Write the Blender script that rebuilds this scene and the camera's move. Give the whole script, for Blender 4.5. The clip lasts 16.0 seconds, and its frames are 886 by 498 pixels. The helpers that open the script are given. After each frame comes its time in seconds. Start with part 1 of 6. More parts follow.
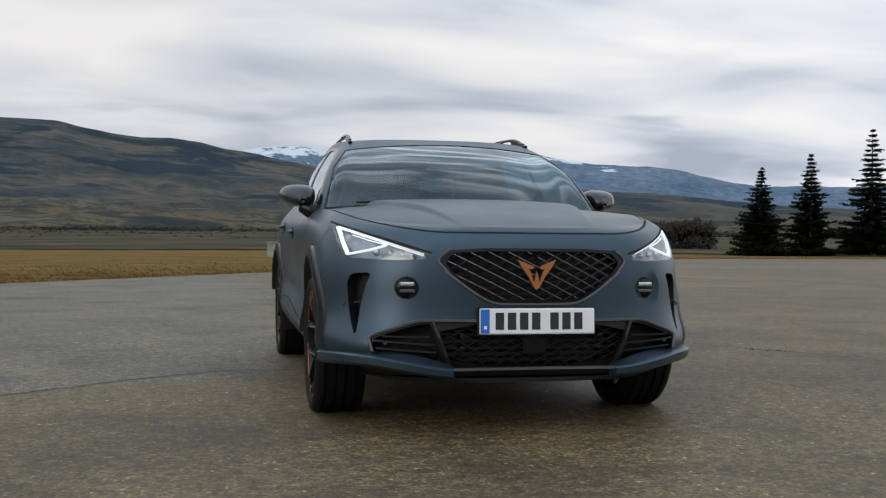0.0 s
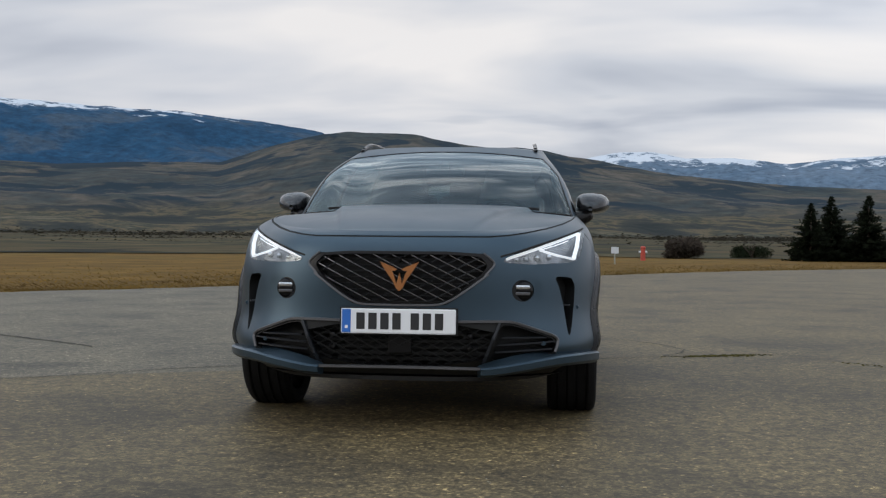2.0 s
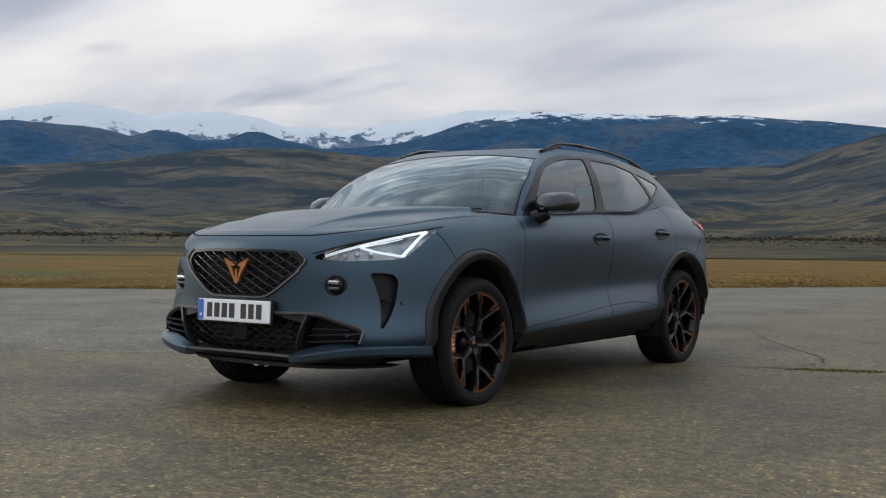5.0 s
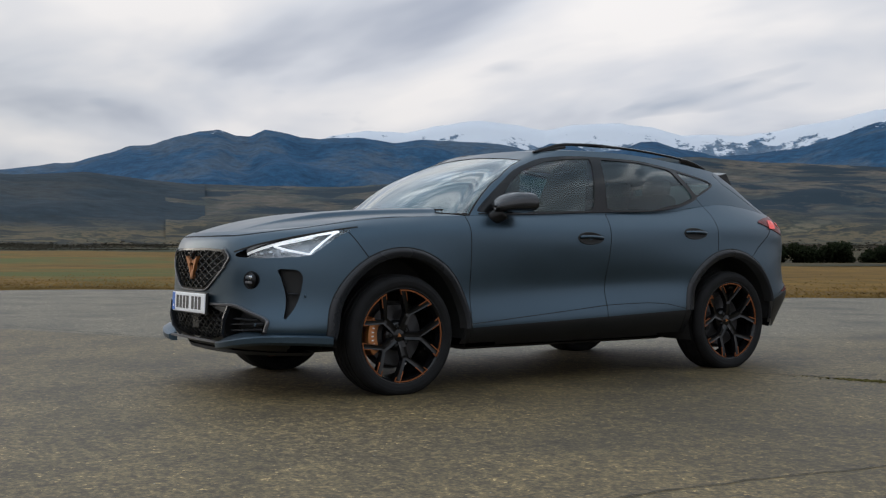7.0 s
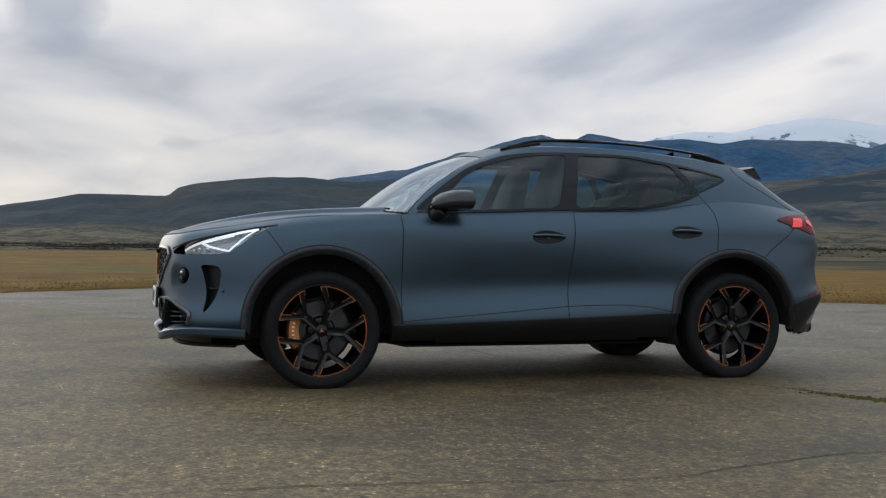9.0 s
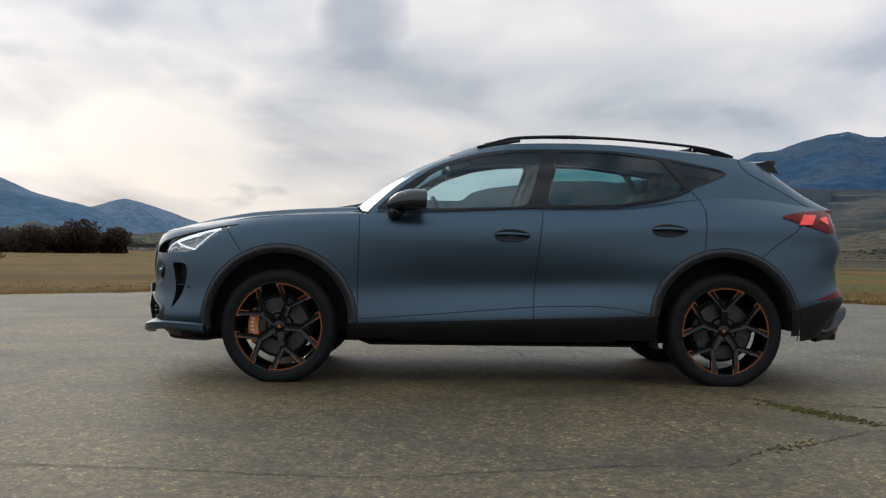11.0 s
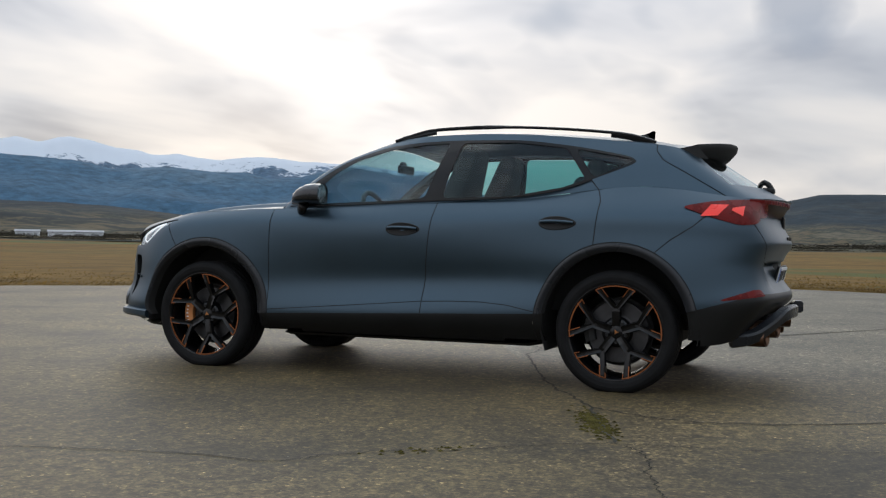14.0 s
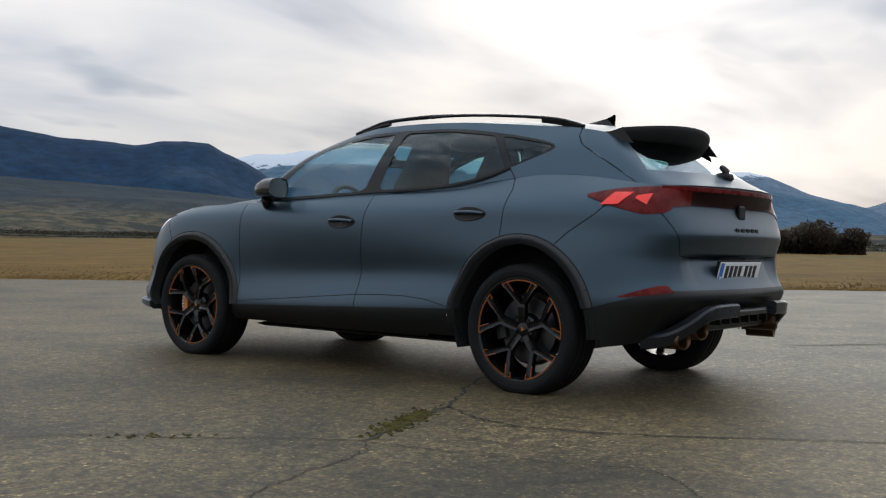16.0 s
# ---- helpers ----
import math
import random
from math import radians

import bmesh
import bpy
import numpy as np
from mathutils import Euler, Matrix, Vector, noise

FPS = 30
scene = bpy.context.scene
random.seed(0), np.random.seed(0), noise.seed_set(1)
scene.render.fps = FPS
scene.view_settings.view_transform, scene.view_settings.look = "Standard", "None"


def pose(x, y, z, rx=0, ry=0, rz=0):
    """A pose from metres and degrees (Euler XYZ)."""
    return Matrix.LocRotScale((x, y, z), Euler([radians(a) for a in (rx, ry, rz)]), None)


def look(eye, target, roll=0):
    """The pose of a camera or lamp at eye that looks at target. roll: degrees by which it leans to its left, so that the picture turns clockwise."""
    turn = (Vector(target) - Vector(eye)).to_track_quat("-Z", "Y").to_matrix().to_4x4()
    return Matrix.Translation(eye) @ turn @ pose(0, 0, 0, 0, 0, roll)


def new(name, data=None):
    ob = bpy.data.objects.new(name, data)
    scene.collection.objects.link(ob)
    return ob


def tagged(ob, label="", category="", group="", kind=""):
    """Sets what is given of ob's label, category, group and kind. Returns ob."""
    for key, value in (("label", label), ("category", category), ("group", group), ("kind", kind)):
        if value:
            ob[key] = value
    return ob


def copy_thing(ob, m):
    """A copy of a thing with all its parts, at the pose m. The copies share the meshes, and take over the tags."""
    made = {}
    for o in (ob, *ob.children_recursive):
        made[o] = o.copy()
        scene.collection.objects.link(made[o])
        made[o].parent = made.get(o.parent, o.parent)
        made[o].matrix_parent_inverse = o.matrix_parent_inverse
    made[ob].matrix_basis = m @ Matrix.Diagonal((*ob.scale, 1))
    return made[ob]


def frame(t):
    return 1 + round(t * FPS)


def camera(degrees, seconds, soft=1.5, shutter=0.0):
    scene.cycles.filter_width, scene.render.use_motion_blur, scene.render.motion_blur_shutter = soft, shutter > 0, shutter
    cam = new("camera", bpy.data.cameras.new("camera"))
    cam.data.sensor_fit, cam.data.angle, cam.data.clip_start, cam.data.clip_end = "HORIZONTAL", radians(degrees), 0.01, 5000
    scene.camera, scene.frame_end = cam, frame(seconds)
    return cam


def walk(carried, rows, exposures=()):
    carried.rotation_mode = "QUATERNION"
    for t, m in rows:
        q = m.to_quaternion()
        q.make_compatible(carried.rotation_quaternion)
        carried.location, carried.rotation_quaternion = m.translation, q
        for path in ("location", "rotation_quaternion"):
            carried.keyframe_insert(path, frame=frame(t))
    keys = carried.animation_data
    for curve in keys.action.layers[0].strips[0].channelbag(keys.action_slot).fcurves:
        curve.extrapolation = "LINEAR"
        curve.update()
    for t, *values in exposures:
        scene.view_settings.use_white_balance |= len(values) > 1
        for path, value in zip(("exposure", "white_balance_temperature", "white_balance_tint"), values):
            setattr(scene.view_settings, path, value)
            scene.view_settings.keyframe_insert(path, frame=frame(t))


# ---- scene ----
cam = camera(44.9, 16.0, soft=1.25)
PATH = [
    (0, (-1.383, -5.382, 0.854), (-0.963, -3.427, 0.837), 0.5),
    (0.5, (-0.896, -5.536, 0.855), (-0.629, -3.554, 0.842), 0.5),
    (1, (-0.376, -5.617, 0.857), (-0.263, -3.621, 0.845), 0.4),
    (1.5, (0.142, -5.657, 0.862), (0.098, -3.657, 0.849), 0.4),
    (2, (0.716, -5.673, 0.855), (0.5, -3.685, 0.845), 0.5),
    (2.5, (1.253, -5.629, 0.853), (0.878, -3.665, 0.844), 0.5),
    (3, (1.85, -5.543, 0.85), (1.302, -3.619, 0.842), 0.4),
    (3.5, (2.396, -5.429, 0.852), (1.694, -3.556, 0.843), 0.3),
    (4, (2.979, -5.249, 0.851), (2.116, -3.445, 0.843), 0.5),
    (4.5, (3.486, -4.999, 0.85), (2.475, -3.273, 0.842), 0.4),
    (5, (4.031, -4.727, 0.847), (2.868, -3.1, 0.839), 0.4),
    (7.5, (6.36, -2.614, 0.787), (4.608, -1.649, 0.797), 0.3),
    (8, (6.612, -2.081, 0.784), (4.793, -1.25, 0.794), 0.5),
    (8.5, (6.814, -1.605, 0.781), (4.943, -0.898, 0.791), 0.5),
    (9, (6.995, -1.084, 0.778), (5.076, -0.518, 0.788), 0.5),
    (11.5, (7.308, 1.384, 0.769), (5.31, 1.286, 0.78), 0.7),
    (12, (7.271, 1.919, 0.77), (5.285, 1.689, 0.78), 0.7),
    (12.5, (7.21, 2.41, 0.777), (5.24, 2.06, 0.784), 0.8),
    (13, (7.091, 2.957, 0.777), (5.15, 2.472, 0.782), 0.8),
    (13.5, (6.918, 3.482, 0.771), (5.016, 2.864, 0.776), 0.8),
    (14, (6.734, 3.992, 0.788), (4.878, 3.249, 0.784), 0.9),
    (14.5, (6.472, 4.5, 0.786), (4.675, 3.623, 0.78), 0.8),
    (15, (6.14, 4.98, 0.777), (4.413, 3.972, 0.771), 1.0),
    (15.5, (5.825, 5.426, 0.766), (4.175, 4.295, 0.761), 0.8),
    (16, (5.467, 5.853, 0.761), (3.909, 4.598, 0.754), 1.0),
]
walk(cam, [(t, look(eye, target, roll)) for t, eye, target, roll in PATH])

# ---- light ----
SUN_AZ, SUN_EL = 117.0, 10.5          # degrees counter-clockwise from +y, and above the horizon


def heading(az, el=0.0):
    a, e = radians(az), radians(el)
    return Vector((-math.sin(a) * math.cos(e), math.cos(a) * math.cos(e), math.sin(e)))


sun_dir = heading(SUN_AZ, SUN_EL)
sun = new("sun", bpy.data.lights.new("sun", "SUN"))
sun.data.energy, sun.data.angle, sun.data.color = 0.8, radians(38), (1.0, 0.93, 0.82)
sun.matrix_world = look(sun_dir * 50, (0, 0, 0))


class Nodes:
    """A short way to write node trees."""

    def __init__(self, tree):
        self.tree = tree
        tree.nodes.clear()

    def add(self, kind, **values):
        n = self.tree.nodes.new(kind)
        for key, value in values.items():
            n.inputs[key.strip("_").replace("_", " ")].default_value = value
        return n

    def link(self, a, b, out=0, to=0):
        self.tree.links.new(a.outputs[out], b.inputs[to])
        return b

    def math(self, op, a, b=None, clamp=False):
        n = self.tree.nodes.new("ShaderNodeMath")
        n.operation, n.use_clamp = op, clamp
        for i, v in enumerate((a, b)):
            if v is None:
                continue
            if isinstance(v, (int, float)):
                n.inputs[i].default_value = v
            else:
                self.tree.links.new(v.outputs[0] if hasattr(v, "outputs") else v, n.inputs[i])
        return n

    def ramp(self, src, stops, out=0, mode="LINEAR"):
        n = self.tree.nodes.new("ShaderNodeValToRGB")
        n.color_ramp.interpolation = mode
        el = n.color_ramp.elements
        while len(el) < len(stops):
            el.new(0.5)
        for e, (p, c) in zip(el, stops):
            e.position = p
            e.color = (c, c, c, 1) if isinstance(c, (int, float)) else (*c, 1)
        self.tree.links.new(src.outputs[out], n.inputs[0])
        return n

    def mix(self, fac, a, b, blend="MIX"):
        n = self.tree.nodes.new("ShaderNodeMix")
        n.data_type, n.blend_type = "RGBA", blend
        for i, v in ((0, fac), (6, a), (7, b)):
            if isinstance(v, (int, float)):
                n.inputs[i].default_value = v
            elif isinstance(v, tuple):
                n.inputs[i].default_value = (*v, 1)
            else:
                self.tree.links.new(v.outputs[2] if v.bl_idname == "ShaderNodeMix" else v.outputs[0], n.inputs[i])
        return n


world = bpy.data.worlds.new("overcast_sky")
scene.world = world
world.use_nodes = True
w = Nodes(world.node_tree)
coord = w.add("ShaderNodeTexCoord")
split = w.add("ShaderNodeSeparateXYZ")
w.tree.links.new(coord.outputs["Generated"], split.inputs[0])
sky = w.add("ShaderNodeTexSky")
sky.sky_type, sky.sun_disc, sky.sun_elevation, sky.sun_rotation = "NISHITA", False, radians(SUN_EL), radians(360 - SUN_AZ)
height = w.math("MAXIMUM", split.outputs[2], 0.0)
lift = w.math("ADD", height, 0.16)
flat = w.add("ShaderNodeCombineXYZ")
w.link(w.math("DIVIDE", split.outputs[0], lift), flat, to=0)
w.link(w.math("DIVIDE", split.outputs[1], lift), flat, to=1)
# streaky cloud deck, seen in perspective
turned = w.add("ShaderNodeMapping")
turned.inputs["Rotation"].default_value = (0, 0, radians(20))
turned.inputs["Scale"].default_value = (0.42, 0.62, 1)
w.link(flat, turned)
banks = w.add("ShaderNodeTexNoise", _Scale=2.2, _Detail=4.0, _Roughness=0.46, _Distortion=0.35)
w.link(turned, banks)
wisps = w.add("ShaderNodeTexNoise", _Scale=0.55, _Detail=3.0, _Roughness=0.45, _Distortion=0.1)
w.link(turned, wisps)
# glow of the sun through the cloud
toward = w.add("ShaderNodeVectorMath")
toward.operation = "DOT_PRODUCT"
w.tree.links.new(coord.outputs["Generated"], toward.inputs[0])
toward.inputs[1].default_value = sun_dir
dot = w.math("MAXIMUM", toward.outputs["Value"], 0.0)
wide = w.math("MULTIPLY", w.math("POWER", dot, 16.0), 0.21)
core = w.math("MULTIPLY", w.math("POWER", dot, 260.0), 0.6)
glow = w.math("ADD", wide, core)
cloud = w.ramp(banks, [(0.30, (0.36, 0.40, 0.49)), (0.45, (0.615, 0.64, 0.70)), (0.63, (0.845, 0.825, 0.825))])
# an overcast sky is brighter overhead, most of all on the sunward side
sunward = w.math("MULTIPLY", w.math("POWER", height, 3.0), w.math("MULTIPLY", dot, 4.5))
rise = w.math("MULTIPLY_ADD", height, 0.7)
rise.inputs[2].default_value = 1.03
# extra brightness on the unseen side lights the car's flank; the opposite side dims
unseen_side = w.add("ShaderNodeVectorMath")
unseen_side.operation = "DOT_PRODUCT"
w.tree.links.new(coord.outputs["Generated"], unseen_side.inputs[0])
unseen_side.inputs[1].default_value = heading(-92)
window = w.math("ADD", w.math("MULTIPLY", unseen_side.outputs["Value"], 0.12), w.math("MULTIPLY", w.math("MAXIMUM", unseen_side.outputs["Value"], 0.0), 0.14))
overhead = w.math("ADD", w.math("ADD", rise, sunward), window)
# a few ragged grey-blue scraps below the deck
scraps = w.add("ShaderNodeTexNoise", _Scale=3.1, _Detail=3.0, _Roughness=0.5, _Distortion=0.2)
w.link(turned, scraps)
cloud = w.mix(w.ramp(scraps, [(0.62, 0.0), (0.72, 0.75)]), cloud, (0.36, 0.42, 0.52))
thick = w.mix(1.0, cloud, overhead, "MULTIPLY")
warm = w.mix(1.0, w.mix(glow, (0.0, 0.0, 0.0), (1.0, 0.90, 0.76)), w.ramp(banks, [(0.34, 0.35), (0.60, 1.0)]), "MULTIPLY")
lit = w.mix(1.0, thick, warm, "ADD")
# one darker scrap of cloud hangs low in front of the deck
scrap_at = w.add("ShaderNodeVectorMath")
scrap_at.operation = "DOT_PRODUCT"
w.tree.links.new(coord.outputs["Generated"], scrap_at.inputs[0])
scrap_at.inputs[1].default_value = heading(93.6, 12.1)
ragged = w.add("ShaderNodeTexNoise", _Scale=22.0, _Detail=3.0, _Roughness=0.5)
w.tree.links.new(coord.outputs["Generated"], ragged.inputs[0])
away = w.math("MULTIPLY", w.math("SUBTRACT", 1.0, scrap_at.outputs["Value"]), 1000.0)
away = w.math("ADD", away, w.math("MULTIPLY", w.math("SUBTRACT", ragged, 0.5), 1.1))
lit = w.mix(w.ramp(away, [(0.20, 0.72), (0.50, 0.50), (1.0, 0.0)]), lit, (0.36, 0.42, 0.53))
# overhead the deck breaks into bright and dark streaks
across = w.add("ShaderNodeMapping")
across.inputs["Rotation"].default_value = (0, 0, radians(-35))
across.inputs["Scale"].default_value = (0.9, 2.6, 1)
w.link(flat, across)
streaks = w.add("ShaderNodeTexNoise", _Scale=3.4, _Detail=6.0, _Roughness=0.55, _Distortion=0.8)
w.link(across, streaks)
broken = w.mix(1.0, w.ramp(streaks, [(0.38, (0.15, 0.22, 0.30)), (0.50, (0.34, 0.43, 0.52)), (0.64, (1.0, 1.03, 1.06))]), (2.5, 2.5, 2.5), "MULTIPLY")
lit = w.mix(w.ramp(height, [(0.40, 0.0), (0.62, 0.8)]), lit, broken)
veil = w.ramp(wisps, [(0.40, 0.85), (0.62, 1.0)])
clear = w.mix(1.0, sky, (0.05, 0.05, 0.05), "MULTIPLY")
whole = w.mix(veil, clear, lit)
ground_side = w.math("GREATER_THAN", split.outputs[2], -0.02)
both = w.mix(ground_side, (0.08, 0.075, 0.07), whole)
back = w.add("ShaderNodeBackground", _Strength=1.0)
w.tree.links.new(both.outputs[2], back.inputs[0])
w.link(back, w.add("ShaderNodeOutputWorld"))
scene.view_settings.exposure = -0.03


# ---- materials ----
def material(name, base, rough=0.5, metal=0.0, coat=0.0, grain=None, spread=0.12, bump=0.0, fine=400.0, emit=0.0, coat_rough=0.1, spec=0.5, leafy=False):
    """A principled surface with two scales of variation: broad stains and a fine grain."""
    m = bpy.data.materials.new(name)
    m.use_nodes = True
    n = Nodes(m.node_tree)
    p = n.add("ShaderNodeBsdfPrincipled", _Roughness=rough, _Metallic=metal, _Coat_Weight=coat, _Coat_Roughness=coat_rough)
    p.inputs["Specular IOR Level"].default_value = spec
    pos = n.add("ShaderNodeTexCoord")
    broad = n.add("ShaderNodeTexNoise", _Scale=grain or 3.0, _Detail=5.0)
    small = n.add("ShaderNodeTexNoise", _Scale=fine, _Detail=3.0)
    for t in (broad, small):
        n.tree.links.new(pos.outputs["Object"], t.inputs[0])
    dark = tuple(c * (1 - spread) for c in base)
    light = tuple(min(1, c * (1 + spread)) for c in base)
    col = n.ramp(broad, [(0.35, dark), (0.65, light)])
    speck = n.ramp(small, [(0.3, 1 - spread * 0.6), (0.7, 1.0)])
    n.tree.links.new(n.mix(1.0, col, speck, "MULTIPLY").outputs[2], p.inputs["Base Color"])
    r = n.ramp(broad, [(0.3, max(0.02, rough - 0.05)), (0.7, min(1, rough + 0.05))])
    n.tree.links.new(r.outputs[0], p.inputs["Roughness"])
    if bump:
        b = n.add("ShaderNodeBump", _Strength=bump, _Distance=0.002)
        n.link(small, b, to=2)
        n.tree.links.new(b.outputs[0], p.inputs["Normal"])
    if emit:
        p.inputs["Emission Color"].default_value = (*base, 1)
        p.inputs["Emission Strength"].default_value = emit
    if leafy:
        # thin leaves and twigs: half of the light goes through
        glow_through = n.add("ShaderNodeBsdfTranslucent")
        n.tree.links.new(p.inputs["Base Color"].links[0].from_socket, glow_through.inputs[0])
        both = n.add("ShaderNodeMixShader", _Fac=0.5)
        n.link(p, both, to=1)
        n.link(glow_through, both, to=2)
        p = both
    n.link(p, n.add("ShaderNodeOutputMaterial"))
    return m


def glass(name, tint, gloss_rough=0.02, ior=1.85):
    """A thin pane: tinted see-through with a Fresnel gloss."""
    m = bpy.data.materials.new(name)
    m.use_nodes = True
    n = Nodes(m.node_tree)
    see = n.add("ShaderNodeBsdfTransparent", _Color=(*tint, 1))
    gloss = n.add("ShaderNodeBsdfGlossy", _Roughness=gloss_rough, _Color=(0.90, 0.97, 1.0, 1))
    f0 = ((ior - 1) / (ior + 1)) ** 2
    edge = n.add("ShaderNodeLayerWeight", _Blend=0.5)
    rim = n.math("POWER", edge.outputs["Facing"], 3.6)
    f = n.math("MULTIPLY_ADD", rim, 1 - f0)
    f.inputs[2].default_value = f0
    both = n.add("ShaderNodeMixShader")
    n.link(f, both)
    n.link(see, both, to=1)
    n.link(gloss, both, to=2)
    n.link(both, n.add("ShaderNodeOutputMaterial"))
    return m


PAINT = material("matt_blue_grey_paint", (0.036, 0.063, 0.089), 0.39, 0.80, coat=0.30, coat_rough=0.36, spread=0.04, fine=2500)
BLACK = material("satin_black_trim", (0.010, 0.0105, 0.011), 0.42, spec=0.25, spread=0.1)
CLADDING = material("dark_grey_cladding", (0.014, 0.016, 0.020), 0.27, spec=0.34, spread=0.1)
GLOSSBLACK = material("gloss_black", (0.008, 0.008, 0.009), 0.16, spec=0.22, spread=0.05)
DARK = material("unlit_black_plastic", (0.008, 0.008, 0.008), 0.8, spread=0.2)
GUNMETAL = material("dark_chrome", (0.13, 0.13, 0.138), 0.42, 0.8, spread=0.05)
EXHAUST = material("dark_copper_pipe", (0.10, 0.058, 0.038), 0.3, 0.9, spread=0.2)
COPPERLINE = material("dark_copper_edging", (0.27, 0.088, 0.030), 0.36, 0.75, spread=0.1)
COPPER = material("matt_copper", (0.42, 0.17, 0.06), 0.38, 0.6, spread=0.08)
RUBBER = material("tyre_rubber", (0.008, 0.008, 0.0085), 0.72, spec=0.16, grain=18, spread=0.25, bump=0.3, fine=300)
RIM = material("gloss_black_alloy", (0.004, 0.004, 0.0045), 0.17, spec=0.30, spread=0.05)
STEEL = material("brake_steel", (0.055, 0.055, 0.058), 0.42, 0.9, grain=12, spread=0.2)
# brighter copy for grille bars of one slant: their glints are put into colour
GLINTBAR = material("glint_grille_bar", (0.20, 0.20, 0.21), 0.25, 0.9, spread=0.1)
SILVER = material("silver_reflector", (0.55, 0.57, 0.60), 0.22, 0.85, spread=0.05)
PLATE_WHITE = material("white_plate", (0.74, 0.75, 0.77), 0.4, spread=0.03)
PLATE_BLUE = material("blue_plate_band", (0.02, 0.13, 0.48), 0.4, spread=0.04)
INK = material("black_plate_ink", (0.015, 0.015, 0.016), 0.5, spread=0.05)
REDLENS = material("red_lamp_lens", (0.115, 0.004, 0.003), 0.28, spec=0.15, spread=0.25, grain=14)
REDDARK = material("dark_red_lamp_lens", (0.014, 0.002, 0.002), 0.35, spec=0.08, spread=0.1)
REDGLOW = material("lit_red_element", (0.70, 0.030, 0.018), 0.3, emit=0.22)
DAYLIGHT = material("white_running_light", (0.95, 0.97, 1.0), 0.3, emit=0.6)
LAMPGREY = material("grey_lamp_housing", (0.26, 0.27, 0.29), 0.24, 0.6, grain=10, spread=0.25)
SEAT = material("dark_seat_fabric", (0.03, 0.03, 0.032), 0.8, grain=8, spread=0.2, bump=0.2)
SCREEN = glass("windscreen_glass", (0.40, 0.62, 0.70), 0.012, 1.7)
SIDEGLASS = glass("green_tinted_glass", (0.66, 0.82, 0.84), 0.012, 1.5)
PRIVACY = glass("dark_tinted_glass", (0.26, 0.50, 0.52), 0.012, 1.42)
LENS = glass("clear_lens", (0.93, 0.95, 0.97), 0.02)


def asphalt_material():
    m = bpy.data.materials.new("worn_asphalt")
    m.use_nodes = True
    n = Nodes(m.node_tree)
    pos = n.add("ShaderNodeTexCoord")
    stones = n.add("ShaderNodeTexVoronoi", _Scale=82.0)
    fine = n.add("ShaderNodeTexNoise", _Scale=44.0, _Detail=8.0, _Roughness=0.8)
    blots = n.add("ShaderNodeTexNoise", _Scale=15.0, _Detail=8.0, _Roughness=0.7)
    stains = n.add("ShaderNodeTexNoise", _Scale=0.9, _Detail=8.0, _Roughness=0.65, _Distortion=0.4)
    wide = n.add("ShaderNodeTexNoise", _Scale=0.16, _Detail=5.0, _Roughness=0.55)
    chips = n.add("ShaderNodeTexVoronoi", _Scale=11.0)
    for t in (stones, fine, blots, stains, wide, chips):
        n.tree.links.new(pos.outputs["Object"], t.inputs[0])
    base = n.ramp(wide, [(0.36, (0.088, 0.062, 0.025)), (0.64, (0.122, 0.090, 0.041))])
    # beyond the long joint the paving is a paler, finer batch
    place = n.add("ShaderNodeSeparateXYZ")
    n.tree.links.new(pos.outputs["Object"], place.inputs[0])
    past = n.math("SUBTRACT", n.math("SUBTRACT", place.outputs[1], n.math("MULTIPLY", place.outputs[0], 0.483)), 1.94)
    west = n.math("DIVIDE", n.math("SUBTRACT", 0.4, place.outputs[0]), 1.6, clamp=True)
    far_batch = n.math("MULTIPLY", n.math("MULTIPLY", past, 60.0, clamp=True), west, clamp=True)
    base = n.mix(n.math("MULTIPLY", far_batch, 0.85), base, (0.118, 0.100, 0.066))
    stain = n.ramp(stains, [(0.33, 0.45), (0.48, 0.95), (0.66, 1.35)])
    blot = n.ramp(blots, [(0.34, 0.36), (0.50, 0.95), (0.66, 1.65)])
    grit = n.ramp(fine, [(0.34, 0.18), (0.50, 0.80), (0.62, 1.7), (0.73, 3.6)])
    pebble = n.ramp(stones, [(0.0, 0.40), (0.55, 0.95), (0.86, 1.4), (0.96, 4.0)], out=1)
    c = n.mix(1.0, base, stain, "MULTIPLY")
    c = n.mix(1.0, c, blot, "MULTIPLY")
    c = n.mix(0.9, c, grit, "MULTIPLY")
    c = n.mix(0.8, c, pebble, "MULTIPLY")
    c = n.mix(n.ramp(chips, [(0.028, 1.0), (0.05, 0.0)]), c, (0.26, 0.25, 0.22))
    p = n.add("ShaderNodeBsdfPrincipled", _Roughness=0.66)
    p.inputs["Specular IOR Level"].default_value = 0.4
    n.tree.links.new(c.outputs[2], p.inputs["Base Color"])
    b = n.add("ShaderNodeBump", _Strength=0.9, _Distance=0.010)
    n.link(n.math("ADD", stones, n.math("MULTIPLY", fine, 1.4)), b, to=2)
    n.tree.links.new(b.outputs[0], p.inputs["Normal"])
    n.link(p, n.add("ShaderNodeOutputMaterial"))
    return m


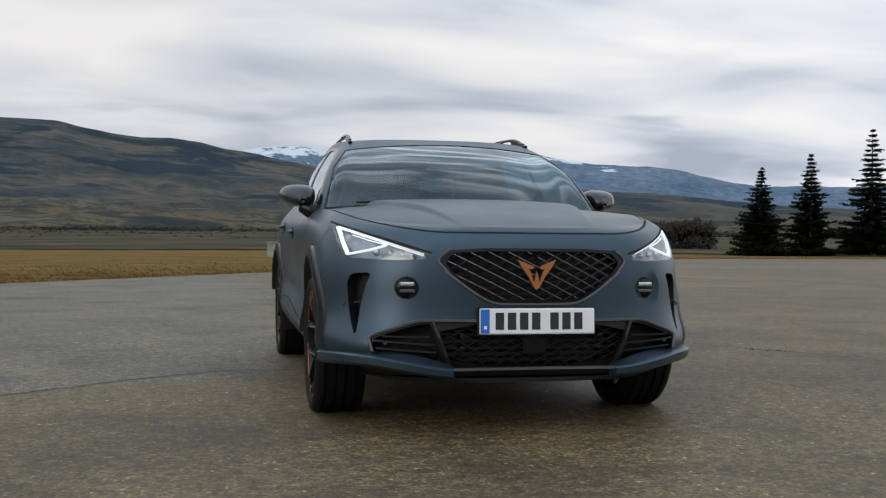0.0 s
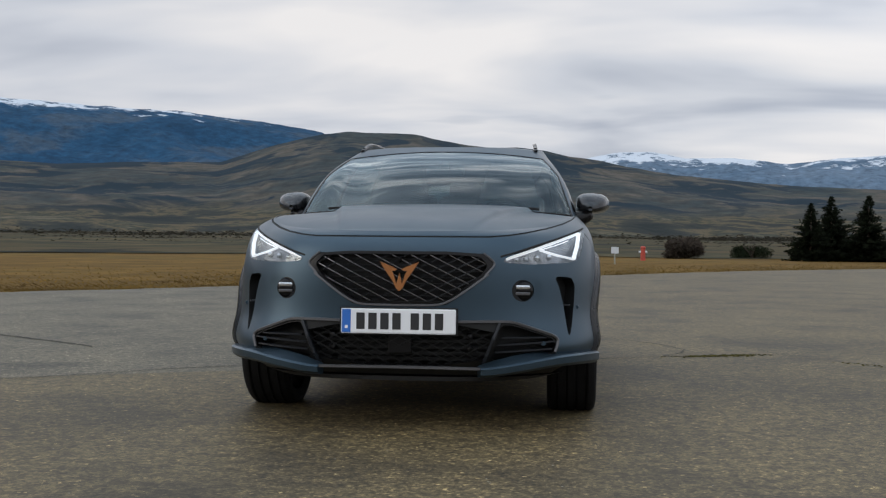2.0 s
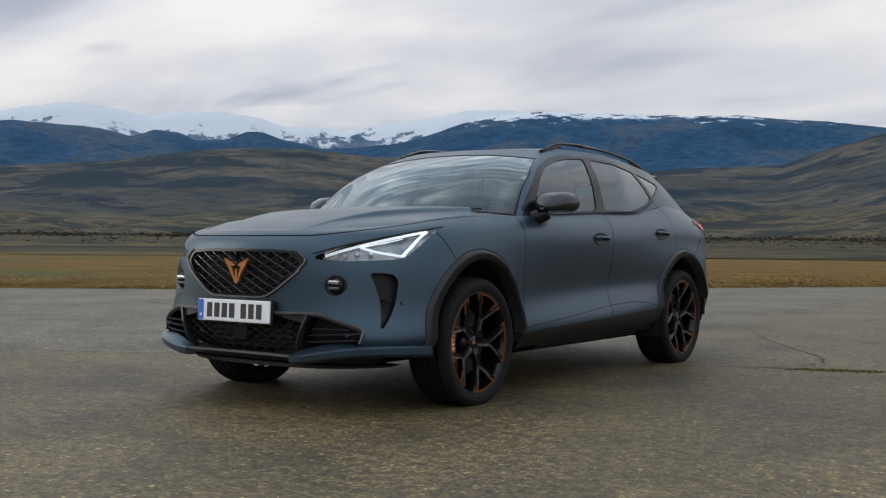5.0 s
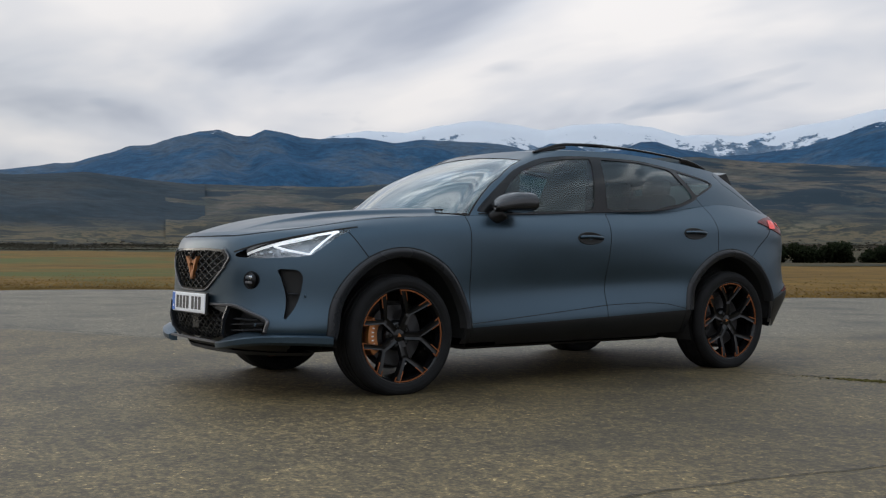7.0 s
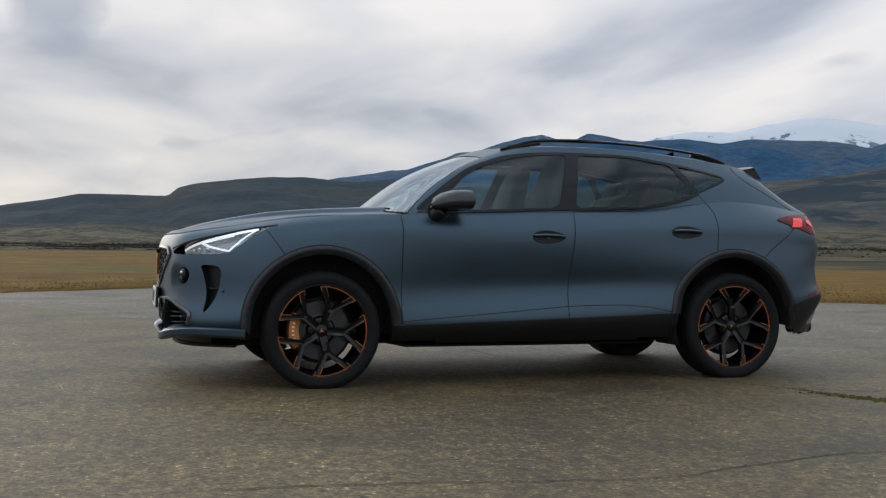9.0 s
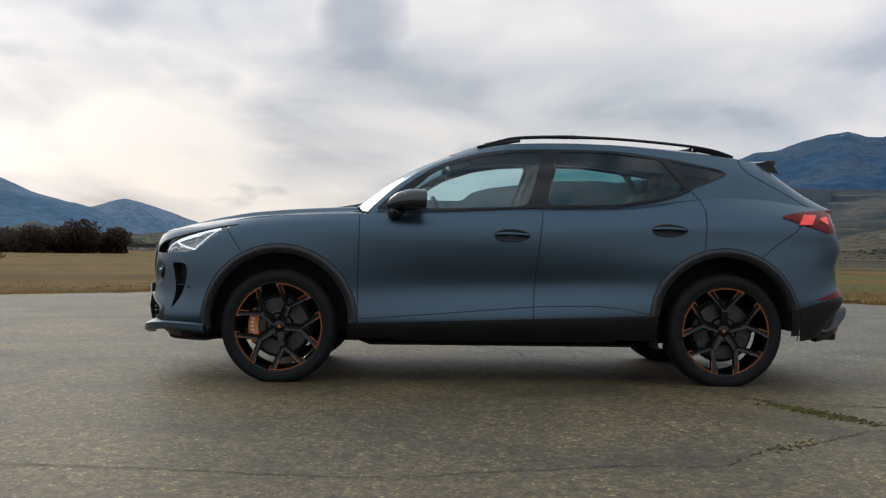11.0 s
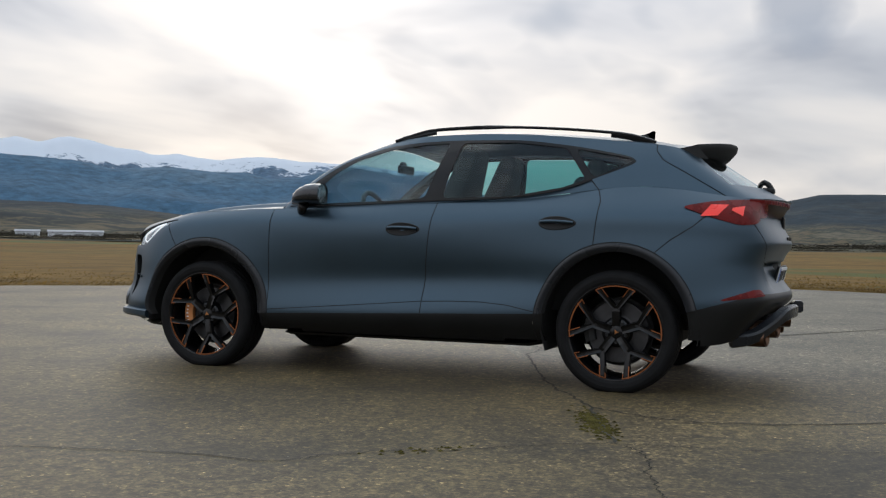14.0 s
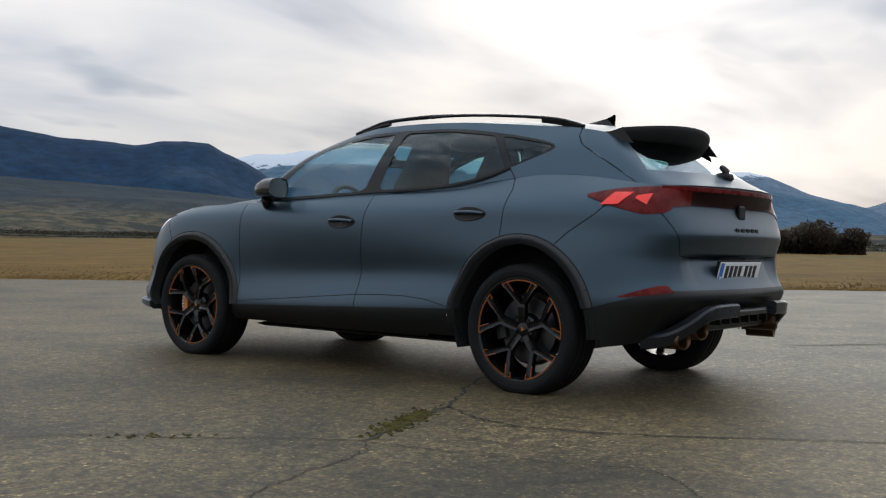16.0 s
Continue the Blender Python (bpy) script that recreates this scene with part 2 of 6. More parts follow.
def land_material(name, stops, scale, patch=None, rough=0.95, stretch=(1, 1, 1), snow=None, forest=None, low=None):
    """Land cover: patches of colour by noise, woods by a second noise, snow above a height."""
    m = bpy.data.materials.new(name)
    m.use_nodes = True
    n = Nodes(m.node_tree)
    pos = n.add("ShaderNodeTexCoord")
    mp = n.add("ShaderNodeMapping")
    mp.inputs["Scale"].default_value = stretch
    n.tree.links.new(pos.outputs["Object"], mp.inputs[0])
    a = n.add("ShaderNodeTexNoise", _Scale=scale, _Detail=8.0, _Roughness=0.6, _Distortion=0.3)
    n.link(mp, a)
    c = n.ramp(a, stops)
    f = n.add("ShaderNodeTexNoise", _Scale=scale * 9, _Detail=6.0, _Roughness=0.7)
    n.link(mp, f)
    c = n.mix(1.0, c, n.ramp(f, [(0.3, 0.55), (0.7, 1.3)]), "MULTIPLY")
    if forest:
        g = n.add("ShaderNodeTexNoise", _Scale=scale * forest[1], _Detail=7.0, _Roughness=0.62, _Distortion=0.6)
        n.link(mp, g)
        c = n.mix(n.ramp(g, [(forest[2], 0.0), (forest[2] + 0.05, 1.0)]), c, forest[0])
    if low:
        # fields, hedges and villages up to a height
        s = n.add("ShaderNodeSeparateXYZ")
        n.tree.links.new(pos.outputs["Object"], s.inputs[0])
        q = n.add("ShaderNodeTexNoise", _Scale=low[2], _Detail=7.0, _Roughness=0.68, _Distortion=0.4)
        n.tree.links.new(pos.outputs["Object"], q.inputs[0])
        plots = n.ramp(q, [(0.36, (0.012, 0.017, 0.018)), (0.45, (0.028, 0.031, 0.027)), (0.50, (0.100, 0.078, 0.046)), (0.55, (0.022, 0.028, 0.022)), (0.62, (0.115, 0.098, 0.066)), (0.70, (0.030, 0.034, 0.026))])
        up = n.math("DIVIDE", n.math("SUBTRACT", s.outputs[2], low[0]), low[1])
        c = n.mix(n.ramp(n.math("ADD", up, n.math("MULTIPLY", n.math("SUBTRACT", a, 0.5), 2.5)), [(0.0, 0.0), (1.0, 1.0)]), plots, c)
    if snow:
        s = n.add("ShaderNodeSeparateXYZ")
        n.tree.links.new(pos.outputs["Object"], s.inputs[0])
        k = n.add("ShaderNodeTexNoise", _Scale=snow[2], _Detail=9.0, _Roughness=0.7)
        n.tree.links.new(pos.outputs["Object"], k.inputs[0])
        h = n.math("ADD", n.math("DIVIDE", n.math("SUBTRACT", s.outputs[2], snow[0]), snow[1]), n.math("MULTIPLY", n.math("SUBTRACT", k, 0.5), snow[3]))
        c = n.mix(n.ramp(h, [(0.42, 0.0), (0.58, 1.0)]), c, snow[4])
    p = n.add("ShaderNodeBsdfPrincipled", _Roughness=rough)
    p.inputs["Specular IOR Level"].default_value = 0.1
    n.tree.links.new(c.outputs[2], p.inputs["Base Color"])
    n.link(p, n.add("ShaderNodeOutputMaterial"))
    return m


ASPHALT = asphalt_material()
CRACK = material("dirt_filled_crack", (0.035, 0.031, 0.022), 0.95, grain=12, spread=0.4)
MOSS = material("dry_moss", (0.070, 0.060, 0.018), 0.95, grain=15, spread=0.4, spec=0.05)
GRASS = land_material("dry_winter_grass", [(0.30, (0.074, 0.043, 0.010)), (0.50, (0.138, 0.078, 0.016)), (0.70, (0.096, 0.068, 0.018))], 0.05,
                      forest=((0.065, 0.075, 0.022), 0.4, 0.57))
TUFT = material("straw_grass", (0.145, 0.088, 0.022), 0.95, grain=0.6, spread=0.45, spec=0.05, leafy=True)
PLAIN = land_material("valley_fields", [(0.30, (0.055, 0.050, 0.026)), (0.45, (0.110, 0.080, 0.038)), (0.55, (0.045, 0.050, 0.028)), (0.68, (0.085, 0.085, 0.034))], 0.006,
                      forest=((0.018, 0.022, 0.017), 2.2, 0.50))
# bluish haze of distance is mixed into both hill colours
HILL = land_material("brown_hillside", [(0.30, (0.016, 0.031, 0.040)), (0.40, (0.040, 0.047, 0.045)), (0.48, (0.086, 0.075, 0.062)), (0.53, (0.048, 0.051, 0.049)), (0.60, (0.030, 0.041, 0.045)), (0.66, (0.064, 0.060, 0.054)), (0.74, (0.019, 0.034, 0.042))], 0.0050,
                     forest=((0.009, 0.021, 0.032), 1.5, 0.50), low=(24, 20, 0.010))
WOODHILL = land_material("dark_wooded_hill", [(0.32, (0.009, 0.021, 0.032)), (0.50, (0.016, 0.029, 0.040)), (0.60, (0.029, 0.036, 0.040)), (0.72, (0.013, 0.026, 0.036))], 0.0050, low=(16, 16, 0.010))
# distance haze is put into these mountain colours as a blue tint
BLUEHILL = land_material("haze_blue_wooded_mountain", [(0.32, (0.008, 0.042, 0.092)), (0.50, (0.015, 0.058, 0.118)), (0.60, (0.046, 0.074, 0.110)), (0.72, (0.018, 0.062, 0.122))], 0.0040,
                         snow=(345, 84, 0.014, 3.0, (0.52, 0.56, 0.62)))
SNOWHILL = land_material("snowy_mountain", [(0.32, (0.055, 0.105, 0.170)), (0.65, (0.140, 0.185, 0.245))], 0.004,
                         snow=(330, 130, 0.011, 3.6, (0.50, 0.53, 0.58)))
HAZEHILL = land_material("haze_tinted_snowy_mountain", [(0.32, (0.070, 0.118, 0.180)), (0.65, (0.120, 0.165, 0.225))], 0.004,
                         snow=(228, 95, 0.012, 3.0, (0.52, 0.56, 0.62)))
DARKBLUE = land_material("dark_haze_blue_woods", [(0.32, (0.005, 0.024, 0.058)), (0.55, (0.010, 0.034, 0.072)), (0.70, (0.020, 0.046, 0.082))], 0.0036)
HAZEBLUE = land_material("haze_tinted_blue_woods", [(0.32, (0.040, 0.092, 0.150)), (0.55, (0.056, 0.112, 0.172)), (0.70, (0.082, 0.135, 0.188))], 0.0036)
NEARFIELD = land_material("hedged_brown_fields", [(0.34, (0.022, 0.022, 0.014)), (0.44, (0.075, 0.055, 0.026)), (0.52, (0.034, 0.034, 0.018)), (0.60, (0.105, 0.078, 0.036)), (0.70, (0.030, 0.028, 0.018))], 0.02,
                          forest=((0.014, 0.016, 0.012), 2.5, 0.54))
HEDGE = material("dark_winter_hedge", (0.042, 0.037, 0.027), 0.9, grain=0.05, spread=0.5, spec=0.05, leafy=True)
NEEDLES = material("dark_conifer_needles", (0.013, 0.017, 0.009), 0.85, grain=3, spread=0.5, spec=0.05, leafy=True)
TWIGS = material("bare_brown_twigs", (0.070, 0.054, 0.042), 0.9, grain=3, spread=0.4, spec=0.05, leafy=True)
LEAVES = material("dark_shrub_leaves", (0.020, 0.026, 0.012), 0.85, grain=3, spread=0.5, spec=0.05, leafy=True)
BARK = material("grey_bark", (0.08, 0.06, 0.045), 0.9, grain=9, spread=0.3)
CONCRETE = material("weathered_concrete", (0.30, 0.31, 0.27), 0.85, grain=2, spread=0.25)
REDPAINT = material("red_paint", (0.42, 0.05, 0.03), 0.5, grain=5, spread=0.2)
WHITEWALL = material("white_sheet_metal", (0.55, 0.58, 0.62), 0.6, grain=1.5, spread=0.15)
GREYROOF = material("grey_sheet_roof", (0.24, 0.25, 0.27), 0.6, grain=1.5, spread=0.15)


# ---- building blocks ----
def mesh_from(name, verts, faces, mat, normals=None, smooth=False):
    me = bpy.data.meshes.new(name)
    me.from_pydata([tuple(map(float, v)) for v in verts], [], [tuple(int(i) for i in f) for f in faces])
    me.materials.append(mat)
    me.polygons.foreach_set("use_smooth", [bool(smooth)] * len(me.polygons))
    if normals is not None:
        me.normals_split_custom_set_from_vertices([tuple(map(float, v)) for v in normals])
    me.update()
    return me


def solid(name, verts, faces, mat, parent=None, label="", normals=None, smooth=False):
    """One mesh object from plain lists, under a thing or a part."""
    ob = new(name, mesh_from(name, verts, faces, mat, normals, smooth))
    ob.parent = parent
    return tagged(ob, label)


def part(name, bm, mat, parent=None, label="", smooth=False):
    """Links a bmesh as one mesh object under a thing or a part."""
    me = bpy.data.meshes.new(name)
    bmesh.ops.recalc_face_normals(bm, faces=bm.faces)
    bm.to_mesh(me)
    bm.free()
    me.materials.append(mat)
    me.polygons.foreach_set("use_smooth", [bool(smooth)] * len(me.polygons))
    ob = new(name, me)
    ob.parent = parent
    return tagged(ob, label)


def box_bm(x0, x1, y0, y1, z0, z1, bevel=0.0, segments=2):
    bm = bmesh.new()
    bmesh.ops.create_cube(bm, size=1, matrix=Matrix.Translation(((x0 + x1) / 2, (y0 + y1) / 2, (z0 + z1) / 2)) @ Matrix.Diagonal((x1 - x0, y1 - y0, z1 - z0, 1)))
    if bevel:
        bmesh.ops.bevel(bm, geom=bm.edges[:], offset=bevel, segments=segments, affect="EDGES", profile=0.5)
    return bm


def thing(name, label, category, group="", kind="", at=(0, 0, 0)):
    ob = new(name)
    ob.location = at
    return tagged(ob, label, category, group, kind)


def spline(points, t):
    """Natural cubic spline through rows of points, at t running from 0 to len - 1."""
    p = np.asarray(points, float)
    n = len(p)
    a = np.zeros((n, n))
    b = np.zeros_like(p)
    a[0, 0] = a[-1, -1] = 1
    for i in range(1, n - 1):
        a[i, i - 1:i + 2] = 1, 4, 1
        b[i] = 6 * (p[i - 1] - 2 * p[i] + p[i + 1])
    m = np.linalg.solve(a, b.reshape(n, -1)).reshape(p.shape)
    t = np.clip(np.asarray(t, float), 0, n - 1)
    i = np.minimum(t.astype(int), n - 2)
    u = (t - i).reshape(-1, *([1] * (p.ndim - 1)))
    return ((1 - u) * p[i] + u * p[i + 1] + ((1 - u) ** 3 - (1 - u)) * m[i] / 6 + (u ** 3 - u) * m[i + 1] / 6)


def sweep(path, profile, closed_profile=True, up=(0, 0, 1)):
    """Verts and faces of a profile (rows of side, up offsets) carried along a path."""
    path = np.asarray(path, float)
    tan = np.gradient(path, axis=0)
    tan /= np.linalg.norm(tan, axis=1)[:, None]
    upv = np.asarray(up, float)
    side = np.cross(tan, upv)
    side /= np.linalg.norm(side, axis=1)[:, None]
    nor = np.cross(side, tan)
    k = len(profile)
    verts, faces = [], []
    for i in range(len(path)):
        for a, b in profile:
            verts.append(path[i] + side[i] * a + nor[i] * b)
    for i in range(len(path) - 1):
        for j in range(k if closed_profile else k - 1):
            q = (j + 1) % k
            faces.append((i * k + j, i * k + q, (i + 1) * k + q, (i + 1) * k + j))
    if closed_profile:
        faces.append(tuple(range(k - 1, -1, -1)))
        faces.append(tuple((len(path) - 1) * k + j for j in range(k)))
    return verts, faces


def facing_up(verts, faces):
    """The same faces, each wound so that it looks upward."""
    out = []
    for a, b, c in faces:
        n = (Vector(verts[b]) - Vector(verts[a])).cross(Vector(verts[c]) - Vector(verts[a]))
        out.append((a, b, c) if n.z >= 0 else (a, c, b))
    return out


def ring(radius, k=12, squash=1.0):
    return [(radius * math.cos(6.2832 * i / k), radius * squash * math.sin(6.2832 * i / k)) for i in range(k)]


# ---- ground and distance ----
def polar_land(name, az0, az1, steps, radii, height, mat, label, seed, fbm=0.0, wave=0.004, kind="structure", category="mountain"):
    """A strip of land from az0 to az1 degrees; height(az, k) in metres at the k-th radius (0 to 1)."""
    verts, faces = [], []
    rows = len(radii)
    for i in range(steps + 1):
        az = az0 + (az1 - az0) * i / steps
        d = heading(az)
        for k, r in enumerate(radii):
            z = height(az, k / (rows - 1))
            v = Vector((d.x * r, d.y * r, z))
            f = noise.fractal(v * wave + Vector((seed, seed * 2, 0)), 0.8, 2.1, 6)
            g = noise.fractal(v * wave * 6 + Vector((seed, seed, 3)), 0.9, 2.0, 4)
            edge = abs(math.sin(math.pi * k / (rows - 1) / 0.8))
            v.z += fbm * f * edge + fbm * 0.10 * g * (k / (rows - 1))
            verts.append(v)
    for i in range(steps):
        for k in range(rows - 1):
            a = i * rows + k
            faces.append((a, a + rows, a + rows + 1, a + 1))
    ob = solid(name, verts, faces, mat, smooth=True)
    return tagged(ob, label, category, "", kind)


def ridge_line(rows):
    az, el = [r[0] for r in rows], [r[1] for r in rows]
    return lambda a: float(np.interp(a, az, el))


# crest heights in degrees over the horizon, by azimuth
SNOW_CREST = ridge_line([(28, 6.4), (32, 7.2), (34.4, 7.2), (36, 6.8), (37.5, 6.6), (39.5, 6.25), (40.8, 6.1), (42.3, 6.2), (43.8, 6.2), (45.3, 6.6), (47, 6.9), (49.5, 6.85), (51, 6.55), (52.5, 6.85), (54.5, 7.1), (57, 6.8), (58.5, 6.4),
                         (60.5, 6.55), (62.5, 6.2), (66, 5.0), (74, 3.0)])
BLUE_CREST = ridge_line([(8, 3.4), (10, 4.4), (12.7, 5.9), (15, 6.3), (16.5, 6.4), (18.3, 6.6), (20.3, 6.8), (23, 6.85), (25.8, 7.0), (27.8, 7.03), (29.5, 7.13), (31.4, 7.12), (33.2, 6.9), (35, 6.4), (36.5, 5.85), (38, 5.45), (40.5, 5.2), (42, 5.1),
                         (43.8, 5.5), (45.1, 5.9), (46, 5.9), (47, 5.5), (48.5, 5.4), (49.5, 5.8), (50.7, 5.9), (51.8, 5.5), (53.5, 5.9), (55.5, 6.0), (57.5, 6.1), (59, 5.9), (61, 6.2), (63.2, 6.1), (64.1, 6.15), (65, 6.4), (65.9, 6.5), (66.7, 6.13),
                         (67.4, 6.16), (68.3, 6.48), (69.2, 6.37), (70.4, 6.05), (71.6, 5.65), (72.8, 5.5), (73.7, 5.15), (74.7, 4.85), (75.5, 4.6), (77, 4.4), (79.2, 4.08), (84, 3.2), (90, 2.0)])
EAST_CREST = ridge_line([(-40, 2.8), (-36, 2.9), (-32, 2.88), (-30.6, 2.95), (-28.7, 2.9), (-27.3, 3.14), (-25.9, 3.44), (-24.5, 3.8), (-23, 3.99), (-21.5, 4.05), (-20.1, 4.11), (-18.6, 4.35), (-17.1, 4.65), (-14, 4.5), (-11.7, 4.25), (-9, 4.6), (-6.5, 4.6),
                         (-4.8, 4.95), (-3.2, 4.95), (-1.8, 4.7), (0, 4.3), (3, 4.0)])
WEST_CREST = ridge_line([(100, 1.0), (102.5, 1.8), (103.7, 2.24), (104.7, 2.57), (105.6, 2.76), (106.3, 2.59), (107.3, 2.28), (108.9, 2.65), (110, 2.95), (111, 3.4), (112, 3.85), (113, 4.1), (114.3, 4.05), (116, 4.3), (118, 4.4), (119.5, 4.45), (120.8, 4.6),
                         (122.3, 4.6), (123.6, 4.4), (124.8, 4.5), (125.9, 4.65), (127.1, 4.55), (127.8, 4.8), (128.9, 4.85), (130, 5.15), (131, 5.34), (131.7, 5.24), (132.5, 4.98), (133.6, 5.2), (134.4, 5.08), (135.7, 4.9), (136.3, 4.95), (137.4, 4.71),
                         (138.9, 4.66), (140, 4.4), (144, 4.2), (152, 4.0)])
HAZY_CREST = ridge_line([(104, 0.5), (106, 1.7), (107, 2.2), (108, 2.47), (109.5, 2.75), (111, 3.0), (112.1, 3.3), (113.3, 3.75), (114.7, 3.9), (116.2, 4.15), (117.3, 4.25), (118.4, 3.9), (119.6, 3.6), (121, 3.55), (122.4, 3.8), (124, 3.8), (126.2, 4.0),
                             (127.6, 3.9), (129, 3.8), (131, 4.2), (134.4, 4.34), (137.4, 4.15), (139, 3.7), (141.5, 2.0)])
DARK_CREST = ridge_line([(135.5, 1.4), (137.5, 3.0), (138.6, 3.8), (139.4, 4.25), (140.4, 4.68), (141.3, 5.18), (142.4, 5.25), (143.6, 5.2), (145, 4.94), (146.1, 5.04), (148.8, 5.19), (150.1, 5.4), (151.4, 5.58), (160, 5.6)])
HILL_CREST = ridge_line([(-40, 1.5), (-30, 2.0), (-24, 2.6), (-18, 2.9), (-12, 3.2), (-6.2, 3.82), (-5, 4.0), (-3.5, 4.28), (-2.1, 4.58), (-0.6, 4.8), (0.8, 5.12), (2.3, 5.28), (3.7, 5.27), (5.1, 5.42), (6.5, 5.67), (7.8, 5.95), (9.1, 5.98), (10.4, 6.02),
                         (11.2, 6.06), (12.7, 5.88), (15, 5.3), (18, 4.3), (22, 4.2), (26, 4.0), (30, 4.1), (36, 4.6), (40, 4.85), (43, 5.15), (46, 5.15), (48.5, 5.0), (51, 4.6), (53, 4.3), (56, 4.05), (62, 3.6), (70, 3.7), (75, 4.2), (78.4, 3.95),
                         (79.5, 4.05), (81, 4.15), (82.6, 4.15), (84.8, 3.95), (86.4, 3.77), (87.5, 3.5), (88, 3.05), (89.3, 3.04), (91.1, 3.08), (92.4, 3.04), (93.8, 2.75), (96, 2.4), (98.5, 1.6), (102, 1.2), (107, 0.9)])
SOUTH_CREST = ridge_line([(98, 0.2), (106.5, 0.6), (108, 1.05), (109.2, 1.45), (110, 1.65), (111.4, 1.3), (112.7, 1.0), (115.4, 0.95), (117.3, 0.95), (120, 1.15), (122.6, 1.3), (126.2, 1.75), (129, 2.02), (131.8, 2.17), (134.4, 2.2), (138, 2.4), (144.4, 2.9),
                          (151.5, 3.25), (164, 3.2)])


def crest(line, radius, power, drop=0.55):
    """Rises from the valley floor to the crest at 80 percent of the way, then falls behind it."""
    top = radius
    def z(az, k):
        h = math.tan(radians(line(az))) * top
        return h * (k / 0.8) ** power - 3 if k <= 0.8 else h * (1 - drop * (k - 0.8) / 0.2)
    return z


def radii(near, crest_at, n=16):
    m = int(n * 0.8)
    return [near + (crest_at - near) * i / m for i in range(m + 1)] + [crest_at * (1 + 0.12 * (i + 1) / (n - m)) for i in range(n - m)]


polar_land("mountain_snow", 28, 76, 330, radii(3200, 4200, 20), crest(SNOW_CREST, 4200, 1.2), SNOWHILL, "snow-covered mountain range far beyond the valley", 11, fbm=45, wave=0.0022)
polar_land("mountain_blue", 8, 92, 480, radii(1900, 3300, 20), crest(BLUE_CREST, 3300, 1.15), BLUEHILL, "wooded mountain tinted blue for haze, patchy snow along its crest", 5, fbm=40, wave=0.0025)
polar_land("mountain_east", -40, 4, 240, radii(2600, 3700, 20), crest(EAST_CREST, 3700, 1.2), HAZEHILL, "low mountain ridge tinted blue for haze, snow on its crest", 7, fbm=26, wave=0.003)
polar_land("mountain_west", 98, 154, 330, radii(3200, 4200, 20), crest(WEST_CREST, 4200, 1.2), HAZEHILL, "haze-tinted snow-capped mountain range under the low sun", 17, fbm=30, wave=0.003)
polar_land("mountain_hazy", 104, 141.5, 220, radii(2000, 3000, 20), crest(HAZY_CREST, 3000, 1.2), HAZEBLUE, "wooded mountain tinted blue for haze before the snowy range", 23, fbm=24, wave=0.003)
polar_land("mountain_dark", 135.5, 162, 150, radii(1900, 2800, 20), crest(DARK_CREST, 2800, 1.2), DARKBLUE, "dark wooded mountain tinted blue for haze at the end of the valley", 29, fbm=24, wave=0.003)
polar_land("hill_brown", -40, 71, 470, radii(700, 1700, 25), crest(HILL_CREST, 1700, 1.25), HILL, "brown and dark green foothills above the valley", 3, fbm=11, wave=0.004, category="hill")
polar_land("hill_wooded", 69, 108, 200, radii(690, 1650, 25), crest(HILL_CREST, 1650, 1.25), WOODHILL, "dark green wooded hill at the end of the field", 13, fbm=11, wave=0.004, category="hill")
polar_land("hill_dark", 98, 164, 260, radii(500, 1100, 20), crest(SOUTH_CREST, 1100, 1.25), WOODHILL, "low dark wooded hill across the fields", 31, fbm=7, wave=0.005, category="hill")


def ground_sheet():
    """One sheet to the horizon: flat by the apron, faintly rolling far off."""
    verts, faces = [(0, 0, -0.03)], []
    rings, n = [6, 12, 20, 30, 45, 70, 110, 180, 300, 500, 850, 1500, 2600, 4700], 96
    for r in rings:
        for i in range(n):
            a = 2 * math.pi * i / n
            v = Vector((r * math.cos(a), r * math.sin(a), -0.03))
            if r > 40:
                open_end = max(0.0, min(1.0, ((math.degrees(a) - 90) % 360 - 55) / 20)) if (math.degrees(a) - 90) % 360 < 180 else 0.0
                v.z += (min(1.0, r * 0.003) * noise.noise(v * 0.01) + 0.0042 * (r - 40) * (r < 900)) * open_end + 0.4 * (r >= 900)
            verts.append(v)
    for i in range(n):
        faces.append((0, 1 + i, 1 + (i + 1) % n))
    for k in range(len(rings) - 1):
        for i in range(n):
            a, b = 1 + k * n + i, 1 + k * n + (i + 1) % n
            faces.append((a, a + n, b + n, b))
    return tagged(solid("ground", verts, faces, GRASS, smooth=True), "dry yellow winter grass field round the tarmac", "ground", "", "structure")


ground_sheet()


def field_band(name, az0, az1, r0, r1, z, mat, label, seed):
    verts, faces, n = [], [], 90
    for i in range(n + 1):
        d = heading(az0 + (az1 - az0) * i / n)
        for k in range(5):
            r = r0 * (1 + 0.08 * noise.noise(Vector((i * 0.15, seed, 0)))) * (1 - k / 4) + r1 * k / 4
            p = d * r
            verts.append((p.x, p.y, z + (r - r0) * 0.009 + 0.8 * noise.noise(Vector((p.x, p.y, seed)) * 0.02) * (k > 0)))
    for i in range(n):
        for k in range(4):
            a = i * 5 + k
            faces.append((a, a + 5, a + 6, a + 1))
    return tagged(solid(name, verts, faces, mat, smooth=True), label, "field", "", "structure")


field_band("ground_valley", 62, 165, 260, 1200, 0.9, PLAIN, "patchwork of winter fields and hedges on the valley floor", 4.0)
field_band("ground_fields", -48, 70, 72, 1200, 0.02, NEARFIELD, "brown and olive hedged fields beyond the grass", 9.0)


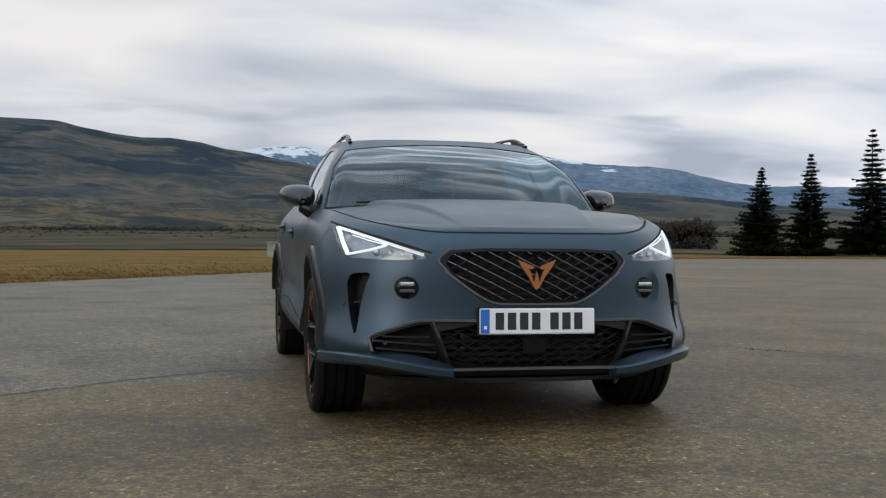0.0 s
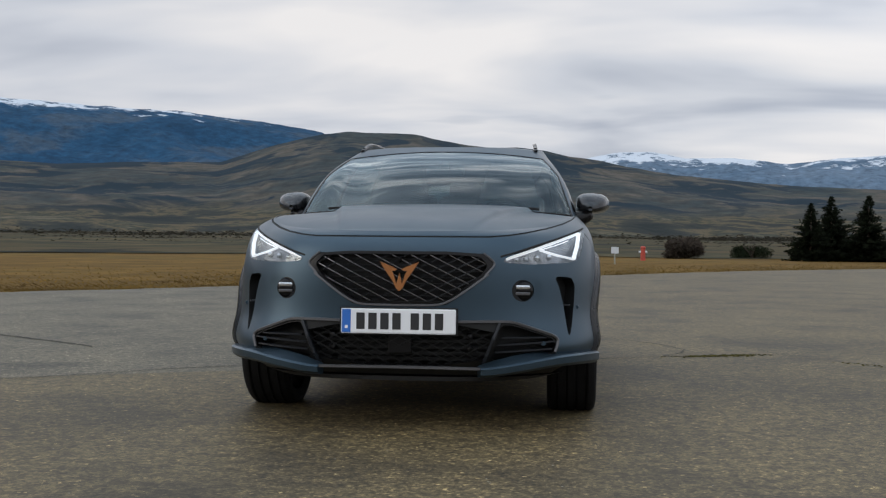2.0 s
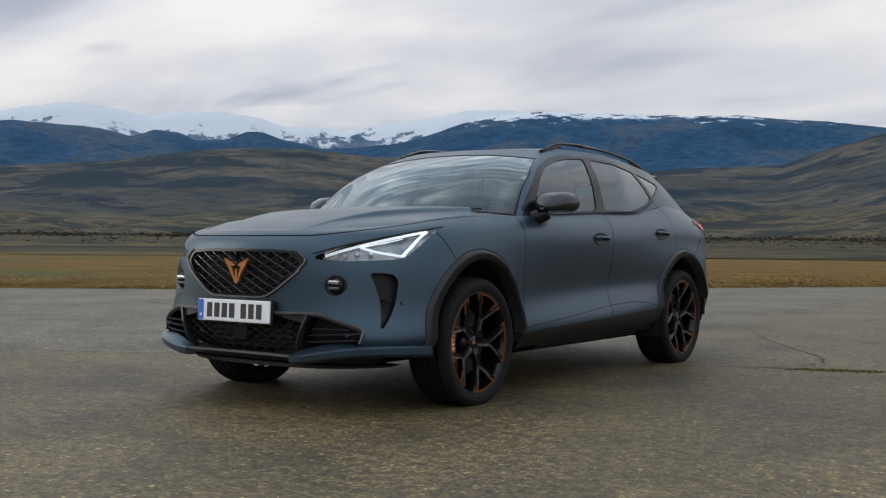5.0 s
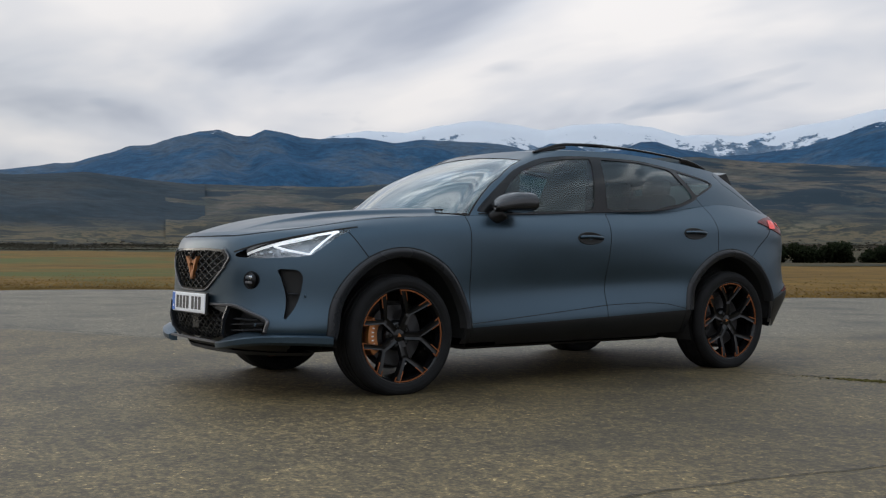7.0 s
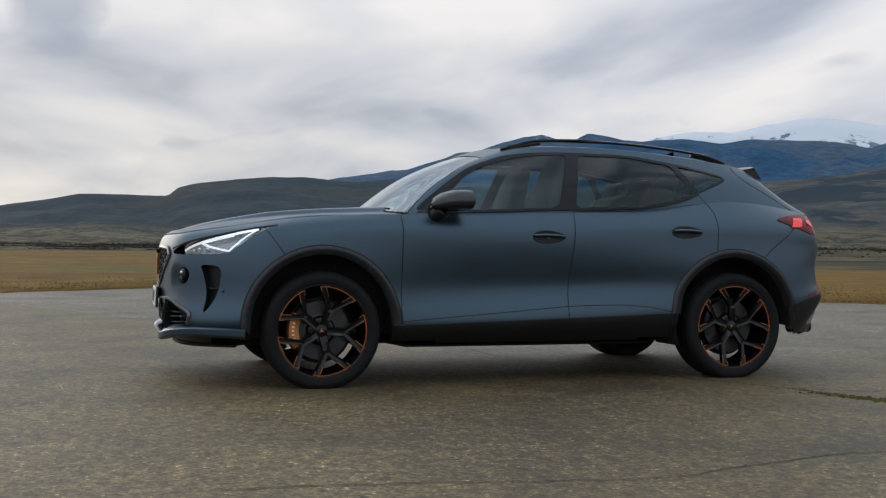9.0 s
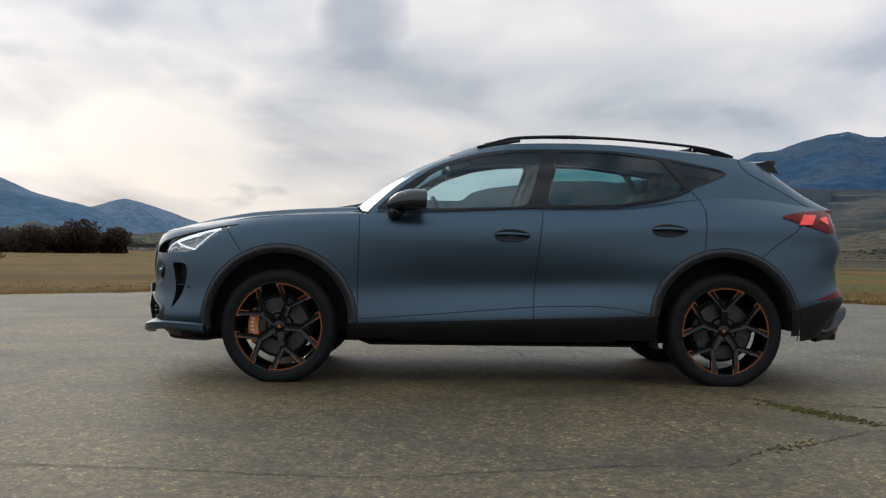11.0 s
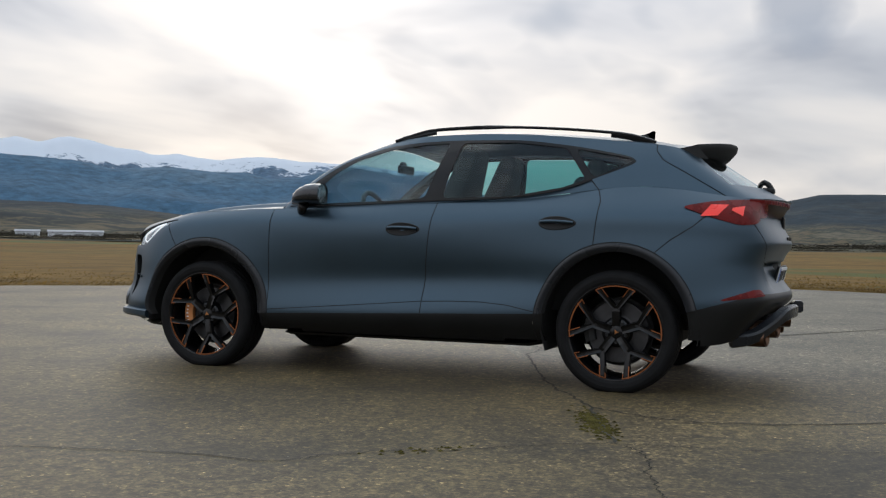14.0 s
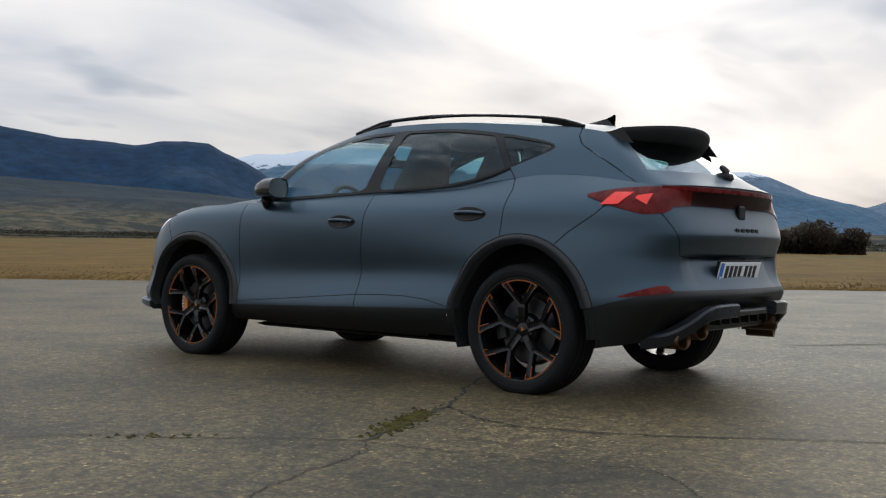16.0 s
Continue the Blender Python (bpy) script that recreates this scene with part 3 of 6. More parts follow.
def hedgerows(az0, az1, lines, seed, label):
    """Broken rows of dark hedges and bare trees far across the fields."""
    rnd = random.Random(seed)
    verts, faces = [], []
    for r, low, high, share in lines:
        az = az0
        while az < az1:
            az += rnd.uniform(0.25, 0.8) * 100 / r
            if noise.noise(Vector((az * 0.35, r * 0.1, seed))) > share:
                continue
            h, wd = rnd.uniform(low, high) * 0.5, rnd.uniform(2.0, 5.0) * high
            rr = r * rnd.uniform(0.93, 1.07)
            c = heading(az) * rr
            c.z = 0.009 * max(0, rr - 90) * 0.9 - 0.3
            for k in range(90):
                u = Vector((rnd.gauss(0, 0.42) * wd, rnd.gauss(0, 0.42) * wd, abs(rnd.gauss(0, 0.5)) * h * rnd.random()))
                s = rnd.uniform(0.08, 0.30) * high
                i = len(verts)
                for q in range(3):
                    verts.append(c + u + Vector((rnd.uniform(-s, s), rnd.uniform(-s, s), rnd.uniform(-s, s) * 0.35)))
                faces.append((i, i + 1, i + 2))
    tagged(solid("hedgerow", verts, facing_up(verts, faces), HEDGE, normals=[(0, 0, 1)] * len(verts), smooth=True), label, "hedge", "", "stuff")


hedgerows(-46, 66, ((84, 0.25, 0.6, 0.05), (120, 0.5, 1.1, 0.1), (170, 0.8, 2.0, 0.15), (260, 1.2, 3.0, 0.15), (420, 2.0, 5.0, 0.15), (650, 3, 7, 0.2)), 4, "dark broken hedgerows and bare trees between the fields")
hedgerows(70, 160, ((290, 0.7, 1.6, 0.1), (420, 1.2, 3.0, 0.2), (620, 2, 5, 0.2)), 6, "dark hedge line at the far end of the grass field")

# the tarmac apron: its far edge turns round a corner beyond the car
EDGE = [(6, -30), (0, -17.5), (-5, -12.6), (-10, -7.6), (-15, -2.4), (-17.3, 1.2), (-16, 4.6), (-12.6, 7.4), (-9, 10.4), (-6, 13.8), (-3, 18), (0, 21.9), (5.4, 30), (11.6, 36.9), (21, 44), (33, 47.2), (60, 50)]


def apron():
    t = np.linspace(0, len(EDGE) - 1, 260)
    edge = spline(EDGE, t)
    random.seed(5)
    verts, faces = [], []
    hub = np.array((30.0, -2.0))
    for i, p in enumerate(edge):
        d = (p - hub) / np.linalg.norm(p - hub)
        p = p + d * (0.16 * noise.noise(Vector((i * 0.9, 0, 0))) + 0.07 * random.uniform(-1, 1))
        for k, f in enumerate((0.0, 0.4, 0.7, 0.9, 1.0)):
            verts.append((*(hub + (p - hub) * f), 0.0))
        verts.append((*p, -0.06))
    for i in range(len(edge) - 1):
        for k in range(5):
            a = i * 6 + k
            faces.append((a, a + 1, a + 7, a + 6))
    verts += [(60, 50, 0), (90, 50, 0), (90, -50, 0), (6, -50, 0), (6, -30, 0), (*hub, 0)]
    n = len(verts)
    faces.append((n - 6, n - 1, n - 2, n - 3, n - 4, n - 5))
    return tagged(solid("road_apron", verts, faces, ASPHALT), "worn grey-brown tarmac apron with fine grit", "tarmac", "", "structure")


road = apron()


def crack(points, width, seed, mat=CRACK, name="crack", label="thin dirt-filled crack in the tarmac"):
    """A jagged thin strip along a line on the tarmac."""
    rnd = random.Random(seed)
    pts = spline(points, np.linspace(0, len(points) - 1, 22 * len(points)))
    tan = np.gradient(pts, axis=0)
    tan /= np.linalg.norm(tan, axis=1)[:, None]
    nor = np.stack([-tan[:, 1], tan[:, 0]], 1)
    verts, faces, drift = [], [], 0.0
    for i, p in enumerate(pts):
        drift = drift * 0.8 + rnd.uniform(-1, 1) * 0.012
        wd = width * (0.35 + 0.9 * abs(noise.noise(Vector((i * 0.4, seed, 0)))) + 0.3 * rnd.random())
        for s in (-1, 1):
            q = p + nor[i] * (drift + s * wd / 2)
            verts.append((q[0], q[1], 0.0035))
    for i in range(len(pts) - 1):
        a = 2 * i
        faces.append((a, a + 1, a + 3, a + 2))
    solid(name, verts, faces, mat, road, label)


crack([(-11, -2.4), (-7, -1.0), (-4.6, -0.15), (-3.46, 0.27), (-2.68, 0.58), (-2.15, 1.0), (-1.45, 1.55), (-0.8, 1.66), (0.14, 2.02), (0.9, 2.35), (1.42, 2.66), (2.43, 3.02)], 0.024, 1)
crack([(2.43, 3.02), (2.62, 3.20), (3.1, 3.32), (3.7, 3.62)], 0.009, 9)
crack([(2.43, 3.02), (2.66, 2.70), (2.92, 2.40), (3.16, 2.12), (3.36, 1.96), (3.42, 1.36), (3.58, 0.79), (3.52, 0.06), (3.4, -0.8)], 0.012, 2)
crack([(2.43, 3.02), (2.35, 3.6), (2.17, 4.06), (2.29, 4.3), (2.7, 4.7)], 0.009, 3)
crack([(1.52, 2.71), (1.7, 3.4), (1.1, 4.4), (0.4, 5.6)], 0.02, 5)
crack([(-3.0, 2.6), (-5.5, 4.2), (-8.5, 5.4)], 0.05, 6)


def moss_patch(cx, cy, length, width, angle, seed, lumps=520):
    """A low crumbly patch of dry moss: many small lumps."""
    rnd = random.Random(seed)
    verts, faces = [], []
    ca, sa = math.cos(radians(angle)), math.sin(radians(angle))
    for i in range(lumps):
        u, v = rnd.gauss(0, 0.4) * length, rnd.gauss(0, 0.34) * width
        x, y, r = cx + u * ca - v * sa, cy + u * sa + v * ca, rnd.uniform(0.006, 0.016)
        b = len(verts)
        for k in range(5):
            a = 6.2832 * k / 5 + rnd.random()
            verts.append((x + r * math.cos(a), y + r * math.sin(a), 0.002))
        verts.append((x, y, rnd.uniform(0.004, 0.010)))
        faces += [(b + k, b + (k + 1) % 5, b + 5) for k in range(5)]
    ob = solid("moss_patch", verts, faces, MOSS, None)
    tagged(ob, "yellow-green dry moss in a tarmac crack", "moss", "", "stuff")


moss_patch(1.98, 2.85, 0.44, 0.10, 22, 1, 330)
moss_patch(2.92, 2.38, 0.26, 0.08, -42, 2, 26)



def grass_fringe():
    """Straw-coloured blades along the tarmac's edge and over the nearer field."""
    rnd = random.Random(8)
    edge = spline(EDGE, np.linspace(0.6, len(EDGE) - 1, 900))
    hub = np.array((30.0, -2.0))
    verts, faces = [], []
    for i in range(30000):
        p = edge[rnd.randrange(len(edge))]
        d = (p - hub) / np.linalg.norm(p - hub)
        q = p + d * (abs(rnd.gauss(0, 1)) ** 1.6 * 4.0 + 0.05) + np.array((rnd.uniform(-.4, .4), rnd.uniform(-.4, .4)))
        a, h, wd = rnd.uniform(0, 3.1416), rnd.uniform(0.002, 0.014), rnd.uniform(0.010, 0.03)
        lean = (-math.sin(a) * rnd.uniform(.06, .14), math.cos(a) * rnd.uniform(.06, .14))
        b = len(verts)
        verts += [(q[0] - wd * math.cos(a), q[1] - wd * math.sin(a), -0.03), (q[0] + wd * math.cos(a), q[1] + wd * math.sin(a), -0.03), (q[0] + lean[0], q[1] + lean[1], h)]
        faces.append((b, b + 1, b + 2))
    ob = solid("grass_tufts", verts, faces, TUFT, normals=[(0, 0, 1)] * len(verts), smooth=True)
    tagged(ob, "dry straw-coloured grass tufts beside the tarmac", "grass", "", "stuff")


grass_fringe()


# ---- things in the field ----
def conifer(height, width, seed, at, label):
    rnd = random.Random(seed)
    tree = thing("conifer_tree", label, "tree", "conifers beyond the tarmac", at=at)
    bm = bmesh.new()
    bmesh.ops.create_cone(bm, cap_ends=True, segments=8, radius1=height * 0.022, radius2=0.02, depth=height * 0.96, matrix=Matrix.Translation((0, 0, height * 0.48)))
    part("trunk", bm, BARK, tree)
    verts, faces = [], []
    levels = 26
    for k in range(levels):
        f = k / (levels - 1)
        z0 = height * (0.05 + 0.93 * f)
        reach = width / 2 * (1 - f) ** 0.95 * rnd.uniform(0.62, 1.18) + 0.03
        for b in range(rnd.randint(9, 13) if f < 0.8 else 7):
            az = rnd.uniform(0, 6.2832)
            ln = reach * rnd.uniform(0.6, 1.12)
            steps = max(3, int(ln / 0.16))
            for s in range(1, steps + 1):
                g = s / steps
                c = Vector((math.cos(az) * ln * g, math.sin(az) * ln * g, z0 - 0.34 * ln * g + 0.30 * ln * g * g))
                for q in range(5):
                    size = (0.22 + 0.22 * (1 - g)) * rnd.uniform(0.6, 1.3) * (1.1 - 0.6 * f) * (height / 6) ** 0.4
                    d = Vector((math.cos(az + rnd.uniform(-1.2, 1.2)), math.sin(az + rnd.uniform(-1.2, 1.2)), rnd.uniform(-0.7, 0.35))).normalized()
                    e = d.orthogonal().normalized()
                    i = len(verts)
                    c2 = c + Vector((rnd.uniform(-.07, .07), rnd.uniform(-.07, .07), rnd.uniform(-.06, .06)))
                    verts += [c2 - e * size * 0.34, c2 + e * size * 0.34, c2 + d * size]
                    faces.append((i, i + 1, i + 2))
    solid("crown", verts, faces, NEEDLES, tree)
    return tree


def bush(width, height, seed, at, mat, label, name="shrub"):
    rnd = random.Random(seed)
    tree = thing(name, label, "bush", "bushes in the field", at=at)
    stems, sf = [], []
    for i in range(7):
        a, r = rnd.uniform(0, 6.28), width * 0.25 * rnd.random()
        v, f = sweep([(0, 0, -0.1), (r * math.cos(a) * .5, r * math.sin(a) * .5, height * .4), (r * math.cos(a) * 1.4, r * math.sin(a) * 1.4, height * .85)], ring(0.03, 5), up=(0.2, 1, 0.1))
        sf += [tuple(q + len(stems) for q in g) for g in f]
        stems += v
    solid("stem", stems, sf, BARK, tree)
    verts, faces = [], []
    lumps = [(rnd.uniform(-.36, .36) * width, rnd.uniform(-.36, .36) * width, rnd.uniform(.12, .62) * height, rnd.uniform(.22, .34)) for _ in range(9)]
    for i in range(5200):
        lx, ly, lz, lr = lumps[rnd.randrange(9)]
        u = Vector((rnd.gauss(0, 1), rnd.gauss(0, 1), rnd.gauss(0, 1))).normalized() * (rnd.random() ** 0.4)
        c = Vector((lx + u.x * lr * width, ly + u.y * lr * width, max(0.02, lz + u.z * lr * height * 1.1)))
        d = Vector((rnd.gauss(0, 1), rnd.gauss(0, 1), rnd.gauss(0, 1))).normalized()
        e, s = d.orthogonal().normalized(), rnd.uniform(0.05, 0.12) * height
        i0 = len(verts)
        verts += [c - e * s * 0.5, c + e * s * 0.5, c + d * s]
        faces.append((i0, i0 + 1, i0 + 2))
    solid("crown", verts, facing_up(verts, faces), mat, tree, normals=[(0, 0, 1)] * len(verts), smooth=True)
    return tree


def spot(az, dist, z=-0.03):
    d = heading(az)
    return (d.x * dist, d.y * dist, z)


for az, dist, h, wd, seed in ((-14.5, 63, 3.5, 3.6, 1), (-15.5, 65, 4.0, 4.4, 2), (-17.4, 64, 4.0, 4.2, 3), (-20.4, 62, 4.0, 4.6, 4), (-29.75, 70, 6.0, 4.6, 5), (-32.3, 72, 7.0, 4.8, 6), (-35.3, 76, 9.0, 6.0, 7)):
    conifer(h, wd, seed, spot(az, dist), "dark green conifer tree standing in dry grass beyond the tarmac")
for az, dist, h, wd, seed in ((41.6, 84, 2.0, 2.2, 11), (39.7, 84, 2.0, 2.2, 12), (37.6, 84, 1.7, 2.1, 13), (35.8, 84, 1.9, 2.3, 14), (34.0, 84, 2.0, 2.5, 15), (32.3, 84, 1.7, 2.2, 16), (-11.2, 74, 1.1, 2.4, 17)):
    bush(wd, h, seed, spot(az, dist), LEAVES, "dark green rounded shrub in the grass field")
for az, dist, h, wd, seed in ((-23.0, 95, 3.2, 5.5, 21), (-25.4, 98, 3.4, 5.5, 22), (-7.6, 70, 1.7, 3.0, 23), (111.5, 150, 5, 9, 24), (108.0, 150, 6, 10, 25), (114.2, 90, 1.2, 4.2, 26)):
    bush(wd, h, seed, spot(az, dist), TWIGS, "bare brown winter thicket in the field", "thicket")


def hydrant(at):
    ob = thing("hydrant", "red painted hydrant post with white band in the grass", "hydrant", at=at)
    bm = bmesh.new()
    bmesh.ops.create_cone(bm, cap_ends=True, segments=16, radius1=0.15, radius2=0.13, depth=0.72, matrix=Matrix.Translation((0, 0, 0.36)))
    part("post", bm, REDPAINT, ob, smooth=False)
    bm = bmesh.new()
    bmesh.ops.create_uvsphere(bm, u_segments=14, v_segments=8, radius=0.16, matrix=Matrix.Translation((0, 0, 0.74)) @ Matrix.Diagonal((1, 1, 0.7, 1)))
    part("cap", bm, REDPAINT, ob, smooth=True)
    for sgn in (-1, 1):
        bm = bmesh.new()
        bmesh.ops.create_cone(bm, cap_ends=True, segments=12, radius1=0.06, radius2=0.06, depth=0.12, matrix=Matrix.Translation((sgn * 0.18, 0, 0.5)) @ Matrix.Rotation(radians(90), 4, "Y"))
        part("outlet", bm, WHITEWALL, ob)


hydrant(spot(-5.5, 58))


def marker_post(at):
    ob = thing("marker_post", "thin post with a small white sign in the grass", "post", at=at)
    part("post", box_bm(-.03, .03, -.03, .03, -.05, .62), CONCRETE, ob)
    part("sign", box_bm(-.17, .17, -.05, -.031, .50, .80, 0.01), WHITEWALL, ob)


marker_post((3.25, 44.3, -0.03))


def utility_box(at, wd, h, mat, label):
    ob = thing("utility_box", label, "utility box", at=at)
    part("body", box_bm(-wd / 2, wd / 2, -wd * .4, wd * .4, 0, h * 0.92, 0.02), mat, ob)
    part("lid", box_bm(-wd / 2 - .04, wd / 2 + .04, -wd * .4 - .04, wd * .4 + .04, h * 0.92, h, 0.015), mat, ob)
    return ob


utility_box(spot(-1.9, 46), 0.75, 0.72, CONCRETE, "grey-green concrete utility box in the grass").rotation_euler.z = radians(-2)
utility_box(spot(118.0, 74), 1.7, 1.05, CONCRETE, "grey concrete box standing in the dry field").rotation_euler.z = radians(118)
utility_box(spot(119.3, 72), 1.1, 0.62, WHITEWALL, "small pale blue-white box in the dry field").rotation_euler.z = radians(119)
utility_box(spot(136.4, 74), 0.5, 0.9, WHITEWALL, "small white cabinet in the dry field").rotation_euler.z = radians(136)


def barn(at, wd, depth, h, turn, label):
    ob = thing("barn", label, "barn", "far buildings", at=at)
    ob.rotation_euler.z = radians(turn)
    part("wall", box_bm(-wd / 2, wd / 2, -depth / 2, depth / 2, -1.0, h), WHITEWALL, ob)
    o = 0.35
    verts = [(-wd / 2 - o, -depth / 2 - o, h), (wd / 2 + o, -depth / 2 - o, h), (wd / 2 + o, 0, h * 1.32), (-wd / 2 - o, 0, h * 1.32), (-wd / 2 - o, depth / 2 + o, h), (wd / 2 + o, depth / 2 + o, h)]
    verts += [(x, y, z - 0.15) for x, y, z in verts]
    faces = [(0, 1, 2, 3), (3, 2, 5, 4), (6, 9, 8, 7), (9, 10, 11, 8), (0, 3, 9, 6), (3, 4, 10, 9), (1, 7, 8, 2), (2, 8, 11, 5), (0, 6, 7, 1), (4, 5, 11, 10)]
    solid("roof", verts, faces, GREYROOF, ob)
    for sx in (-0.3, 0.05, 0.35):
        part("door", box_bm(sx * wd - wd * .07, sx * wd + wd * .07, -depth / 2 - 0.08, -depth / 2 + .05, -0.8, h * 0.7), GREYROOF, ob)


barn(spot(86.9, 420, 1.5), 9, 8, 2.6, 87, "white sheet-metal barn across the fields")
barn(spot(130.9, 470, 2.0), 22, 9, 2.6, 131, "long white farm shed across the fields")
barn(spot(133.2, 500, 2.0), 10, 8, 2.8, 131, "white farm shed across the fields")


# ---- the car: its skin ----
# half loops round the left side, front centre to rear centre (x left, y back, z up), from the bottom edge to the belt
LOOP_A = [(0, -.80, .275), (.33, -.78, .275), (.56, -.71, .275), (.71, -.58, .275), (.81, -.38, .28), (.885, 0, .27), (.83, .47, .266), (.82, 1.0, .266), (.82, 1.55, .266), (.83, 2.25, .268), (.885, 2.68, .27), (.870, 3.08, .29), (.74, 3.30, .325), (.50, 3.40, .42), (0, 3.43, .43)]
LOOP_B = [(0, -.885, .385), (.33, -.868, .385), (.62, -.795, .385), (.80, -.63, .385), (.905, -.37, .39), (.918, 0, .39), (.900, .47, .378), (.908, 1.0, .392), (.913, 1.55, .408), (.915, 2.25, .430), (.920, 2.68, .45), (.905, 3.08, .475), (.79, 3.39, .51), (.53, 3.50, .53), (0, 3.545, .53)]
LOOP_C = [(0, -.890, .52), (.33, -.868, .52), (.60, -.785, .52), (.778, -.61, .52), (.895, -.36, .52), (.912, 0, .52), (.879, .47, .535), (.869, 1.0, .555), (.869, 1.55, .575), (.887, 2.25, .590), (.918, 2.68, .55), (.905, 3.08, .58), (.785, 3.37, .61), (.53, 3.475, .62), (0, 3.515, .62)]
LOOP_D = [(0, -.893, .68), (.33, -.866, .68), (.585, -.775, .68), (.765, -.60, .68), (.887, -.35, .68), (.908, 0, .68), (.884, .47, .70), (.879, 1.0, .71), (.881, 1.55, .72), (.895, 2.25, .735), (.912, 2.68, .73), (.893, 3.08, .75), (.78, 3.364, .76), (.53, 3.468, .77), (0, 3.506, .77)]
LOOP_E = [(0, -.888, .82), (.33, -.856, .82), (.57, -.760, .82), (.750, -.58, .82), (.868, -.34, .84), (.893, 0, .86), (.889, .47, .86), (.895, 1.0, .87), (.895, 1.55, .88), (.890, 2.25, .90), (.893, 2.68, .90), (.873, 3.08, .89), (.775, 3.367, .87), (.53, 3.490, .86), (0, 3.540, .86)]
LOOP_F = [(0, -.862, .895), (.32, -.825, .90), (.54, -.715, .915), (.715, -.52, .925), (.828, -.30, .945), (.858, 0, .965), (.872, .47, .965), (.876, 1.0, .975), (.872, 1.55, .985), (.864, 2.25, 1.005), (.868, 2.68, 1.012), (.845, 3.08, 1.01), (.758, 3.350, 1.000), (.518, 3.442, .990), (0, 3.484, .985)]
LOOP_G = [(0, -.815, .930), (.30, -.770, .935), (.50, -.640, .945), (.655, -.45, .965), (.745, -.24, 1.00), (.785, .05, 1.025), (.815, .50, 1.035), (.822, 1.0, 1.045), (.812, 1.55, 1.070), (.775, 2.25, 1.11), (.745, 2.68, 1.16), (.715, 3.02, 1.145), (.672, 3.295, 1.106), (.49, 3.460, 1.103), (0, 3.532, 1.106)]
NET = np.array([LOOP_A, LOOP_B, LOOP_C, LOOP_D, LOOP_E, LOOP_F, LOOP_G], float)


def mirrored(points):
    """A half loop run on past the centre plane at both ends, so that it crosses it squarely."""
    p = np.asarray(points, float)
    flip = np.array((-1, 1, 1))
    return np.concatenate([p[2:0:-1] * flip, p, p[-2:-4:-1] * flip])


def loop_at(points, s):
    return spline(mirrored(points), np.asarray(s, float) + 2)


def hull(net, ns, nv):
    along = loop_at(np.swapaxes(net, 0, 1), np.linspace(0, net.shape[1] - 1, ns))
    return spline(np.swapaxes(along, 0, 1), np.linspace(0, net.shape[0] - 1, nv)).swapaxes(0, 1)


def coons(front, rear, centre, side, nu, nv):
    """A patch between four edge curves, each a function of 0..1."""
    u, v = np.linspace(0, 1, nu), np.linspace(0, 1, nv)
    f, r, c, s = front(u), rear(u), centre(v), side(v)
    uu, vv = u[:, None, None], v[None, :, None]
    a = f[:, None] * (1 - vv) + r[:, None] * vv
    b = c[None] * (1 - uu) + s[None] * uu
    k = f[0] * (1 - uu) * (1 - vv) + f[-1] * uu * (1 - vv) + r[0] * (1 - uu) * vv + r[-1] * uu * vv
    return a + b - k


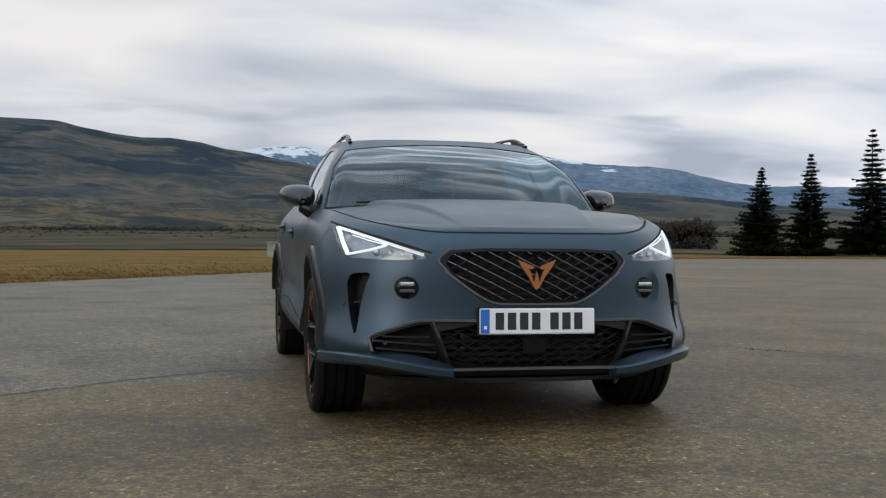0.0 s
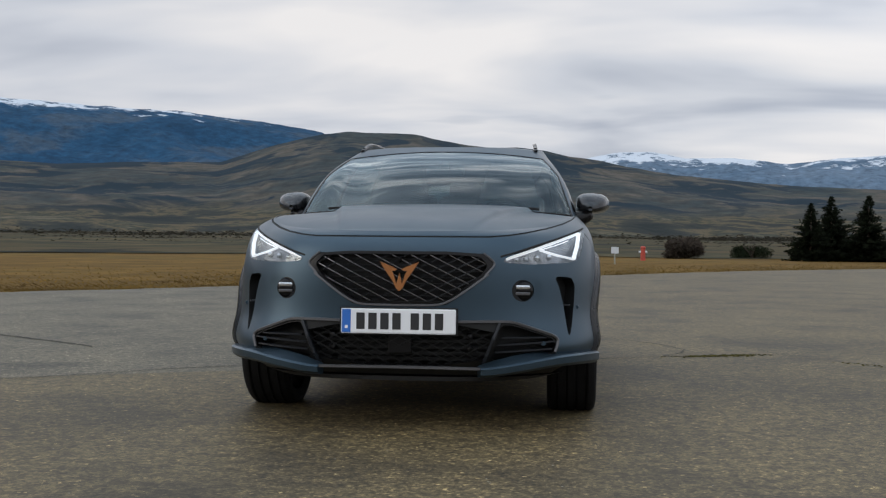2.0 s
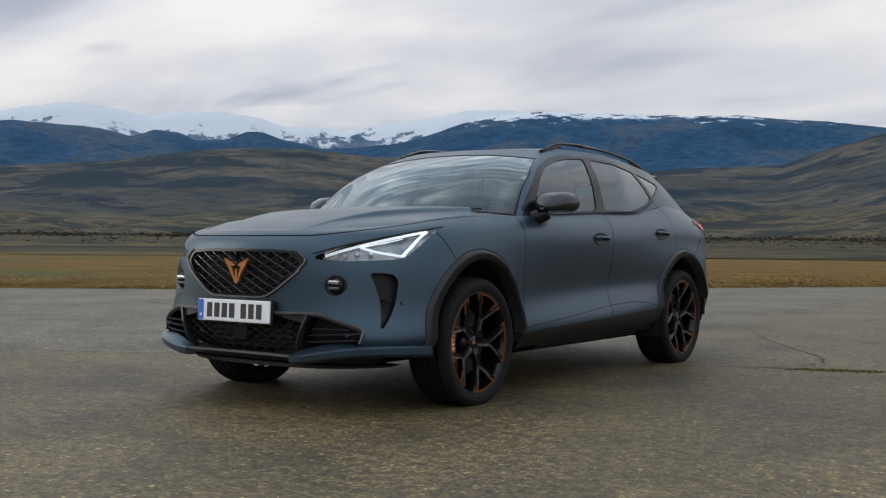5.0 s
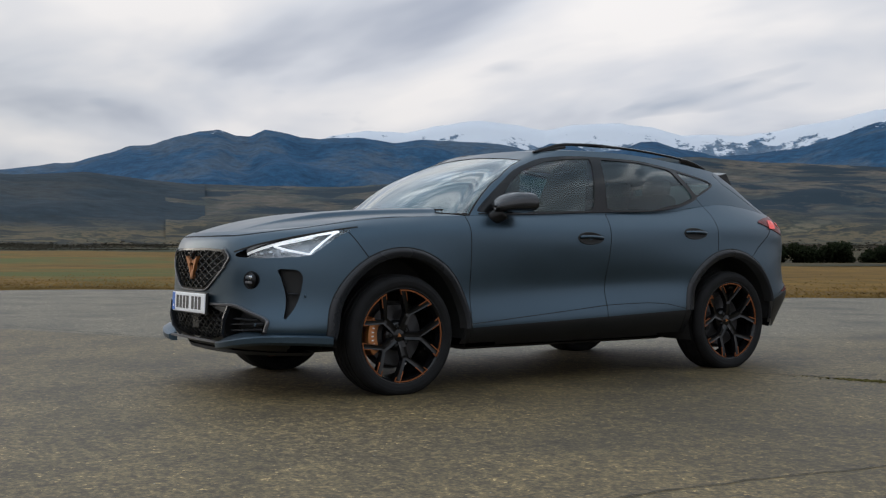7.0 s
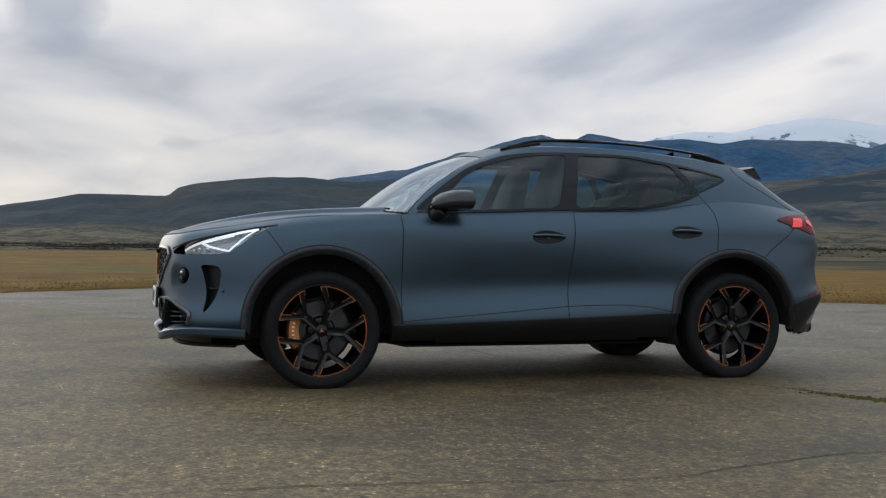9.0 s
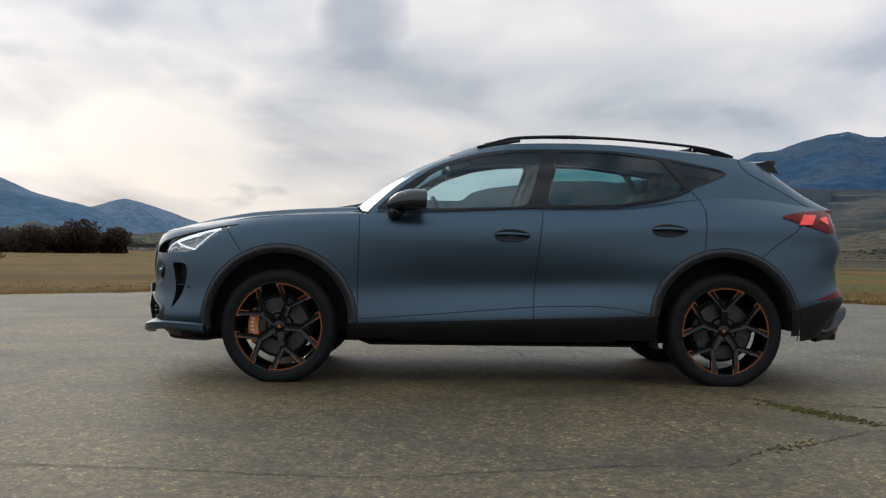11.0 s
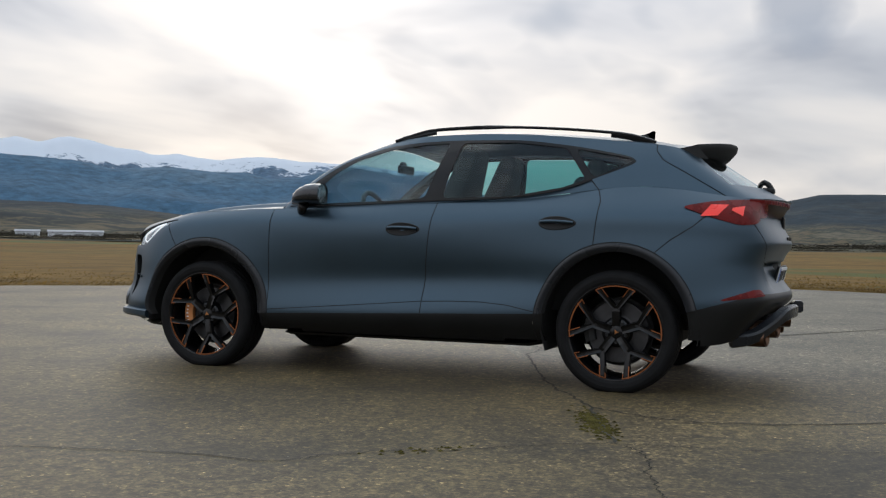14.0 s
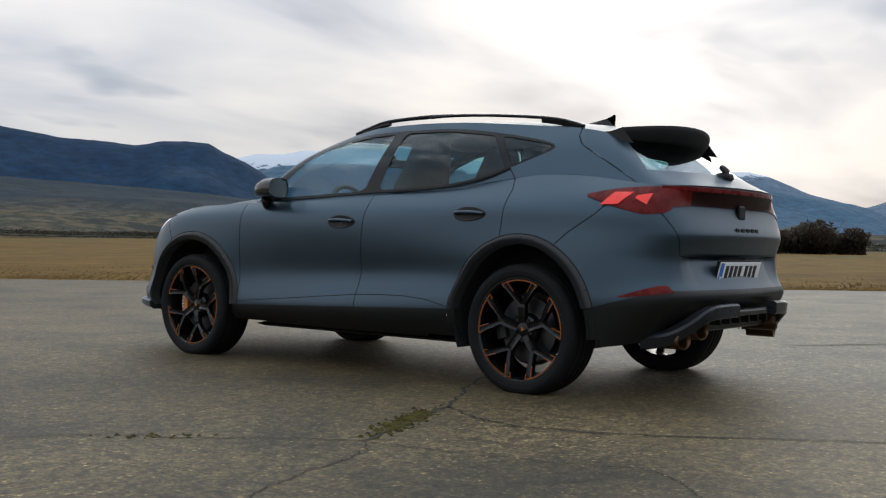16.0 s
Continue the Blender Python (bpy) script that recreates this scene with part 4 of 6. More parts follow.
class Skin:
    """Quads with smooth normals that can be cut along curves; each face has a label."""

    def __init__(self, grid, label, flip=False):
        n, m = grid.shape[:2]
        du, dv = np.gradient(grid, axis=0), np.gradient(grid, axis=1)
        nor = np.cross(du, dv)
        nor /= np.linalg.norm(nor, axis=2)[..., None] + 1e-12
        if flip:
            nor = -nor
        self.v = [p for p in grid.reshape(-1, 3)]
        self.n = [p for p in nor.reshape(-1, 3)]
        self.f, self.l = [], []
        for i in range(n - 1):
            for j in range(m - 1):
                q = (i * m + j, (i + 1) * m + j, (i + 1) * m + j + 1, i * m + j + 1)
                self.f.append(q[::-1] if flip else q)
                self.l.append(label)

    def mark(self, field, label, only=None, gate=None):
        """Cuts along field = 0 and gives the faces where it is negative the label."""
        v = np.array(self.v)
        d = field(v)
        d[np.abs(d) < 1e-6] = 1e-6
        ok = np.ones(len(v), bool) if gate is None else gate(v)
        faces, labels, made = [], [], {}
        for f, l in zip(self.f, self.l):
            if (only and l not in only) or not all(ok[i] for i in f):
                faces.append(f)
                labels.append(l)
                continue
            neg = [d[i] < 0 for i in f]
            if all(neg) or not any(neg):
                faces.append(f)
                labels.append(label if neg[0] else l)
                continue
            inside, outside = [], []
            for k, i in enumerate(f):
                j = f[(k + 1) % len(f)]
                (inside if d[i] < 0 else outside).append(i)
                if (d[i] < 0) != (d[j] < 0):
                    key = (i, j) if i < j else (j, i)
                    if key not in made:
                        a, b = key
                        t = d[a] / (d[a] - d[b])
                        made[key] = len(self.v)
                        self.v.append(self.v[a] * (1 - t) + self.v[b] * t)
                        nn = self.n[a] * (1 - t) + self.n[b] * t
                        self.n.append(nn / np.linalg.norm(nn))
                    inside.append(made[key])
                    outside.append(made[key])
            for poly, name in ((inside, label), (outside, l)):
                if len(poly) > 2:
                    faces.append(tuple(poly))
                    labels.append(name)
        self.f, self.l = faces, labels

    def slit(self, signed, half, only, gate, label="gap"):
        """Cuts both sides of a line and labels the narrow band between them."""
        for off in (half, -half):
            keep = list(self.l)
            self.l = [l if l in only else "\0" + l for l in self.l]
            tag = {l: l for l in set(self.l)}
            for name in only:
                if name in tag:
                    self.mark(lambda v: signed(v)[0] - off, "\1" + name, {name}, gate)
            self.l = [l.strip("\0\1") for l in self.l]
        v = np.array(self.v)
        mid = np.array([v[list(f)].mean(axis=0) for f in self.f])
        d, reach = signed(mid)
        ok = gate(mid)
        self.l = [label if (l in only and ok[i] and abs(d[i]) < half and reach[i] < half * 3) else l for i, l in enumerate(self.l)]

    def take(self, *labels):
        """Verts, normals and faces of some labels."""
        pick = [f for f, l in zip(self.f, self.l) if l in labels]
        used = sorted({i for f in pick for i in f})
        index = {i: k for k, i in enumerate(used)}
        return np.array([self.v[i] for i in used]).reshape(-1, 3), np.array([self.n[i] for i in used]).reshape(-1, 3), [tuple(index[i] for i in f) for f in pick]


def rim_of(faces):
    """The directed border edges of some faces."""
    seen = {}
    for f in faces:
        for k in range(len(f)):
            seen[(f[k], f[(k + 1) % len(f)])] = True
    return [e for e in seen if (e[1], e[0]) not in seen]


def outline(points, rounds=2, cut=0.18):
    """A polygon with its corners cut smooth."""
    p = np.array(points, float)
    for _ in range(rounds):
        q = np.roll(p, -1, axis=0)
        p = np.stack([p * (1 - cut) + q * cut, p * cut + q * (1 - cut)], 1).reshape(-1, 2)
    return p


def inside_of(poly, a, b):
    """Signed distance to a polygon in the plane of axes a, b: negative inside."""
    poly = np.array(poly, float)

    def field(v):
        p = v[:, (a, b)]
        best = np.full(len(p), 1e9)
        wind = np.zeros(len(p), bool)
        for s, e in zip(poly, np.roll(poly, -1, axis=0)):
            ed, w0 = e - s, p - s
            t = np.clip((w0 @ ed) / (ed @ ed + 1e-12), 0, 1)
            best = np.minimum(best, np.linalg.norm(w0 - t[:, None] * ed, axis=1))
            c = (s[1] > p[:, 1]) != (e[1] > p[:, 1])
            with np.errstate(divide="ignore", invalid="ignore"):
                x = s[0] + (p[:, 1] - s[1]) * ed[0] / (ed[1] if ed[1] else 1e-12)
            wind ^= c & (p[:, 0] < x)
        return np.where(wind, -best, best)
    return field


def line_field(points, a, b):
    """Signed distance to a polyline run on at both ends, and the distance to its true length, in the plane of axes a, b."""
    pts = np.array(points, float)
    first, last = pts[0] - pts[1], pts[-1] - pts[-2]
    run = np.vstack([pts[0] + first / np.linalg.norm(first) * 3, pts, pts[-1] + last / np.linalg.norm(last) * 3])

    def field(v):
        p = v[:, (a, b)]
        best, sign, reach = np.full(len(p), 1e9), np.ones(len(p)), np.full(len(p), 1e9)
        for k, (s, e) in enumerate(zip(run[:-1], run[1:])):
            ed, w0 = e - s, p - s
            t = np.clip((w0 @ ed) / (ed @ ed), 0, 1)
            d = np.linalg.norm(w0 - t[:, None] * ed, axis=1)
            nearer = d < best
            best = np.where(nearer, d, best)
            sign = np.where(nearer, np.sign(ed[0] * w0[:, 1] - ed[1] * w0[:, 0]), sign)
            if 0 < k < len(run) - 2:
                reach = np.minimum(reach, d)
        return best * sign, reach
    return field


car = thing("car", "matt blue-grey sports crossover car with copper details, parked on tarmac", "car")


def both_sides(name, v, n, faces, mat, parent, label="", joined=False):
    """Adds the left piece and its mirror image, as two parts or as one."""
    if not len(faces):
        return None
    mv, mn = v * (-1, 1, 1), n * (-1, 1, 1)
    back = [tuple(reversed(f)) for f in faces]
    if joined:
        k = len(v)
        return solid(name, np.vstack([v, mv]), list(faces) + [tuple(i + k for i in f) for f in back], mat, parent, label, np.vstack([n, mn]), True)
    return solid(name, v, faces, mat, parent, label, n, True), solid(name, mv, back, mat, parent, label, mn, True)


def recess(v, faces, depth):
    """Walls from the border of some faces inward along depth, and the floor moved there."""
    d = np.asarray(depth, float)
    walls, wf = [], []
    for a, b in rim_of(faces):
        k = len(walls)
        walls += [v[a], v[b], v[b] + d, v[a] + d]
        wf.append((k + 3, k + 2, k + 1, k))
    return np.array(walls), wf


WHEEL_F, WHEEL_R, HUB_Z = 0.0, 2.68, 0.350
GAP = 0.0028
skin = hull(NET, 420, 64)
# the tail: a sharp crease across it, a dark face below, and a bay for the plate with sloping cheeks
sx, sy, sz = np.abs(skin[..., 0]), skin[..., 1], skin[..., 2]
tail_end = np.clip((sy - 3.06) / 0.22, 0, 1)
below = np.clip((0.850 - sz) / 0.105, 0, 1) * np.clip((sz - 0.575) / 0.150, 0, 1)
bay = np.clip((0.60 - sx) / 0.13, 0, 1) * np.clip((0.752 - sz) / 0.014, 0, 1) * np.clip((sz - 0.575) / 0.150, 0, 1)
skin[..., 1] -= tail_end * (0.013 * below + 0.034 * bay)
body = Skin(skin, "side")
left = lambda v: v[:, 0] > 0.70
front_side = lambda v: v[:, 1] < -0.25


ARCHES = ((WHEEL_F + 0.002, 0.376, 0.466, 0.416), (WHEEL_R - 0.006, 0.388, 0.456, 0.408))   # centre along and up, outer and inner radius


def circle(y, z, r):
    return lambda v: np.hypot(v[:, 1] - y, v[:, 2] - z) - r


side_gate = lambda v: (v[:, 1] > -0.6) & (v[:, 1] < 3.3) & (v[:, 0] > 0.6)
for wy, wz, ro, ri in ARCHES:
    body.mark(circle(wy, wz, ro), "arch", gate=side_gate)
    body.mark(circle(wy, wz, ri), "hole", gate=side_gate)
for wy, wz, ro, ri in ARCHES:
    body.slit(lambda v: (circle(wy, wz, ro + 0.003)(v), np.abs(circle(wy, wz, ro + 0.003)(v))), 0.003, {"side"}, side_gate)
# black sill under the doors, black foot of the bumpers
body.mark(lambda v: v[:, 2] - (0.378 + 0.034 * (v[:, 1] - 0.47)), "sill", {"side", "arch"}, lambda v: (v[:, 1] > 0.2) & (v[:, 1] < 2.6) & (v[:, 0] > 0.6))
body.mark(lambda v: v[:, 2] - (0.478 + 0.10 * np.clip((v[:, 1] - 3.08) / 0.35, 0, 1)), "rear_foot", {"side", "arch"}, lambda v: v[:, 1] > 2.72)
body.mark(lambda v: v[:, 2] - 0.312, "front_foot", {"side"}, lambda v: v[:, 1] < -0.2)
# lamps
HEADLAMP = outline([(.455, .806), (.475, .790), (.60, .782), (.795, .792), (.822, .85), (.838, .938), (.825, .948)], 1)
body.mark(inside_of(HEADLAMP, 0, 2), "headlamp", {"side"}, lambda v: v[:, 1] < -0.22)
TAILLAMP = outline([(3.02, 1.046), (3.16, 1.074), (3.30, 1.088), (3.7, 1.094), (3.7, .990), (3.43, .990), (3.405, .955), (3.33, .948), (3.18, .990)], 1, 0.1)
body.mark(inside_of(TAILLAMP, 1, 2), "taillamp", {"side"}, lambda v: v[:, 1] > 2.9)
# the light bar's dark colour also covers the ledge's shaded underside
body.mark(lambda v: v[:, 2] - (1.000 - 0.010 * np.clip((v[:, 0] - 0.51) / 0.10, 0, 1)), "side", {"taillamp"}, lambda v: (v[:, 1] > 3.25) & (v[:, 0] < 0.66))
# openings of the nose
GRILLE = outline([(-.4, .826), (.352, .826), (.398, .776), (.355, .722), (.215, .622), (.17, .612), (-.4, .612)], 1)
GRILLE_FRAME = outline([(-.5, .839), (.372, .839), (.430, .784), (.374, .714), (.225, .604), (.175, .595), (-.5, .595)], 1)
body.mark(inside_of(GRILLE_FRAME, 0, 2), "grille_frame", {"side"}, front_side)
body.mark(inside_of(GRILLE, 0, 2), "grille", {"grille_frame"}, front_side)
LOWER = outline([(-.6, .512), (.440, .512), (.365, .322), (-.6, .322)], 1)
INTAKE = outline([(.455, .512), (.52, .506), (.685, .448), (.700, .425), (.690, .378), (.55, .366), (.405, .330)], 1)
INTAKE_TRIM = outline([(-.6, .527), (.47, .530), (.53, .522), (.70, .458), (.716, .425), (.700, .365), (.55, .352), (.39, .312), (-.6, .312)], 1)
body.mark(inside_of(INTAKE_TRIM, 0, 2), "intake_trim", {"side", "front_foot"}, front_side)
body.mark(inside_of(LOWER, 0, 2), "lower_grille", {"intake_trim"}, front_side)
body.mark(inside_of(INTAKE, 0, 2), "intake", {"intake_trim"}, front_side)
CURTAIN = outline([(.694, .728), (.772, .722), (.790, .685), (.786, .60), (.777, .50), (.769, .452), (.761, .456), (.748, .52), (.735, .60), (.715, .68)], 1)
body.mark(inside_of(CURTAIN, 0, 2), "curtain", {"side"}, lambda v: v[:, 1] < -0.4)
FOG_X, FOG_Z = 0.552, 0.663
body.mark(lambda v: np.hypot(v[:, 0] - FOG_X, v[:, 2] - FOG_Z) - 0.088, "fog_ring", {"side"}, front_side)
body.mark(lambda v: np.hypot(v[:, 0] - FOG_X, v[:, 2] - FOG_Z) - 0.050, "fog", {"fog_ring"}, front_side)
# red reflectors
body.mark(inside_of([(3.20, .533), (3.46, .567), (3.43, .602), (3.40, .600)], 1, 2), "reflector", {"side", "rear_foot"}, lambda v: (v[:, 1] > 3.1) & (v[:, 0] > 0.5))
# panel gaps
for pts, gate in (([(.47, .30), (.468, .60), (.475, .95), (.47, 1.2)], lambda v: (v[:, 0] > 0.7) & (v[:, 1] > 0.3) & (v[:, 1] < 0.7)),
                  ([(1.515, .30), (1.522, .50), (1.540, .72), (1.568, .95), (1.60, 1.2)], lambda v: (v[:, 0] > 0.7) & (v[:, 1] > 1.3) & (v[:, 1] < 1.8)),
                  ([(2.545, .78), (2.562, .95), (2.572, 1.08), (2.55, 1.14), (2.50, 1.20)], lambda v: (v[:, 0] > 0.6) & (v[:, 1] > 2.3) & (v[:, 1] < 2.8)),
                  ([(-.20, .76), (-.25, .83), (-.315, .925)], lambda v: (v[:, 0] > 0.6) & (v[:, 1] < 0.0)),
                  ([(2.90, .80), (2.97, .86), (3.10, .945), (3.16, 1.0)], lambda v: (v[:, 0] > 0.6) & (v[:, 1] > 2.75) & (v[:, 1] < 3.3))):
    body.slit(line_field(pts, 1, 2), GAP, {"side"}, gate)
body.slit(line_field([(.73, .96), (.665, .86), (.60, .745), (.40, .738)], 0, 2), GAP, {"side"}, lambda v: v[:, 1] > 3.25)
# the leading edge of the bonnet, above the lamps and the grille
body.slit(line_field([(.795, 1.022), (.775, 1.000), (.73, .976), (.655, .950), (.56, .927), (.48, .914), (.40, .907), (0, .906)], 0, 2), 0.0035, {"side"}, lambda v: v[:, 1] < 0.40)
# the crease along the foot of the doors, its shade cut in as a dark line
body.slit(line_field([(.474, .401), (.75, .423), (1.005, .443), (1.52, .485), (1.70, .491), (1.89, .493), (2.06, .480), (2.23, .445)], 1, 2), 0.0022, {"side"}, lambda v: (v[:, 0] > 0.7) & (v[:, 1] > 0.4) & (v[:, 1] < 2.4))
# where the arch trim and the bumper foot end above the ground
body.mark(lambda v: v[:, 2] - 0.335, "void", {"arch", "front_foot"}, lambda v: (v[:, 1] > -0.62) & (v[:, 1] < -0.2))
body.mark(lambda v: v[:, 2] - 0.285, "void", {"arch", "sill"}, lambda v: ((v[:, 1] > 0.2) & (v[:, 1] < 0.7)) | ((v[:, 1] > 2.0) & (v[:, 1] < 2.45)))
body.mark(lambda v: v[:, 2] - 0.325, "void", {"arch", "rear_foot"}, lambda v: (v[:, 1] > 2.9) & (v[:, 1] < 3.15))
# the panels left between the gaps
body.mark(lambda v: v[:, 1] - (0.47 + 0.0 * v[:, 2]), "fender", {"side"}, lambda v: v[:, 1] < 0.5)
body.mark(lambda v: v[:, 1] - np.where(v[:, 0] > 0.5, -0.20 - (v[:, 2] - 0.76) * 0.70, -0.2), "front_bumper", {"fender"}, lambda v: v[:, 1] < 0.1)
body.mark(lambda v: v[:, 1] - np.interp(v[:, 2], [.3, .5, .72, .95, 1.2], [1.515, 1.522, 1.540, 1.568, 1.60]), "front_door", {"side"}, lambda v: (v[:, 1] > 0.4) & (v[:, 1] < 1.9))
body.mark(lambda v: v[:, 1] - np.interp(v[:, 2], [.78, .95, 1.08, 1.14, 1.2], [2.545, 2.562, 2.572, 2.55, 2.50]), "rear_door", {"side"}, lambda v: (v[:, 1] > 1.4) & (v[:, 1] < 2.8))
body.mark(lambda v: np.where(v[:, 0] > 0.3, 1, 1) * (np.interp(v[:, 2], [.74, .745, .86, .96, 1.2], [.395, .60, .665, .73, .80]) - v[:, 0]) * -1, "tailgate", {"side"}, lambda v: (v[:, 1] > 3.22) & (v[:, 2] > .735))
body.mark(lambda v: (2.90 + (v[:, 2] - 0.80) * 1.32) - v[:, 1], "rear_bumper", {"side"}, lambda v: (v[:, 1] > 2.7))

both_sides("front_bumper", *body.take("front_bumper"), PAINT, car, joined=True)
both_sides("front_fender", *body.take("fender"), PAINT, car)
both_sides("front_door", *body.take("front_door"), PAINT, car)
both_sides("rear_door", *body.take("rear_door"), PAINT, car)
both_sides("rear_quarter", *body.take("side"), PAINT, car)
both_sides("rear_bumper", *body.take("rear_bumper"), PAINT, car, joined=True)
tailgate = both_sides("tailgate", *body.take("tailgate"), PAINT, car, joined=True)
both_sides("sill_cladding", *body.take("sill"), BLACK, car, "satin black sill cladding")
both_sides("rear_skirt", *body.take("rear_foot"), BLACK, car, "black lower rear bumper", joined=True)
both_sides("front_skirt", *body.take("front_foot"), BLACK, car, "black lower front bumper", joined=True)


def islands(v, n, faces):
    """The separate pieces of a mesh."""
    root = list(range(len(v)))

    def find(i):
        while root[i] != i:
            root[i] = root[root[i]]
            i = root[i]
        return i
    for f in faces:
        for i in f[1:]:
            root[find(i)] = find(f[0])
    groups = {}
    for f in faces:
        groups.setdefault(find(f[0]), []).append(f)
    for fs in groups.values():
        used = sorted({i for f in fs for i in f})
        index = {i: k for k, i in enumerate(used)}
        yield v[used], n[used], [tuple(index[i] for i in f) for f in fs]


for gv, gn, gf in islands(*body.take("gap")):
    both_sides("panel_line", gv - gn * 0.003, gn, gf, DARK, car, "dark line of a panel gap or shaded crease")

# wheel arch cladding: proud of the panel, rounded over
for wy, wz, ro, ri in ARCHES:
    av, an, af = body.take("arch")
    keep = {i for i in range(len(av)) if abs(av[i][1] - wy) < 0.6}
    af = [f for f in af if all(i in keep for i in f)]
    used = sorted({i for f in af for i in f})
    index = {i: k for k, i in enumerate(used)}
    av, an, af = av[used], an[used], [tuple(index[i] for i in f) for f in af]
    r = np.hypot(av[:, 1] - wy, av[:, 2] - wz)
    g = np.clip((ro - r) / (ro - ri), 0, 1)
    rise = 0.021 * np.sin(np.pi * np.clip(g * 1.1, 0, 1) ** 0.7 * 0.62)
    av = av + np.stack([rise, 0 * r, 0 * r], 1)
    rad = np.stack([0 * r, (av[:, 1] - wy) / r, (av[:, 2] - wz) / r], 1)
    nn = np.array([1.0, 0, 0]) + rad * (0.75 * np.cos(np.pi * g ** 0.7))[:, None]
    nn /= np.linalg.norm(nn, axis=1)[:, None]
    wv, wf = recess(av, af, (-0.07, 0, 0))
    both_sides("arch_cladding", av, nn, af, CLADDING, car, "dark grey plastic wheel arch trim")
    both_sides("arch_lip", wv, np.tile((1.0, 0, 0), (len(wv), 1)), wf, BLACK, car)
    # inner liner
    lv, lf = [], []
    start, sweep_by = (-8, 198) if wy < 1 else (-5, 207)
    for i in range(41):
        a = radians(start + sweep_by * i / 40)
        for x in (0.90, 0.58):
            lv.append((x, wy + (ri + 0.012) * math.cos(a), wz + (ri + 0.012) * math.sin(a)))
    for i in range(40):
        lf.append((2 * i, 2 * i + 1, 2 * i + 3, 2 * i + 2))
    k = len(lv)
    lv.append((0.58, wy, wz))
    lf += [(2 * i + 1, k, 2 * i + 3) for i in range(40)]
    lv = np.array(lv)
    solid("wheel_liner", lv, lf, DARK, car)
    solid("wheel_liner", lv * (-1, 1, 1), lf, DARK, car)

# bonnet, cowl, roof
G = np.array(LOOP_G)
edge_g = lambda s: loop_at(G, s)
hood_front = lambda u: edge_g(u * 3)
hood_side = lambda v: edge_g(3 + v * 3)
COWL = [(0, .37, 1.076), (.30, .395, 1.073), (.60, .455, 1.058), (.815, .50, 1.035)]
hood_rear = lambda u: spline(COWL, u * 3)
HOOD_MID = [(0, -.815, .930), (0, -.60, .985), (0, -.28, 1.028), (0, .06, 1.058), (0, .37, 1.076)]
hood_mid = lambda v: spline(HOOD_MID, v * 4)
hg = coons(hood_front, hood_rear, hood_mid, hood_side, 100, 90)
ax = np.abs(hg[..., 0]) / (0.20 + 0.20 * np.clip((hg[..., 1] + .8) / 1.2, 0, 1) + 0.04)
hg[..., 2] += 0.027 * (1 / (1 + np.exp(np.clip((ax - 1.25) * 58, -60, 60)))) * np.clip((hg[..., 1] + .75) / .5, 0, 1) - 0.004
hood = Skin(hg, "hood")
hood.mark(lambda v: -0.008 - inside_of(np.vstack([loop_at(G, np.linspace(0, 6, 60))[:, :2], spline(COWL, np.linspace(3, 0, 40))[:, :2], [(-.5, .40), (-.5, -.815)]]), 0, 1)(v), "gap")
both_sides("bonnet", *hood.take("hood"), PAINT, car, joined=True)
gv, gn, gf = hood.take("gap")
both_sides("bonnet_edge", gv, gn, gf, PAINT, car, joined=True)

CABIN_BASE = [(0, .36, 1.060), (.35, .395, 1.056), (.62, .475, 1.048), (.795, .53, 1.038), (.818, .80, 1.042), (.820, 1.1, 1.048), (.812, 1.55, 1.070), (.795, 2.0, 1.095), (.775, 2.25, 1.11), (.745, 2.68, 1.16), (.715, 3.02, 1.145), (.672, 3.295, 1.106), (.49, 3.460, 1.103), (0, 3.532, 1.106)]
CABIN_MID = [(0, 0.712, 1.318), (0.34, 0.738, 1.312), (0.58, 0.792, 1.300), (0.708, 0.825, 1.290), (0.728, 1.03, 1.286), (0.732, 1.27, 1.286), (0.732, 1.65, 1.297), (0.726, 2, 1.307), (0.712, 2.25, 1.302), (0.672, 2.68, 1.31), (0.63, 2.98, 1.288), (0.578, 3.165, 1.240), (0.39, 3.285, 1.208), (0, 3.352, 1.205)]
CABIN_TOP = [(0, 1.135, 1.49), (0.3, 1.155, 1.488), (0.48, 1.192, 1.480), (0.560, 1.235, 1.474), (0.588, 1.37, 1.487), (0.600, 1.5, 1.493), (0.607, 1.75, 1.496), (0.607, 2, 1.490), (0.599, 2.25, 1.474), (0.572, 2.68, 1.434), (0.538, 2.9, 1.408), (0.48, 3.02, 1.380), (0.3, 3.06, 1.376), (0, 3.09, 1.378)]
cabin = Skin(hull(np.array([CABIN_BASE, CABIN_MID, CABIN_TOP]), 360, 40), "shell")


def loop_field(limit, sign):
    """Negative on one side of a line round the cabin, given as a fraction of its loop."""
    def field(v):
        base = loop_at(CABIN_BASE, np.array([limit]))[0]
        mid = loop_at(CABIN_MID, np.array([limit]))[0]
        top = loop_at(CABIN_TOP, np.array([limit]))[0]
        z = v[:, 2]
        t = np.where(z < mid[2], (z - base[2]) / (mid[2] - base[2]), 1 + (z - mid[2]) / (top[2] - mid[2]))
        lx = np.where(t < 1, base[0] + (mid[0] - base[0]) * t, mid[0] + (top[0] - mid[0]) * (t - 1))
        return sign * (v[:, 0] - lx)
    return field


